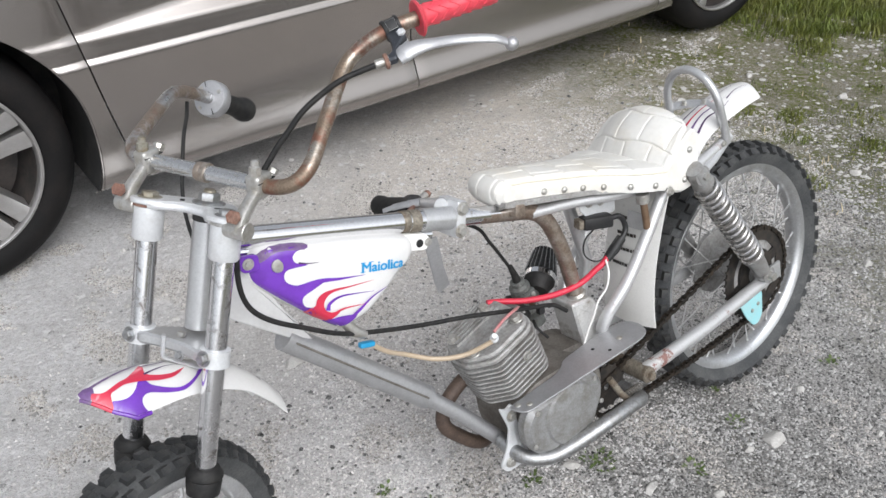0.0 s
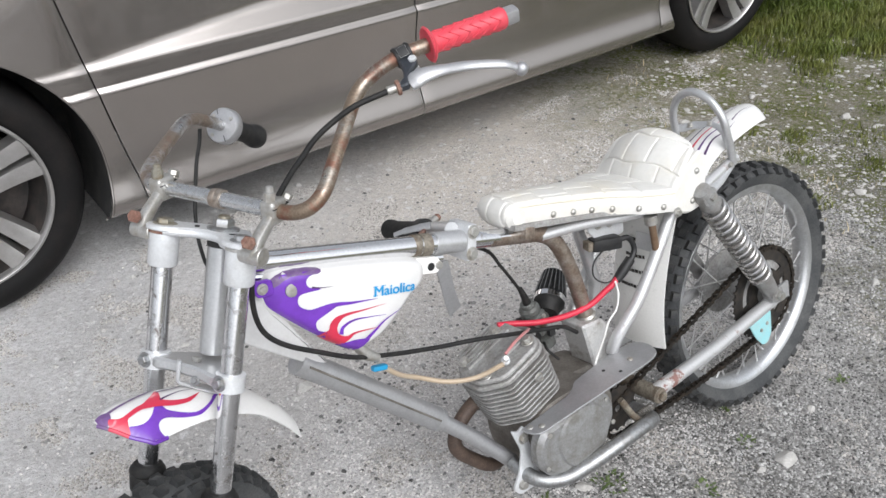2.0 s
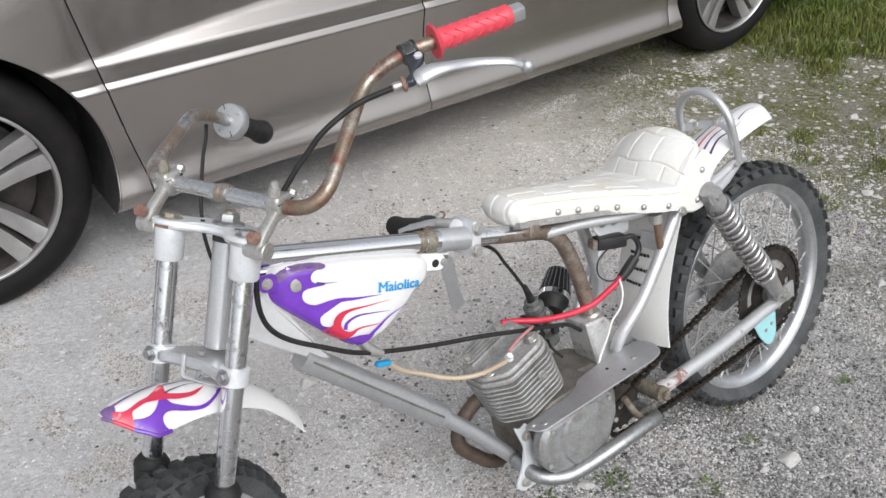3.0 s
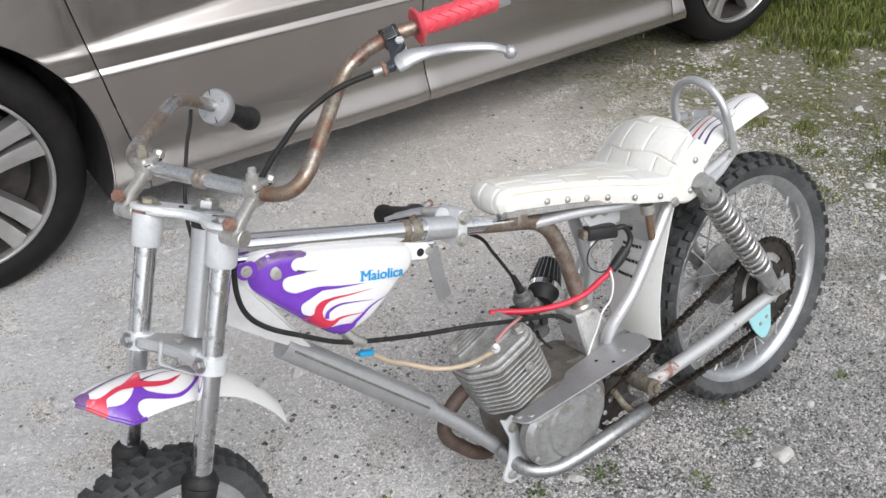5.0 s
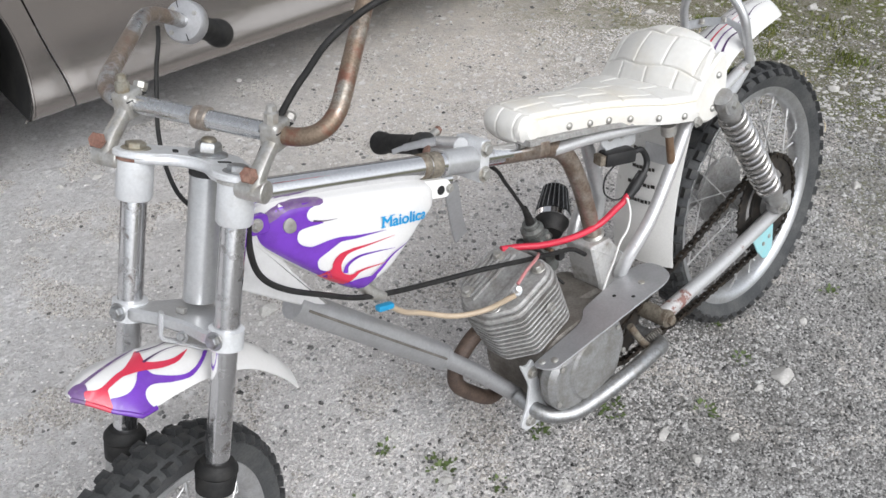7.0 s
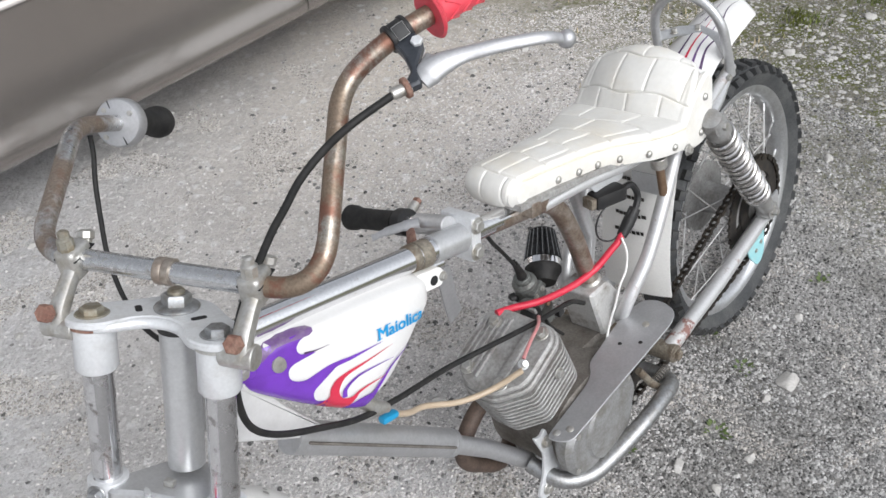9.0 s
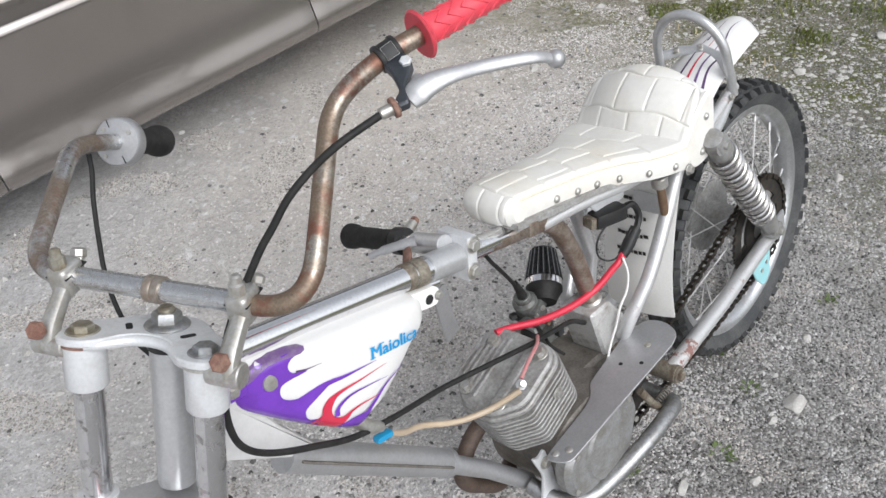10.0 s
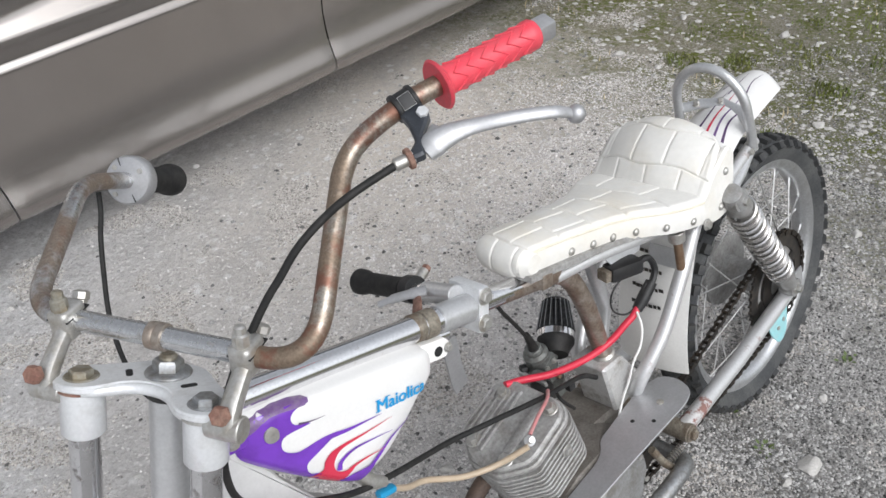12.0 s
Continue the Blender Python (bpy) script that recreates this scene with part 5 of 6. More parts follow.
def cushion(name, path, widths, depths, cell, label, u0=0.0, crown=0.005, smooth_from=0.06, puff=0.0):
    c = curve([(x, 0, z) for x, z in path], 48)
    d = [0.0]
    for a, b in zip(c, c[1:]):
        d.append(d[-1] + (b - a).length)
    rows = []
    skirt = SKIRT[name] = []
    for i, p in enumerate(c):
        t = (c[min(i + 1, len(c) - 1)] - c[max(i - 1, 0)]).normalized()
        nrm = V(-t.z, 0, t.x)
        u, f = d[i] + u0, d[i] / d[-1]
        w = float(np.interp(f, *zip(*widths)))
        deep = float(np.interp(f, *zip(*depths)))
        skirt.append((p, nrm, w, deep))
        row = []
        for v in np.linspace(-1, 1, 201):
            a = abs(v)
            if a < 0.7:
                y, h = w * 0.9 * a / 0.7, 0.0
            elif a < 0.82:
                q = (a - 0.7) / 0.12 * math.pi / 2
                y, h = w * (0.9 + 0.1 * math.sin(q)), -0.008 * (1 - math.cos(q))
            else:
                q = (a - 0.82) / 0.18
                y, h = w + 0.002 * math.sin(q * math.pi), -0.008 - (deep - 0.008) * q
            y = math.copysign(y, v)
            top = (crown + puff * math.sin(math.pi * f)) * (1 - min(1, a / 0.7) ** 2)
            groove = 0.0
            col = (y + 0.004) / cell[1] if name == "seat_back" else 0.42 + 1.2 * y / w
            gu = u / cell[0] + 0.06 * math.sin(y * 60 + u * 20)
            col += 0.45 if int(math.floor(gu)) % 2 else 0.0
            du = min(gu % 1, 1 - gu % 1) * cell[0]
            dv = min(col % 1, 1 - col % 1) * (cell[1] if name == "seat_back" else w / 1.2)
            wob = 1 + 0.3 * noise.noise((u * 40, y * 40, 1.0))
            if a < 0.8 and f > smooth_from:
                groove = -wob * max(0.0026 * math.exp(-(du / 0.0014) ** 2), 0.0019 * math.exp(-(dv / 0.0013) ** 2)) - 0.0003 * math.exp(-(min(du, dv) / 0.006) ** 2)
            seam = -0.002 * math.exp(-((a - 0.8) / 0.012) ** 2)
            soft = 0.0015 * noise.noise((u * 25, y * 25, 5.0))
            row.append(p + nrm * (h + top + groove + seam + soft) + V(0, y + seat_off(p.x), 0))
        rows.append(row)
    bm = sheet(rows)
    for row in (rows[0], rows[-1]):
        mid = sum(row, Vector()) / len(row)
        hub = bm.verts.new(mid)
        loop = [bm.verts.new(p) for p in row]
        for a, b in zip(loop, loop[1:]):
            bm.faces.new((a, b, hub))
    bmesh.ops.remove_doubles(bm, verts=bm.verts[:], dist=1e-6)
    bmesh.ops.recalc_face_normals(bm, faces=bm.faces[:])
    return part(name, bm, LEATHER, bike if name == "seat" else seat, label, sharp=75)


def seat_w(x):
    return float(np.interp(x, (0.40, 0.42, 0.5, 0.58, 0.615, 0.65, 0.69, 0.72), (0.034, 0.038, 0.043, 0.049, 0.058, 0.075, 0.09, 0.094)))


SP = [(0.488, 0.574), (0.446, 0.582), (0.43, 0.588), (0.42, 0.6), (0.42, 0.616), (0.434, 0.627), (0.465, 0.624), (0.52, 0.612), (0.6, 0.594), (0.66, 0.58), (0.722, 0.567)]
seat = cushion("seat", SP, [(0, 0.034), (0.119, 0.034), (0.172, 0.034), (0.234, 0.037), (0.295, 0.039), (0.472, 0.042), (0.648, 0.049), (0.753, 0.061), (0.85, 0.082), (0.93, 0.092), (1.0, 0.095)],
               [(0, 0.003), (0.119, 0.003), (0.163, 0.006), (0.207, 0.016), (0.269, 0.028), (0.339, 0.036), (1.0, 0.04)], (0.058, 0.044), "cream quilted leatherette seat with studs and upturned back")
cushion("seat_back", [(0.708, 0.553), (0.732, 0.577), (0.758, 0.6), (0.781, 0.616), (0.795, 0.622), (0.806, 0.62), (0.813, 0.611)],
        [(0, 0.093), (0.35, 0.092), (0.55, 0.089), (0.7, 0.084), (0.82, 0.074), (0.9, 0.06), (1, 0.038)], [(0, 0.046), (0.3, 0.05), (0.5, 0.05), (0.8, 0.035), (1, 0.012)], (0.055, 0.05), "", 0.01, 0.006, 0.0, 0.017)
rows = []
for x in np.linspace(0.425, 0.77, 14):
    rows.append([(x, v * (seat_w(x) - 0.006), 0.588 - 0.205 * (x - 0.425)) for v in np.linspace(-1, 1, 7)])
part("seat_base", sheet(rows, 0.008), CAST, seat)
for s in (-1, 1):
    for name, x in (("seat", 0.512), ("seat", 0.549), ("seat", 0.584), ("seat", 0.619), ("seat", 0.657), ("seat", 0.699)):
        p, nrm, w, deep = min(SKIRT[name][len(SKIRT[name]) // 2:], key=lambda q: abs(q[0].x - x))
        at = p - nrm * (0.74 * deep) + V(0, s * (w + 0.0015) + seat_off(p.x), 0)
        part("seat_stud", lathe([(0.0055, -0.001), (0.0055, 0.0006), (0.0047, 0.0024), (0.0026, 0.0036), (0.0005, 0.004)], axis_m(at, at + V(0, s, 0)), 12), ZINC, seat)
    side_poly = round_poly([(0.708, 0.562), (0.725, 0.562), (0.745, 0.585), (0.79, 0.612), (0.806, 0.6), (0.803, 0.555), (0.79, 0.512), (0.755, 0.508), (0.712, 0.524)], 0.012)
    part("side_panel", plate(side_poly, 0.012, Matrix.Translation((0, s * 0.0885 + 0.006, 0)) @ pose(0, 0, 0, 90, 0, 0), 0.004), LEATHER, seat)
    for x, z in ((0.762, 0.53), (0.778, 0.578)):
        at = V(x, s * 0.095 + 0.006, z)
        part("seat_stud", lathe([(0.0055, -0.001), (0.0055, 0.0006), (0.0047, 0.0024), (0.0026, 0.0036), (0.0005, 0.004)], axis_m(at, at + V(0, s, 0)), 12), ZINC, seat)
    # raised seam above the studs
    seam_line = [p - nrm * 0.009 + V(0, s * (w + 0.0004) + seat_off(p.x), 0) for p, nrm, w, deep in SKIRT["seat"][len(SKIRT["seat"]) * 9 // 20:]]
    part("piping", sweep(seam_line, 0.0016, 6), PIPING, seat)
part("nose_end", rod((0.4405, -0.0275, 0.605), (0.4405, 0.0515, 0.605), 0.0205, 28, 0.008), LEATHER, seat)
part("seat_filling", sweep([(0.43, 0.012, 0.605), (0.438, 0.012, 0.604), (0.465, 0.01, 0.599), (0.52, 0.008, 0.588)], [0.02, 0.028, 0.032, 0.034], 16, flat=0.42), LEATHER, seat)
part("seat_screw", bolt((0.722, -0.09, 0.523), (0, -1, 0), 0.006, 0.005), ZINC, seat)
part("seat_stay", box(0.02, 0.03, 0.02, pose(0.452, -0.02, 0.576, 0, 12, 0), 0.003), BROWNTUBE, seat)

# engine: the cylinder leans forward
EA = V(-0.325, 0, 0.946)
EC = V(0.367, -0.004, 0.392)
EM = Matrix.Translation(EC) @ Matrix(((0.946, 0, -0.325, 0), (0, 1, 0, 0), (0.325, 0, 0.946, 0), (0, 0, 0, 1)))
engine = part("engine", lathe([(0.04, -0.16), (0.04, -0.01)], EM, 32), CAST, bike, "dusty air-cooled single cylinder engine")
OCT = [(-0.062, -0.022), (-0.03, -0.058), (0.042, -0.058), (0.058, -0.04), (0.058, 0.04), (0.042, 0.058), (-0.03, 0.058), (-0.062, 0.022)]
for k in range(9):
    sc = 1.1 - 0.009 * k
    part("cylinder_fin", plate([(x * sc, y * sc) for x, y in round_poly(OCT, 0.008)], 0.003, EM @ pose(0, 0, -0.024 - 0.0096 * k), 0.0007), CAST, engine)
head = part("cylinder_head", plate([(x * 1.08, y * 1.08) for x, y in round_poly(OCT, 0.012)], 0.009, EM @ pose(0, 0, -0.013), 0.002), CAST, engine)
part("head_cover", plate([(x * 1.03, y * 1.03) for x, y in round_poly(OCT, 0.014)], 0.009, EM @ pose(0, 0, -0.003), 0.003), CAST, engine)
for k in range(6):
    y = 0.012 + 0.0085 * k
    L = 0.096 - 0.006 * k
    part("head_fin", box(L, 0.0028, 0.008, EM @ pose(0.0, y, 0.002), 0.0012), CAST, engine)
part("head_ridge", box(0.085, 0.012, 0.008, EM @ pose(0.002, -0.024, 0.002), 0.003), CAST, engine)
for x, y in ((0.034, 0.034), (-0.044, -0.028), (-0.04, 0.03), (0.042, -0.04)):
    part("head_bolt", bolt(EM @ V(x, y, 0.003), EA, 0.0075, 0.007), ZINC, engine)
part("barrel_bolt", bolt(EM @ V(0.018, -0.063, -0.046), (0, -1, 0), 0.006, 0.005), ZINC, engine)
part("spark_plug", lathe([(0.005, 0), (0.007, 0.003), (0.007, 0.009), (0.0045, 0.011), (0.004, 0.022)], axis_m((0.353, -0.05, 0.399), (0.346, -0.064, 0.414)), 12), WHITESILVER, engine)
case_poly = round_poly([(0.365, 0.25), (0.37, 0.285), (0.41, 0.30), (0.50, 0.30), (0.545, 0.27), (0.545, 0.215), (0.5, 0.17), (0.42, 0.158), (0.38, 0.17), (0.365, 0.21)], 0.03)
part("crankcase", plate(case_poly, 0.13, Matrix.Translation((0, -0.01, 0)) @ pose(0, 0, 0, 90, 0, 0), 0.006), OILY, engine)
cov = round_poly([(0.35, 0.258), (0.365, 0.281), (0.45, 0.29), (0.51, 0.284), (0.524, 0.245), (0.497, 0.197), (0.43, 0.174), (0.372, 0.19), (0.35, 0.22)], 0.03)
part("engine_cover", plate(cov, 0.03, Matrix.Translation((0, -0.088, 0)) @ pose(0, 0, 0, 90, 0, 0), 0.008), CASTLIGHT, engine, "scuffed round engine side cover")
part("cover_boss", lathe([(0.055, 0), (0.052, 0.004), (0.04, 0.006), (0.001, 0.007)], axis_m((0.445, -0.103, 0.236), (0.445, -1, 0.236)), 36), CASTLIGHT, engine)
for x, z in ((0.375, 0.272), (0.5, 0.275), (0.41, 0.184), (0.51, 0.226), (0.362, 0.215)):
    part("cover_screw", lathe([(0.0045, 0), (0.0042, 0.002), (0.001, 0.003)], axis_m((x, -0.103, z), (x, -1, z)), 10), ZINC, engine)
part("engine_sprocket", gear(Matrix.Translation((0.572, SPY, 0.2)) @ pose(0, 0, 0, 90, 0, 0), 0.044, 16, 0.008), SPROCK, engine)
part("gearbox", plate(round_poly([(0.43, 0.30), (0.56, 0.29), (0.60, 0.25), (0.6, 0.19), (0.55, 0.165), (0.45, 0.17)], 0.03), 0.09, Matrix.Translation((0, 0.015, 0)) @ pose(0, 0, 0, 90, 0, 0), 0.006), OILY, engine)
part("exhaust_stub", sweep(curve([(0.365, 0.02, 0.318), (0.325, 0.03, 0.298), (0.292, 0.03, 0.274), (0.281, 0.03, 0.242), (0.308, 0.035, 0.202), (0.36, 0.042, 0.158), (0.45, 0.085, 0.15)], 6), 0.0122, 16), EXHAUST, bike, "rusty exhaust pipe under the cylinder")
part("engine_mount", plate(round_poly([(0.332, 0.286), (0.345, 0.276), (0.358, 0.284), (0.366, 0.236), (0.388, 0.2), (0.404, 0.176), (0.392, 0.163), (0.33, 0.163), (0.318, 0.178), (0.336, 0.205), (0.346, 0.24)], 0.008), 0.005, Matrix.Translation((0, -0.06, 0)) @ pose(0, 0, 0, 90, 0, 0)), WHITESILVER, bike, "silver front engine mounting plate")
for x, z in ((0.353, 0.262), (0.338, 0.18)):
    part("mount_bolt", bolt((x, -0.063, z), (0, -1, 0), 0.007, 0.005), ZINC, bike)
part("mount_hole", lathe([(0.0065, 0), (0.006, 0.0004)], axis_m((0.362, -0.063, 0.186), (0.362, -1, 0.186)), 14), GAPSHADE, bike)
part("engine_guard_loop", sweep(rounded([(0.345, -0.03, 0.205), (0.352, -0.078, 0.186), (0.39, -0.102, 0.177), (0.444, -0.113, 0.184), (0.51, -0.124, 0.198), (0.566, -0.121, 0.198), (0.598, -0.112, 0.187), (0.604, -0.08, 0.184), (0.604, 0.05, 0.18)], 0.04), 0.0125, 16), STEELNUT, bike, "bent silver tube under the engine")
part("cradle_tube", sweep(rounded([(0.385, -0.01, 0.17), (0.41, 0.06, 0.15), (0.6, 0.085, 0.17), (0.63, 0.085, 0.215)], 0.04), 0.0125, 14), SILVER, bike)
part("footrest_spring", sweep([V(0.565 + 0.045 * i / 60, -0.095 + 0.006 * math.cos(i * 0.9), 0.2 + 0.006 * math.sin(i * 0.9)) for i in range(61)], 0.0013, 6), OILY, bike)
part("side_arm", sweep([(0.545, -0.09, 0.245), (0.56, -0.1, 0.21), (0.585, -0.105, 0.178)], 0.006, 10), GRIMED, bike)

# flat aluminium heel plate along the engine
plate3 = [V(0.336, -0.08, 0), V(0.348, -0.114, 0), V(0.45, -0.116, 0), V(0.598, -0.12, 0), V(0.622, -0.113, 0), V(0.634, -0.085, 0), V(0.626, -0.058, 0), V(0.585, -0.047, 0), V(0.478, -0.056, 0), V(0.462, -0.07, 0), V(0.442, -0.076, 0)]
PM = pose(0, 0, 0.2715, 0, -3.5, 0)
part("heel_plate", plate(round_poly([(p.x, p.y) for p in plate3], 0.014), 0.003, PM @ pose(0, 0, 0.0), 0.0006), ALU, bike, "flat grey aluminium plate over the engine side")
for x, y in ((0.352, -0.088), (0.366, -0.1), (0.58, -0.088)):
    part("plate_screw", lathe([(0.0055, 0), (0.005, 0.0015), (0.001, 0.003)], PM @ pose(x, y, 0.0015), 10), ZINC, bike)
for x, y in ((0.53, -0.075), (0.545, -0.1)):
    part("plate_hole", lathe([(0.0032, 0), (0.003, 0.0003)], PM @ pose(x, y, 0.0015), 10), GAPSHADE, bike)

# intake
cm = pose(0.50, 0.045, 0.372, 0, -14, 0)
carb = part("carburettor", lathe([(0.012, -0.026), (0.0165, -0.025), (0.0165, 0.022), (0.0185, 0.024), (0.0185, 0.03), (0.014, 0.034)], cm @ pose(0, 0.008, 0), 20), CARBM, bike, "small grimy cast carburettor")
part("float_bowl", lathe([(0.012, 0.0), (0.0185, 0.003), (0.0185, 0.02), (0.02, 0.022), (0.02, 0.025), (0.012, 0.026)], cm @ pose(0.0, 0.0, -0.052), 18), CARBM, carb)
part("carburettor_throat", lathe([(0.012, -0.03), (0.018, -0.03), (0.018, -0.024), (0.0145, -0.02), (0.0145, 0.024), (0.02, 0.028), (0.02, 0.036), (0.014, 0.037)], cm @ pose(0.004, 0.004, 0.0, 0, 90, 22), 20), CARBM, carb)
part("choke_knob", lathe([(0.006, 0), (0.0085, 0.002), (0.0085, 0.01), (0.005, 0.012)], cm @ pose(-0.016, 0.018, 0.008, 0, -80, -30), 12), BLACK, carb)
part("mixing_chamber", box(0.03, 0.034, 0.03, cm @ pose(0.0, 0.004, 0.006, 0, 0, 12), 0.004), CARBM, carb)
part("chamber_screw", bolt(cm @ V(-0.008, -0.0135, 0.014), (-0.1, -1, 0.1), 0.003, 0.003), ZINC, carb)
part("chamber_screw", bolt(cm @ V(0.008, -0.0135, 0.014), (-0.1, -1, 0.1), 0.003, 0.003), ZINC, carb)
part("overflow_pipe", sweep(curve([cm @ V(-0.01, -0.012, -0.03), cm @ V(-0.02, -0.03, -0.034), cm @ V(-0.012, -0.04, -0.06)], 5), 0.0025, 8), BLACKRUB, carb)
part("idle_screw", rod(cm @ V(-0.004, -0.014, 0.0), cm @ V(-0.006, -0.032, 0.003), 0.0035, 10), BRASS, carb)
part("bowl_nut", bolt(cm @ V(0.0, 0.0, -0.052), (0, 0, -1), 0.006, 0.006), BRASS, carb)
part("fuel_inlet", rod(cm @ V(-0.012, -0.006, -0.02), cm @ V(-0.03, -0.014, -0.018), 0.0035, 10), BRASS, carb)
part("carburettor_flange", box(0.006, 0.05, 0.026, cm @ pose(-0.028, 0, 0), 0.003), CAST, carb)
part("intake_rubber", sweep([(0.405, 0.0, 0.335), (0.445, 0.016, 0.345), (0.478, 0.036, 0.36)], 0.0165, 16), BLACKRUB, bike)
part("cable_clip", box(0.012, 0.01, 0.012, pose(0.475, -0.02, 0.386), 0.002), BLACK, bike)
part("carburettor_top", rod(cm @ V(0, 0.008, 0.03), (0.489, 0.053, 0.413), 0.0125), CARBM, bike)
part("cable_boot", sweep([(0.491, 0.052, 0.408), (0.483, 0.048, 0.428), (0.475, 0.046, 0.448)], [0.008, 0.0062, 0.0045], 12), BLACKRUB, bike)
fa, fb = V(0.545, 0.058, 0.394), V(0.59, 0.088, 0.424)
fm = axis_m(fa, fb)
filt = part("air_filter", lathe([(0.025, -0.007), (0.028, -0.0055), (0.028, 0.004), (0.025, 0.0055)], fm, 36), BRIGHTCHROME, bike, "black cone air filter with chrome band")
part("filter_flange", lathe([(0.018, -0.03), (0.021, -0.022), (0.0245, -0.016), (0.0272, -0.012), (0.0272, -0.006), (0.0245, -0.005)], fm, 32), BLACKRUB, filt)
bm = bmesh.new()
n = 40
rings = []
for h, r in ((0.005, 0.0255), (0.052, 0.0175)):
    rings.append([bm.verts.new(fm @ V((r + (0.003 if j % 2 else -0.003)) * math.cos(2 * math.pi * j / n), (r + (0.003 if j % 2 else -0.003)) * math.sin(2 * math.pi * j / n), h)) for j in range(n)])
for j in range(n):
    bm.faces.new((rings[0][j], rings[0][(j + 1) % n], rings[1][(j + 1) % n], rings[1][j]))
bm.faces.new(rings[1])
part("filter_pleats", bm, PLEAT, filt, "pleated black filter gauze with pale ridges", sharp=15)
for j in range(20):
    a = 2 * math.pi * (2 * j + 1) / n
    p, q = fm @ V(0.0288 * math.cos(a), 0.0288 * math.sin(a), 0.006), fm @ V(0.0208 * math.cos(a), 0.0208 * math.sin(a), 0.0515)
    part("pleat_ridge", sweep([p, q], 0.0006, 5), STEELNUT, filt)
part("filter_cap", lathe([(0.0195, 0.051), (0.0205, 0.053), (0.017, 0.056), (0.007, 0.057)], fm, 24), BLACK, filt)

# silver box at the seat tube's foot
bx = [(0.536, 0.37), (0.582, 0.366), (0.617, 0.312), (0.603, 0.285), (0.552, 0.28)]
airbox = part("silver_frame_box", plate(round_poly(bx, 0.006), 0.06, Matrix.Translation((0, 0.0, 0)) @ pose(0, 0, 0, 90, 0, 0), 0.004), GRIMEBOX, bike, "grimy silver welded frame box behind the engine")
part("box_weld", lathe([(0.0145, 0), (0.0175, 0.003), (0.0145, 0.007)], axis_m((0.5685, -0.006, 0.369), (0.547, -0.006, 0.472)), 16), ZINC, airbox)

# white inner mudguard with print
rows = []
for f in np.linspace(0, 1, 12):
    z = 0.525 - 0.262 * f
    x = 0.75 - 0.068 * math.sin(f * 1.7)
    rows.append([(x + 0.012 * (v * v), v * 0.061, z) for v in np.linspace(-1, 1, 9)])
guard = part("inner_mudguard", sheet(rows, 0.003), OLDWHITE, bike, "white plastic inner mudguard with dark printed lines")
for k, (w, f) in enumerate(((0.05, 0.27), (0.038, 0.37), (0.05, 0.47), (0.045, 0.57))):
    z = 0.525 - 0.262 * f
    x = 0.75 - 0.068 * math.sin(f * 1.7) - 0.004
    bm = bmesh.new()
    cx = -w / 2
    rng = random.Random(k)
    while cx < w / 2:
        L = rng.uniform(0.004, 0.008)
        mid = cx + L / 2
        box(0.0006, L, 0.006, pose(x + 0.0005 + 0.012 * (mid / 0.058) ** 2, mid, z + rng.uniform(-0.0005, 0.0005), 0, 0, 0), 0.0, bm)
        cx += L + 0.0016
    part("print_bar", bm, SPROCK, guard)
part("mudguard_patch", box(0.001, 0.05, 0.03, pose(0.716, -0.02, 0.455, 0, 14, 0), 0.0), SILVER, guard)

# ignition coil, wires
coil = part("ignition_coil", box(0.056, 0.026, 0.022, pose(0.617, -0.02, 0.492, 0, 9, -14), 0.005), BLACK, bike, "black ignition coil on a bracket")
part("coil_core", box(0.014, 0.02, 0.016, pose(0.589, -0.012, 0.496, 0, 9, -14), 0.002), GRIMED, coil)
part("coil_bracket", plate(round_poly([(0.59, 0.545), (0.675, 0.532), (0.67, 0.49), (0.61, 0.495), (0.59, 0.52)], 0.006), 0.003, Matrix.Translation((0, -0.012, 0)) @ pose(0, 0, 0, 90, 0, 0)), WHITESILVER, bike)
for x, z in ((0.612, 0.525), (0.638, 0.52)):
    part("bracket_bolt", bolt((x, -0.0135, z), (0, -1, 0), 0.0055, 0.003), ZINC, bike)
part("coil_lead", sweep(curve([(0.638, -0.026, 0.489), (0.66, -0.032, 0.488), (0.668, -0.036, 0.465), (0.652, -0.038, 0.445)], 6), 0.005, 8), BLACK, bike)
part("plug_connector", sweep([(0.655, -0.038, 0.452), (0.636, -0.036, 0.436), (0.62, -0.034, 0.424)], [0.0085, 0.0095, 0.0075], 12), BLACK, bike)
red = curve([(0.624, -0.035, 0.43), (0.61, -0.034, 0.42), (0.597, -0.03, 0.413), (0.567, -0.02, 0.396), (0.523, -0.008, 0.391), (0.473, 0.008, 0.396), (0.433, 0.028, 0.405), (0.41, 0.036, 0.41)], 8)
part("ignition_lead", sweep(red, [0.0052] * len(red), 12), REDCABLE, bike, "bright red ignition lead")
part("thin_wire", sweep(curve([(0.63, -0.03, 0.495), (0.59, -0.02, 0.47), (0.585, -0.02, 0.44), (0.61, -0.03, 0.425), (0.645, -0.036, 0.455)], 8), 0.0014, 6), BLACK, bike)
part("pale_wire", sweep(curve([(0.612, -0.04, 0.428), (0.606, -0.05, 0.408), (0.594, -0.053, 0.385), (0.572, -0.055, 0.372), (0.558, -0.053, 0.345), (0.545, -0.05, 0.322), (0.531, -0.05, 0.299)], 8), 0.0018, 6), OLDWHITE, bike)
part("spring_bolt", rod((0.684, -0.066, 0.522), (0.69, -0.066, 0.45), 0.0065, 12), BRASS, bike)
part("spring_bolt_cap", rod((0.683, -0.066, 0.528), (0.684, -0.066, 0.512), 0.012, 12), ZINC, bike)

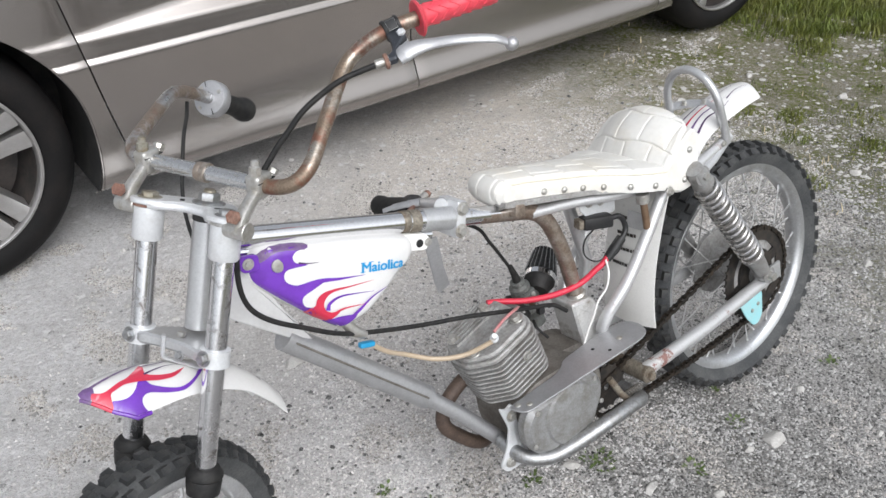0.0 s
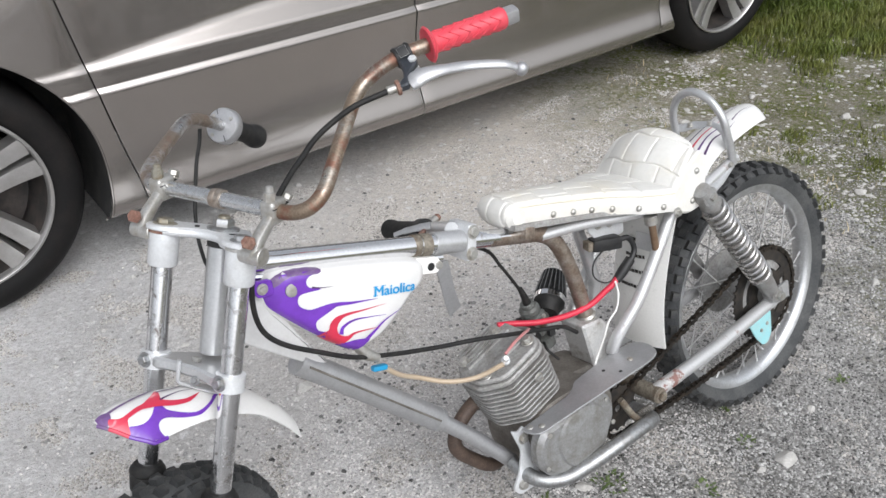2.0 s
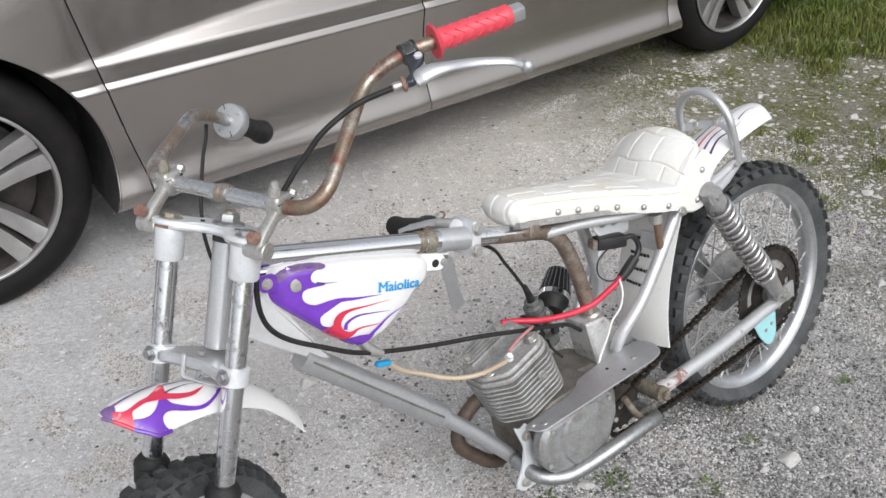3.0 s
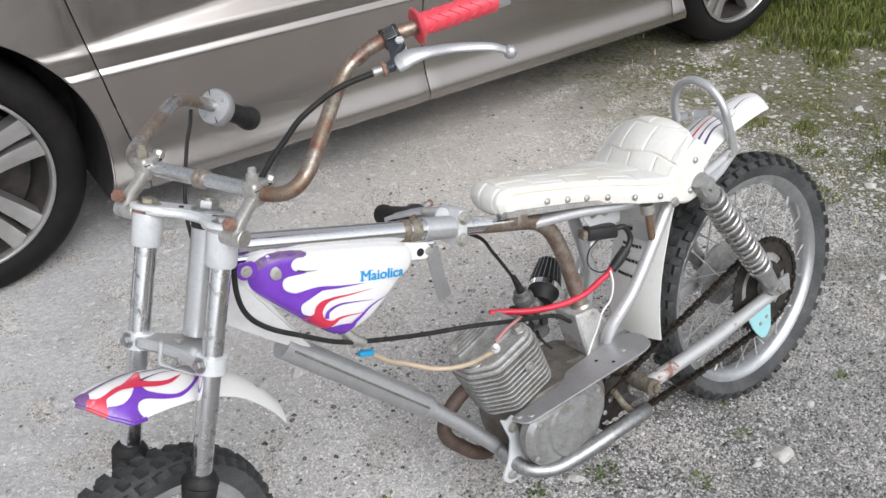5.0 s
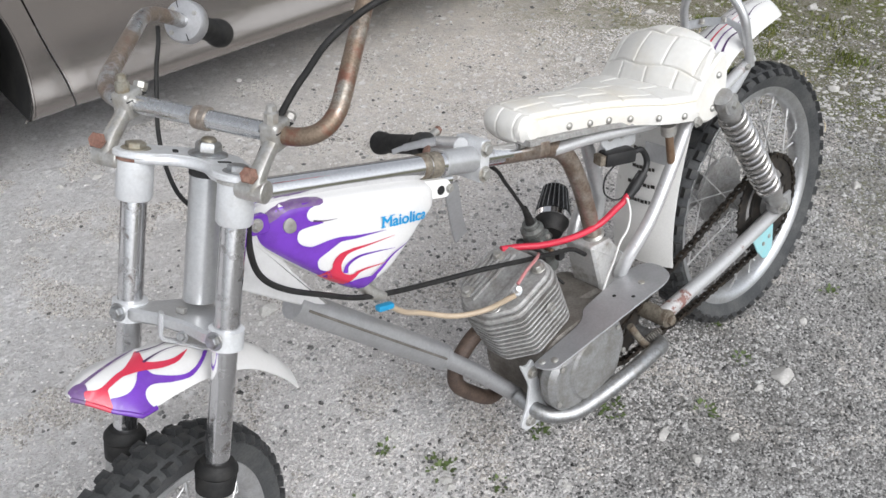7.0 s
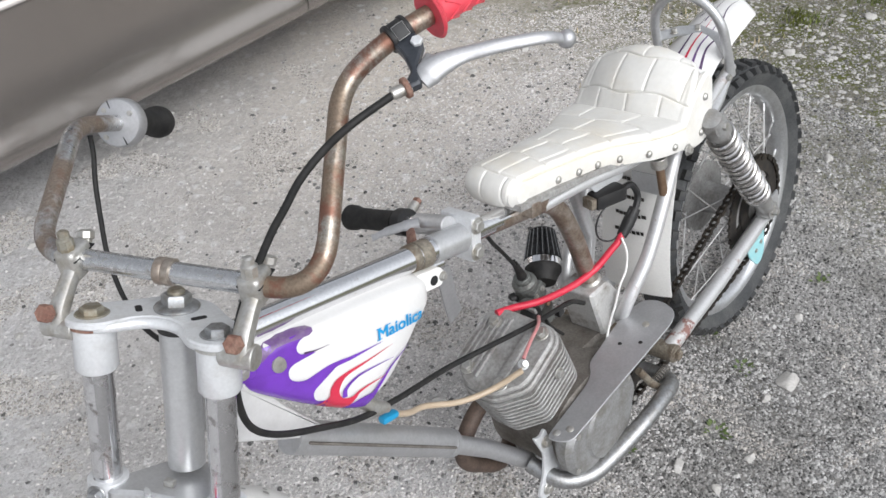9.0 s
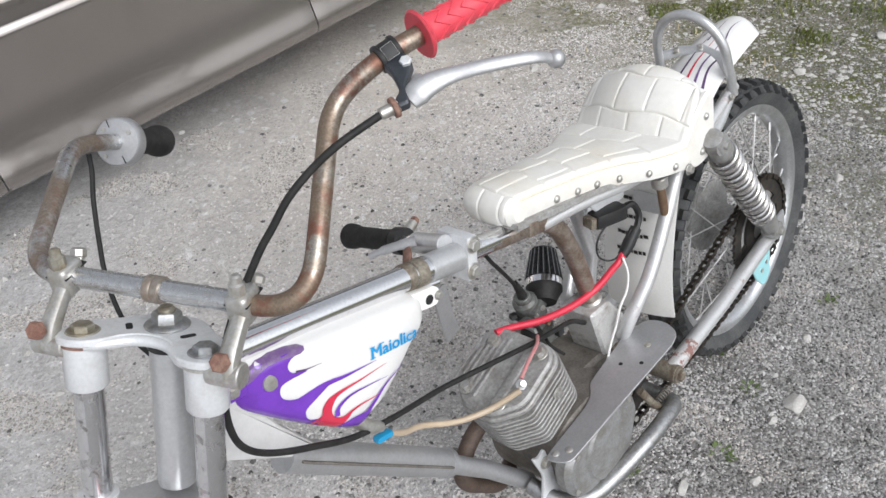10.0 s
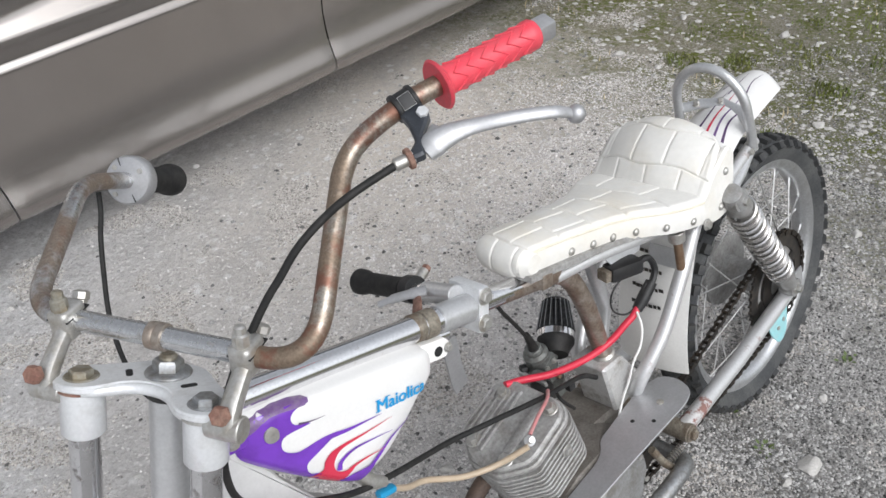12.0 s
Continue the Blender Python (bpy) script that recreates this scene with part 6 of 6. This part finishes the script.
# fuel tap and hose
part("fuel_tap", sweep([(0.125, -0.03, 0.528), (0.135, -0.032, 0.51), (0.15, -0.034, 0.498)], [0.008, 0.009, 0.006], 10), ZINC, tank)
part("tap_lever", box(0.024, 0.011, 0.008, pose(0.15, -0.03, 0.481, 0, 15, 0), 0.003), BLUEPL, tank, "blue plastic fuel tap lever")
part("fuel_hose", sweep(curve([(0.16, -0.026, 0.474), (0.188, -0.014, 0.444), (0.222, -0.002, 0.418), (0.265, -0.016, 0.394), (0.307, -0.034, 0.388), (0.342, -0.06, 0.404)], 8), 0.004, 10), FUEL, bike, "yellowed translucent fuel hose")
part("hose_red_end", sweep(curve([(0.35, -0.058, 0.417), (0.375, -0.052, 0.424), (0.405, -0.042, 0.424), (0.428, -0.024, 0.414)], 6), 0.0026, 8), PINKHOSE, bike)

# tank lugs and bracket
part("front_lug", plate(round_poly([(0.004, 0.675), (0.032, 0.67), (0.03, 0.648), (0.006, 0.652)], 0.006), 0.008, Matrix.Translation((0, -0.024, 0)) @ pose(0, 0, 0, 90, 0, 0)), PURPLE, tank)
part("lug_bolt", bolt((0.016, -0.028, 0.662), (0, -1, 0), 0.0055, 0.004), ZINC, tank)
part("filler_spot", lathe([(0.0095, 0), (0.009, 0.0015), (0.006, 0.002)], axis_m((0.052, tank_y(0.052, 0.647) + 0.0005, 0.647), (0.052, -1, 0.68)), 20), ZINC, tank)
part("rear_lug", plate(round_poly([(0.248, 0.612), (0.284, 0.6), (0.29, 0.588), (0.28, 0.576), (0.25, 0.585)], 0.005), 0.01, Matrix.Translation((0, -0.02, 0)) @ pose(0, 0, 0, 90, 0, 0)), OLDWHITE, tank)
part("lug_hole", lathe([(0.0062, 0), (0.006, 0.0004)], axis_m((0.27, -0.0255, 0.59), (0.27, -1, 0.59)), 14), GAPSHADE, tank)
part("rear_lug_bolt", bolt((0.284, -0.0255, 0.587), (0, -1, 0), 0.0042, 0.003), ZINC, tank)
rows = [[V(0.284, -0.01, 0.588), V(0.308, -0.01, 0.582)], [V(0.287, -0.009, 0.572), V(0.31, -0.009, 0.568)], [V(0.296, 0.002, 0.535), V(0.318, 0.002, 0.528)], [V(0.304, 0.012, 0.498), V(0.33, 0.013, 0.49)], [V(0.31, 0.016, 0.48), V(0.328, 0.016, 0.486)]]
part("tank_bracket", sheet(rows, 0.003), ALU, bike, "bent aluminium tank bracket")

# clamp block and decompression hand lever on the top tube
blk = part("frame_clamp", box(0.017, 0.05, 0.056, pose(0.346, -0.004, 0.599, 0, 14, 0), 0.003), WHITESILVER, bike, "bolted silver frame clamp")
for x, z in ((0.351, 0.615), (0.342, 0.583)):
    part("clamp_screw", bolt((x, -0.0285, z), (0, -1, 0), 0.0075, 0.005), ZINC, blk)
part("sleeve", rod((0.289, -0.0105, 0.6158), (0.338, -0.012, 0.602), 0.0172, 20), SILVER, bike)
part("rust_ring", lathe([(0.0148, 0), (0.0162, 0.002), (0.0162, 0.012), (0.0148, 0.014)], axis_m((0.252, -0.0095, 0.6265), (0.335, -0.012, 0.603)), 20), GRIMED, bike)
hl = part("hand_lever_bar", rod((0.33, 0.005, 0.619), (0.3305, 0.185, 0.581), 0.0102, 16), CHROME, bike)
part("small_grip", lathe([(0.011, 0), (0.0145, 0.002), (0.0138, 0.02), (0.0142, 0.083), (0.0165, 0.088), (0.0172, 0.1), (0.013, 0.106)], axis_m((0.328, 0.085, 0.603), (0.331, 0.2, 0.578)), 24), BLACKRUB, bike, "black rubber hand grip beside the frame")
part("small_perch", rod((0.329, 0.066, 0.607), (0.329, 0.083, 0.6035), 0.0175, 20), BLACK, bike)
part("small_lever", sweep(curve([(0.316, 0.03, 0.626), (0.302, 0.046, 0.624), (0.286, 0.064, 0.62), (0.276, 0.074, 0.616)], 6), [0.007] * 6 + [0.006] * 6 + [0.0045] * 7, 10, flat=0.45), ALU, bike)
part("lever_clamp", lathe([(0.0148, -0.008), (0.0168, -0.0075), (0.0168, 0.0075), (0.0148, 0.008)], axis_m((0.274, -0.0103, 0.62), (0.335, -0.012, 0.603)), 20), GRIMED, bike, "grimy brown clamp band on the top tube")
part("lever_clamp_arm", sweep([(0.276, 0.004, 0.626), (0.296, 0.026, 0.622), (0.316, 0.05, 0.614)], [0.008, 0.007, 0.0055], 10, flat=0.55), RUST, bike)
part("lever_sleeve", rod((0.331, -0.004, 0.6205), (0.3303, 0.05, 0.6095), 0.0128, 20), SILVER, bike)
part("small_clamp_bolt", rod((0.338, 0.078, 0.606), (0.362, 0.084, 0.61), 0.0068, 12), ZINC, bike)
part("small_clamp_nut", bolt((0.362, 0.084, 0.61), (0.95, 0.24, 0.15), 0.006, 0.007, washer=False), RUST, bike)

# mudguards
def guard_rows(line, width, drop, n=9):
    rows = []
    for (x, z), w in zip(line, width):
        rows.append([(x, w * v, z - drop * abs(v) ** 2.2) for v in np.linspace(-1, 1, n)])
    return rows


GUARD = FORK @ pose(0, -0.006, 0, 0, 0, -10.8)
FLINE = [(-0.166, -0.222), (-0.15, -0.214), (-0.12, -0.207), (-0.06, -0.204), (0.0, -0.209), (0.05, -0.224), (0.1, -0.252), (0.13, -0.275)]
FWID = [(-0.166, 0.002), (-0.155, 0.016), (-0.14, 0.034), (-0.12, 0.049), (-0.1, 0.048), (-0.04, 0.042), (0.05, 0.037), (0.13, 0.036)]
fl = curve([(x, 0, z) for x, z in FLINE], 10)
fw = [float(np.interp(p.x, *zip(*FWID))) for p in fl]


def guard_z(x, y):
    w = max(0.003, float(np.interp(x, *zip(*FWID))))
    return float(np.interp(x, [p.x for p in fl], [p.z for p in fl])) - 0.03 * min(1.15, w / 0.045) * min(1.0, abs(y) / w) ** 2.2


rows = [[(p.x, w * v, guard_z(p.x, w * v)) for v in np.linspace(-1, 1, 41)] for p, w in zip(fl, fw)]
bm = sheet(rows, 0.002)
bm.transform(GUARD)
front_guard = part("front_mudguard", bm, WHITE, bike, "white front mudguard with purple and red flames", sharp=60)


def on_guard(lift):
    def place(x, y):
        w = 0.995 * float(np.interp(x, *zip(*FWID)))
        y = max(-w, min(w, y))
        e = 0.0008
        gx, gy = (guard_z(x + e, y) - guard_z(x - e, y)) / (2 * e), (guard_z(x, min(w, y + e)) - guard_z(x, max(-w, y - e))) / (2 * e)
        return GUARD @ (V(x, y, guard_z(x, y)) + V(-gx, -gy, 1).normalized() * (lift + 0.0022))
    return place


decal("purple_flame", smooth_outline([(-0.141, -0.027), (-0.132, -0.0305), (-0.122, -0.0325), (-0.112, -0.028), (-0.105, -0.0215), (-0.099, -0.019), (-0.094, -0.023), (-0.09, -0.028), (-0.074, -0.033), (-0.056, -0.035), (-0.04, -0.032), (-0.026, -0.026), (-0.02, -0.0215), (-0.011, -0.0195), (-0.023, -0.0275),
                                      (-0.037, -0.034), (-0.053, -0.038), (-0.076, -0.0375), (-0.096, -0.0345), (-0.106, -0.036), (-0.11, -0.04), (-0.109, -0.045), (-0.102, -0.052), (-0.113, -0.054), (-0.123, -0.053), (-0.133, -0.045), (-0.141, -0.037)], 3), PURPLE, on_guard(0.0008), front_guard, 0.004)
decal("red_flame", smooth_outline([(-0.155, -0.009), (-0.147, -0.0145), (-0.139, -0.0165), (-0.124, -0.014), (-0.113, -0.012), (-0.097, -0.003), (-0.085, 0.006), (-0.084, 0.0), (-0.088, -0.008), (-0.089, -0.0145), (-0.077, -0.019), (-0.06, -0.0205), (-0.045, -0.0175), (-0.036, -0.0155), (-0.055, -0.024),
                                   (-0.074, -0.0255), (-0.087, -0.024), (-0.1, -0.0215), (-0.108, -0.0205), (-0.12, -0.0195), (-0.132, -0.0205), (-0.139, -0.022), (-0.141, -0.034), (-0.149, -0.028), (-0.156, -0.018)], 3), RED, on_guard(0.0011), front_guard, 0.004)
decal("flame_tip", smooth_outline([(-0.1655, 0.0), (-0.158, 0.002), (-0.151, -0.003), (-0.153, -0.011), (-0.158, -0.012), (-0.164, -0.004)], 3), DARKPURPLE, on_guard(0.0009), front_guard, 0.004)
decal("flame_line", tongue([(-0.156, -0.003), (-0.13, 0.0), (-0.103, 0.007), (-0.081, 0.013)], 0.004, 0.0025), DARKPURPLE, on_guard(0.0009), front_guard, 0.004)
decal("flame_line", tongue([(-0.092, -0.014), (-0.075, -0.0105), (-0.055, -0.008), (-0.022, -0.009)], 0.0026), LINEDARK, on_guard(0.0012), front_guard, 0.004)
decal("flame_line", tongue([(-0.086, 0.003), (-0.067, 0.001), (-0.052, 0.003), (-0.03, 0.009)], 0.0028), LINEDARK, on_guard(0.0012), front_guard, 0.004)
for a, b, mt in ((-0.1655, -0.157, DARKPURPLE), (-0.157, -0.142, RED), (-0.142, -0.102, PURPLE)):
    rim_line = [GUARD @ V(x, -float(np.interp(x, *zip(*FWID))) - 0.0006, guard_z(x, -1.0) - 0.0004) for x in np.linspace(a, b, 10)]
    part("flame_edge", sweep(rim_line, 0.0028, 8), mt, front_guard)
for x, y, w in ((0.062, -0.006, 0.003), (0.088, -0.014, 0.0042), (0.094, -0.008, 0.003), (0.104, 0.004, 0.002)):
    decal("paint_chip", smooth_outline([(x - w, y), (x - w * 0.2, y + w * 0.6), (x + w, y + w * 0.2), (x + w * 0.3, y - w * 0.7)], 3), GREYPAINT, on_guard(0.0008), front_guard, 0.004)
part("mudguard_bracket", forked(sweep(rounded([(-0.048, 0.012, -0.168), (-0.05, 0.01, -0.196), (-0.022, -0.03, -0.206), (-0.005, -0.05, -0.19)], 0.006), 0.0085, 10, flat=0.3)), WHITESILVER, bike)
part("bracket_bolt", forked(bolt((-0.048, -0.016, -0.188), (-0.9, -0.2, 0.3), 0.0045, 0.005)), STEELNUT, bike)
rl = curve([(0.83, 0, 0.535), (0.86, 0, 0.572), (0.90, 0, 0.592), (0.95, 0, 0.603), (1.0, 0, 0.611), (1.035, 0, 0.611), (1.048, 0, 0.606)], 6)
rw = [float(np.interp(p.x, (0.83, 0.9, 1.0, 1.028, 1.04, 1.048), (0.05, 0.047, 0.045, 0.042, 0.036, 0.022))) for p in rl]
rear_guard = part("rear_mudguard", sheet(guard_rows([(p.x, p.z) for p in rl], rw, 0.024, 13), 0.002), WHITE, bike, "white rear mudguard with thin flame lines", sharp=60)
for s in (-1, 1):
    part("guard_bracket", sweep([(0.815, s * 0.07, 0.512), (0.87, s * 0.062, 0.525), (0.925, s * 0.052, 0.548)], 0.008, 8, flat=0.45), SILVER, bike)
    part("bracket_screw", bolt((0.90, s * 0.062, 0.545), (0, s, 0), 0.004, 0.003), ZINC, bike)
loop_line = [V(0.914, -0.058, 0.542), V(0.908, -0.058, 0.575)] + [V(0.899 - 0.012 * math.sin(a), -0.058 * math.cos(a), 0.609 + 0.068 * math.sin(a)) for a in np.linspace(0, math.pi, 25)] + [V(0.902, 0.058, 0.58), V(0.908, 0.057, 0.555)]
part("grab_loop", sweep(loop_line, 0.0072, 14), SILVER, bike, "silver tubular loop behind the seat")
part("loop_strap", sweep([(0.907, -0.056, 0.582), (0.925, -0.034, 0.595), (0.93, 0.0, 0.603), (0.921, 0.03, 0.602), (0.903, 0.057, 0.597)], 0.008, 8, flat=0.25), SILVER, bike)
for x, y, z in ((0.916, 0.036, 0.6), (0.931, 0.003, 0.603)):
    part("strap_bolt", bolt((x, y, z), (0, 0, 1), 0.0045, 0.006), ZINC, bike)


def rear_z(x, y):
    w = float(np.interp(x, (0.83, 0.9, 1.0, 1.028, 1.04, 1.048), (0.05, 0.047, 0.045, 0.042, 0.036, 0.022)))
    return float(np.interp(x, [p.x for p in rl], [p.z for p in rl])) - 0.024 * min(1.0, abs(y) / w) ** 2.2


def on_rear(lift):
    return lambda x, y: V(x, y, rear_z(x, y) + lift + 0.002)


for y0, mt in ((-0.03, LINEDARK), (-0.018, DARKPURPLE), (-0.006, RED), (0.008, LINEDARK)):
    decal("flame_tongue", tongue([(0.868, y0 * 1.1), (0.9, y0 * 0.9), (0.935, y0), (0.965, y0 * 0.85)], 0.0042), mt, on_rear(0.0008), rear_guard)
for y0, a, e in ((-0.02, 0.965, 1.03), (0.004, 0.955, 1.02), (0.02, 0.97, 1.01)):
    decal("flame_tongue", tongue([(a, y0), ((a + e) / 2, y0 * 0.7), (e, y0 * 0.8)], 0.0022), LINEDARK, on_rear(0.0008), rear_guard)

# ---- gravel, stones, weeds and grass ----
def under_car(x, y):
    p = CAR.inverted() @ V(x, y, 0)
    return p.y > 0.12 and -2.0 < p.x < 2.2


def scatter(count, size, seed, where=(-1.7, 2.7, 0.5, 4.8), keep=None):
    rng = random.Random(seed)
    out = []
    while len(out) < count:
        x, y = rng.uniform(where[0], where[1]), rng.uniform(where[2], where[3])
        # thin out with distance from the bike's side of the yard
        if y > 2.3 and rng.random() < 0.45:
            continue
        if under_car(x, y) or (keep and not keep(x, y, rng)):
            continue
        out.append((x, y, rng.uniform(*size) * (1 + 0.6 * rng.random() ** 4)))
    return out


def looseness(x, y):
    # coarser towards the bike's left and tail, dusty and fine by the car
    return 0.03 + 0.97 / (1 + math.exp(-(x * 1.2 - (y - 1.3) * 0.75) * 3.2))


def coarse(x, y, rng):
    if x + 0.45 * y > 2.05 and rng.random() < 0.7:
        return False
    return rng.random() < looseness(x, y) * (0.55 + 0.9 * (noise.noise((x * 2.3, y * 2.3, 7.0)) + 0.5))


fine = scatter(240000, (0.0011, 0.0033), 3, (-0.9, 1.9, 0.65, 2.6), coarse)
mixed = random.Random(17)
near_bike = [looseness(p[0], p[1]) > mixed.uniform(0.58, 0.92) for p in fine]
pebble_mesh("fine_gravel", [p for p, k in zip(fine, near_bike) if k], GRAVELM, "fine crushed grey limestone grains", "gravel", 11)
pebble_mesh("dusty_gravel", [p for p, k in zip(fine, near_bike) if not k], DUSTGRAIN, "pale dusty limestone grains trodden into the yard", "gravel", 15)
pebble_mesh("gravel", scatter(13000, (0.003, 0.006), 4, (-0.9, 2.3, 0.55, 3.2), coarse), GRAVELM, "loose grey limestone gravel", "gravel", 12)
pebble_mesh("loose_stones", scatter(3600, (0.004, 0.0092), 5, keep=lambda x, y, r: r.random() < (0.75 if x + 0.45 * y > 2.0 else 0.05) * min(1.0, (2.7 - x) / 0.7, (4.8 - y) / 0.8)), STONE, "small pale limestone pieces on the gravel", "stone", 13, 0.2, 0.45)


def clumped(x, y, rng):
    # crumbs gather in the scuffed hollows
    return rng.random() < 3.2 * max(0.0, noise.noise((x * 7, y * 7, 3.0)) + 0.5 * noise.noise((x * 19, y * 19, 8.0)) - 0.12)


pebble_mesh("dirt_crumbs", scatter(60000, (0.0011, 0.0036), 6, (-1.5, 1.1, 0.8, 3.4), clumped), CRUMB, "brown crumbs of dirt in clumps on the dust", "gravel", 14)


def stone(x, y, size, seed, flat=0.6, turn=0.0):
    rng = random.Random(seed)
    bm = bmesh.new()
    bmesh.ops.create_icosphere(bm, subdivisions=3, radius=1.0)
    cuts = [(V(rng.uniform(-1, 1), rng.uniform(-1, 1), rng.uniform(-0.2, 1)).normalized(), rng.uniform(0.55, 0.85)) for _ in range(9)]
    for v in bm.verts:
        c = v.co.copy()
        k = 1 + 0.28 * noise.noise(c * 1.3 + V(seed * 3.1, 0, 0)) + 0.10 * noise.noise(c * 3.5 + V(0, seed, 0))
        for n, off in cuts:
            k = min(k, off / c.dot(n)) if c.dot(n) > 0.3 else k
        v.co = c * k
    bm.transform(Matrix.Translation((x, y, ground_height(x, y) + size * flat * 0.35)) @ pose(0, 0, 0, rng.uniform(-8, 8), rng.uniform(-8, 8), turn) @ Matrix.Diagonal((size, size * 0.72, size * flat, 1)))
    return tagged(part("stone", bm, STONE, None, sharp=25), "pale angular limestone lying on the gravel", "stone", "stones on the ground")


for i, (x, y, s, tr) in enumerate(((0.64, 1.19, 0.026, 20), (0.026, 1.31, 0.016, 10), (-0.32, 1.452, 0.022, 25), (0.246, 1.139, 0.017, 5), (0.59, 1.17, 0.012, 40), (0.74, 1.33, 0.013, 80), (0.5, 1.06, 0.014, 20), (0.42, 1.02, 0.013, 70),
                                   (0.38, 1.075, 0.015, 60), (-0.62, 1.62, 0.012, 40), (0.35, 2.35, 0.016, 10), (0.52, 2.42, 0.018, 50), (-0.45, 2.38, 0.014, 0), (0.813, 2.7, 0.03, 30), (0.8, 2.05, 0.018, 20), (1.05, 1.75, 0.02, 65),
                                   (1.2, 2.2, 0.026, 15), (1.35, 2.7, 0.03, 40), (1.1, 2.9, 0.024, 80), (1.5, 2.3, 0.028, 5), (1.7, 2.9, 0.034, 25), (0.9, 2.6, 0.02, 60), (1.45, 3.2, 0.03, 35), (1.8, 3.5, 0.036, 70), (-0.75, 1.95, 0.014, 33), (0.85, 1.2, 0.013, 12), (1.0, 1.45, 0.016, 48))):
    stone(x, y, s * (0.75 if x > 0.75 else 1.0), i + 1, 0.5, tr)


def blades(name, tufts, material, label, category, seed, kind="stuff"):
    """Grass blades, bent and tapered: tufts are (x, y, spread, count, height)."""
    rng = random.Random(seed)
    vs, fs = [], []
    for tx, ty, spread, count, height in tufts:
        for _ in range(count):
            a, r = rng.uniform(0, 6.283), spread * math.sqrt(rng.random())
            x, y = tx + r * math.cos(a), ty + r * math.sin(a)
            if under_car(x, y) and (CAR.inverted() @ V(x, y, 0)).y > 0.3:
                continue
            h = height * rng.uniform(0.45, 1.15)
            w = rng.uniform(0.0011, 0.0019) * (1 + height * 5)
            b, out = rng.uniform(0, 6.283), rng.uniform(0.1, 0.75) * h
            dx, dy = math.cos(b), math.sin(b)
            px, py = -dy * w, dx * w
            z = ground_height(x, y) - 0.004
            n = len(vs)
            for f, ww in ((0, 1.0), (0.4, 0.9), (0.75, 0.6)):
                ox, oy, oz = x + dx * out * f * f, y + dy * out * f * f, z + h * (f - 0.18 * f * f * out / h)
                vs += [(ox - px * ww, oy - py * ww, oz), (ox + px * ww, oy + py * ww, oz)]
            vs.append((x + dx * out, y + dy * out, z + h * (1 - 0.25 * out / h)))
            fs += [(n, n + 1, n + 3, n + 2), (n + 2, n + 3, n + 5, n + 4), (n + 4, n + 5, n + 6)]
    me = bpy.data.meshes.new(name)
    me.from_pydata(vs, [], fs)
    me.shade_smooth()
    me.materials.append(material)
    return tagged(new(name, me), label, category, kind=kind)


rng = random.Random(8)
tufts = []

for _ in range(170):  # thick grass by the car's rear wheel
    p = CAR @ V(rng.uniform(1.5, 2.9), rng.uniform(-0.35, 0.3), 0)
    tufts.append((p.x, p.y, 0.07, 110, rng.uniform(0.03, 0.065)))
for _ in range(1900):  # verge
    x, y = rng.uniform(0.9, 3.4), rng.uniform(2.2, 5.0)
    if rng.random() > min(1.0, (3.4 - x) / 1.0, (5.0 - y) / 0.9):
        continue
    if noise.noise((x * 1.7, y * 1.7, 3.0)) + (x - 1.75) * 0.55 + (y - 3.0) * 0.15 < rng.uniform(-0.35, 0.3):
        continue
    tufts.append((x, y, rng.uniform(0.04, 0.1), rng.randint(40, 90), rng.uniform(0.01, 0.03)))
for x, y in ((1.134, 2.558), (1.16, 2.58), (1.1, 2.42), (1.32, 2.35), (0.98, 2.62), (0.95, 2.3), (1.05, 2.15), (1.45, 2.05), (1.6, 2.4)):
    tufts.append((x, y, 0.05, 200, 0.02))
blades("grass", tufts, GRASSM, "short green grass growing through gravel at the verge", "grass", 21)
dry = []
for _ in range(90):
    x, y = rng.uniform(0.6, 2.6), rng.uniform(1.9, 4.4)
    dry.append((x, y, 0.1, 7, 0.03))
blades("dry_grass", dry, STRAW, "scattered dry straw on the gravel", "dry grass", 22)
weeds = [(0.47, 1.12, 0.02, 22, 0.012), (0.58, 1.24, 0.018, 16, 0.01), (0.293, 1.14, 0.03, 60, 0.022), (0.163, 1.102, 0.018, 26, 0.014), (-0.013, 1.042, 0.026, 40, 0.016), (-0.105, 1.088, 0.016, 18, 0.012), (0.08, 1.0, 0.015, 16, 0.01), (0.83, 1.4, 0.02, 18, 0.015), (-0.16, 0.98, 0.018, 18, 0.014), (0.56, 1.33, 0.014, 12, 0.01)]


def weed(x, y, spread, count, height, seed):
    """A low rosette of small leaves."""
    rng = random.Random(seed)
    bm = bmesh.new()
    for _ in range(count):
        a = rng.uniform(0, 6.283)
        r = spread * rng.random()
        L = rng.uniform(0.006, 0.012)
        m = Matrix.Translation((x + r * math.cos(a), y + r * math.sin(a), ground_height(x, y) + rng.uniform(0, height * 0.7))) @ pose(0, 0, 0, 0, rng.uniform(-50, 10), math.degrees(a))
        pts = [(0, 0, 0), (L * 0.4, -L * 0.32, 0.001), (L, 0, 0), (L * 0.4, L * 0.32, 0.001)]
        v = [bm.verts.new(m @ V(*p)) for p in pts]
        bm.faces.new(v)
    return tagged(part("weed", bm, WEEDM), "small green weed growing in the gravel", "weed", "weeds in the gravel")


for i, w in enumerate(weeds):
    weed(*w, i)
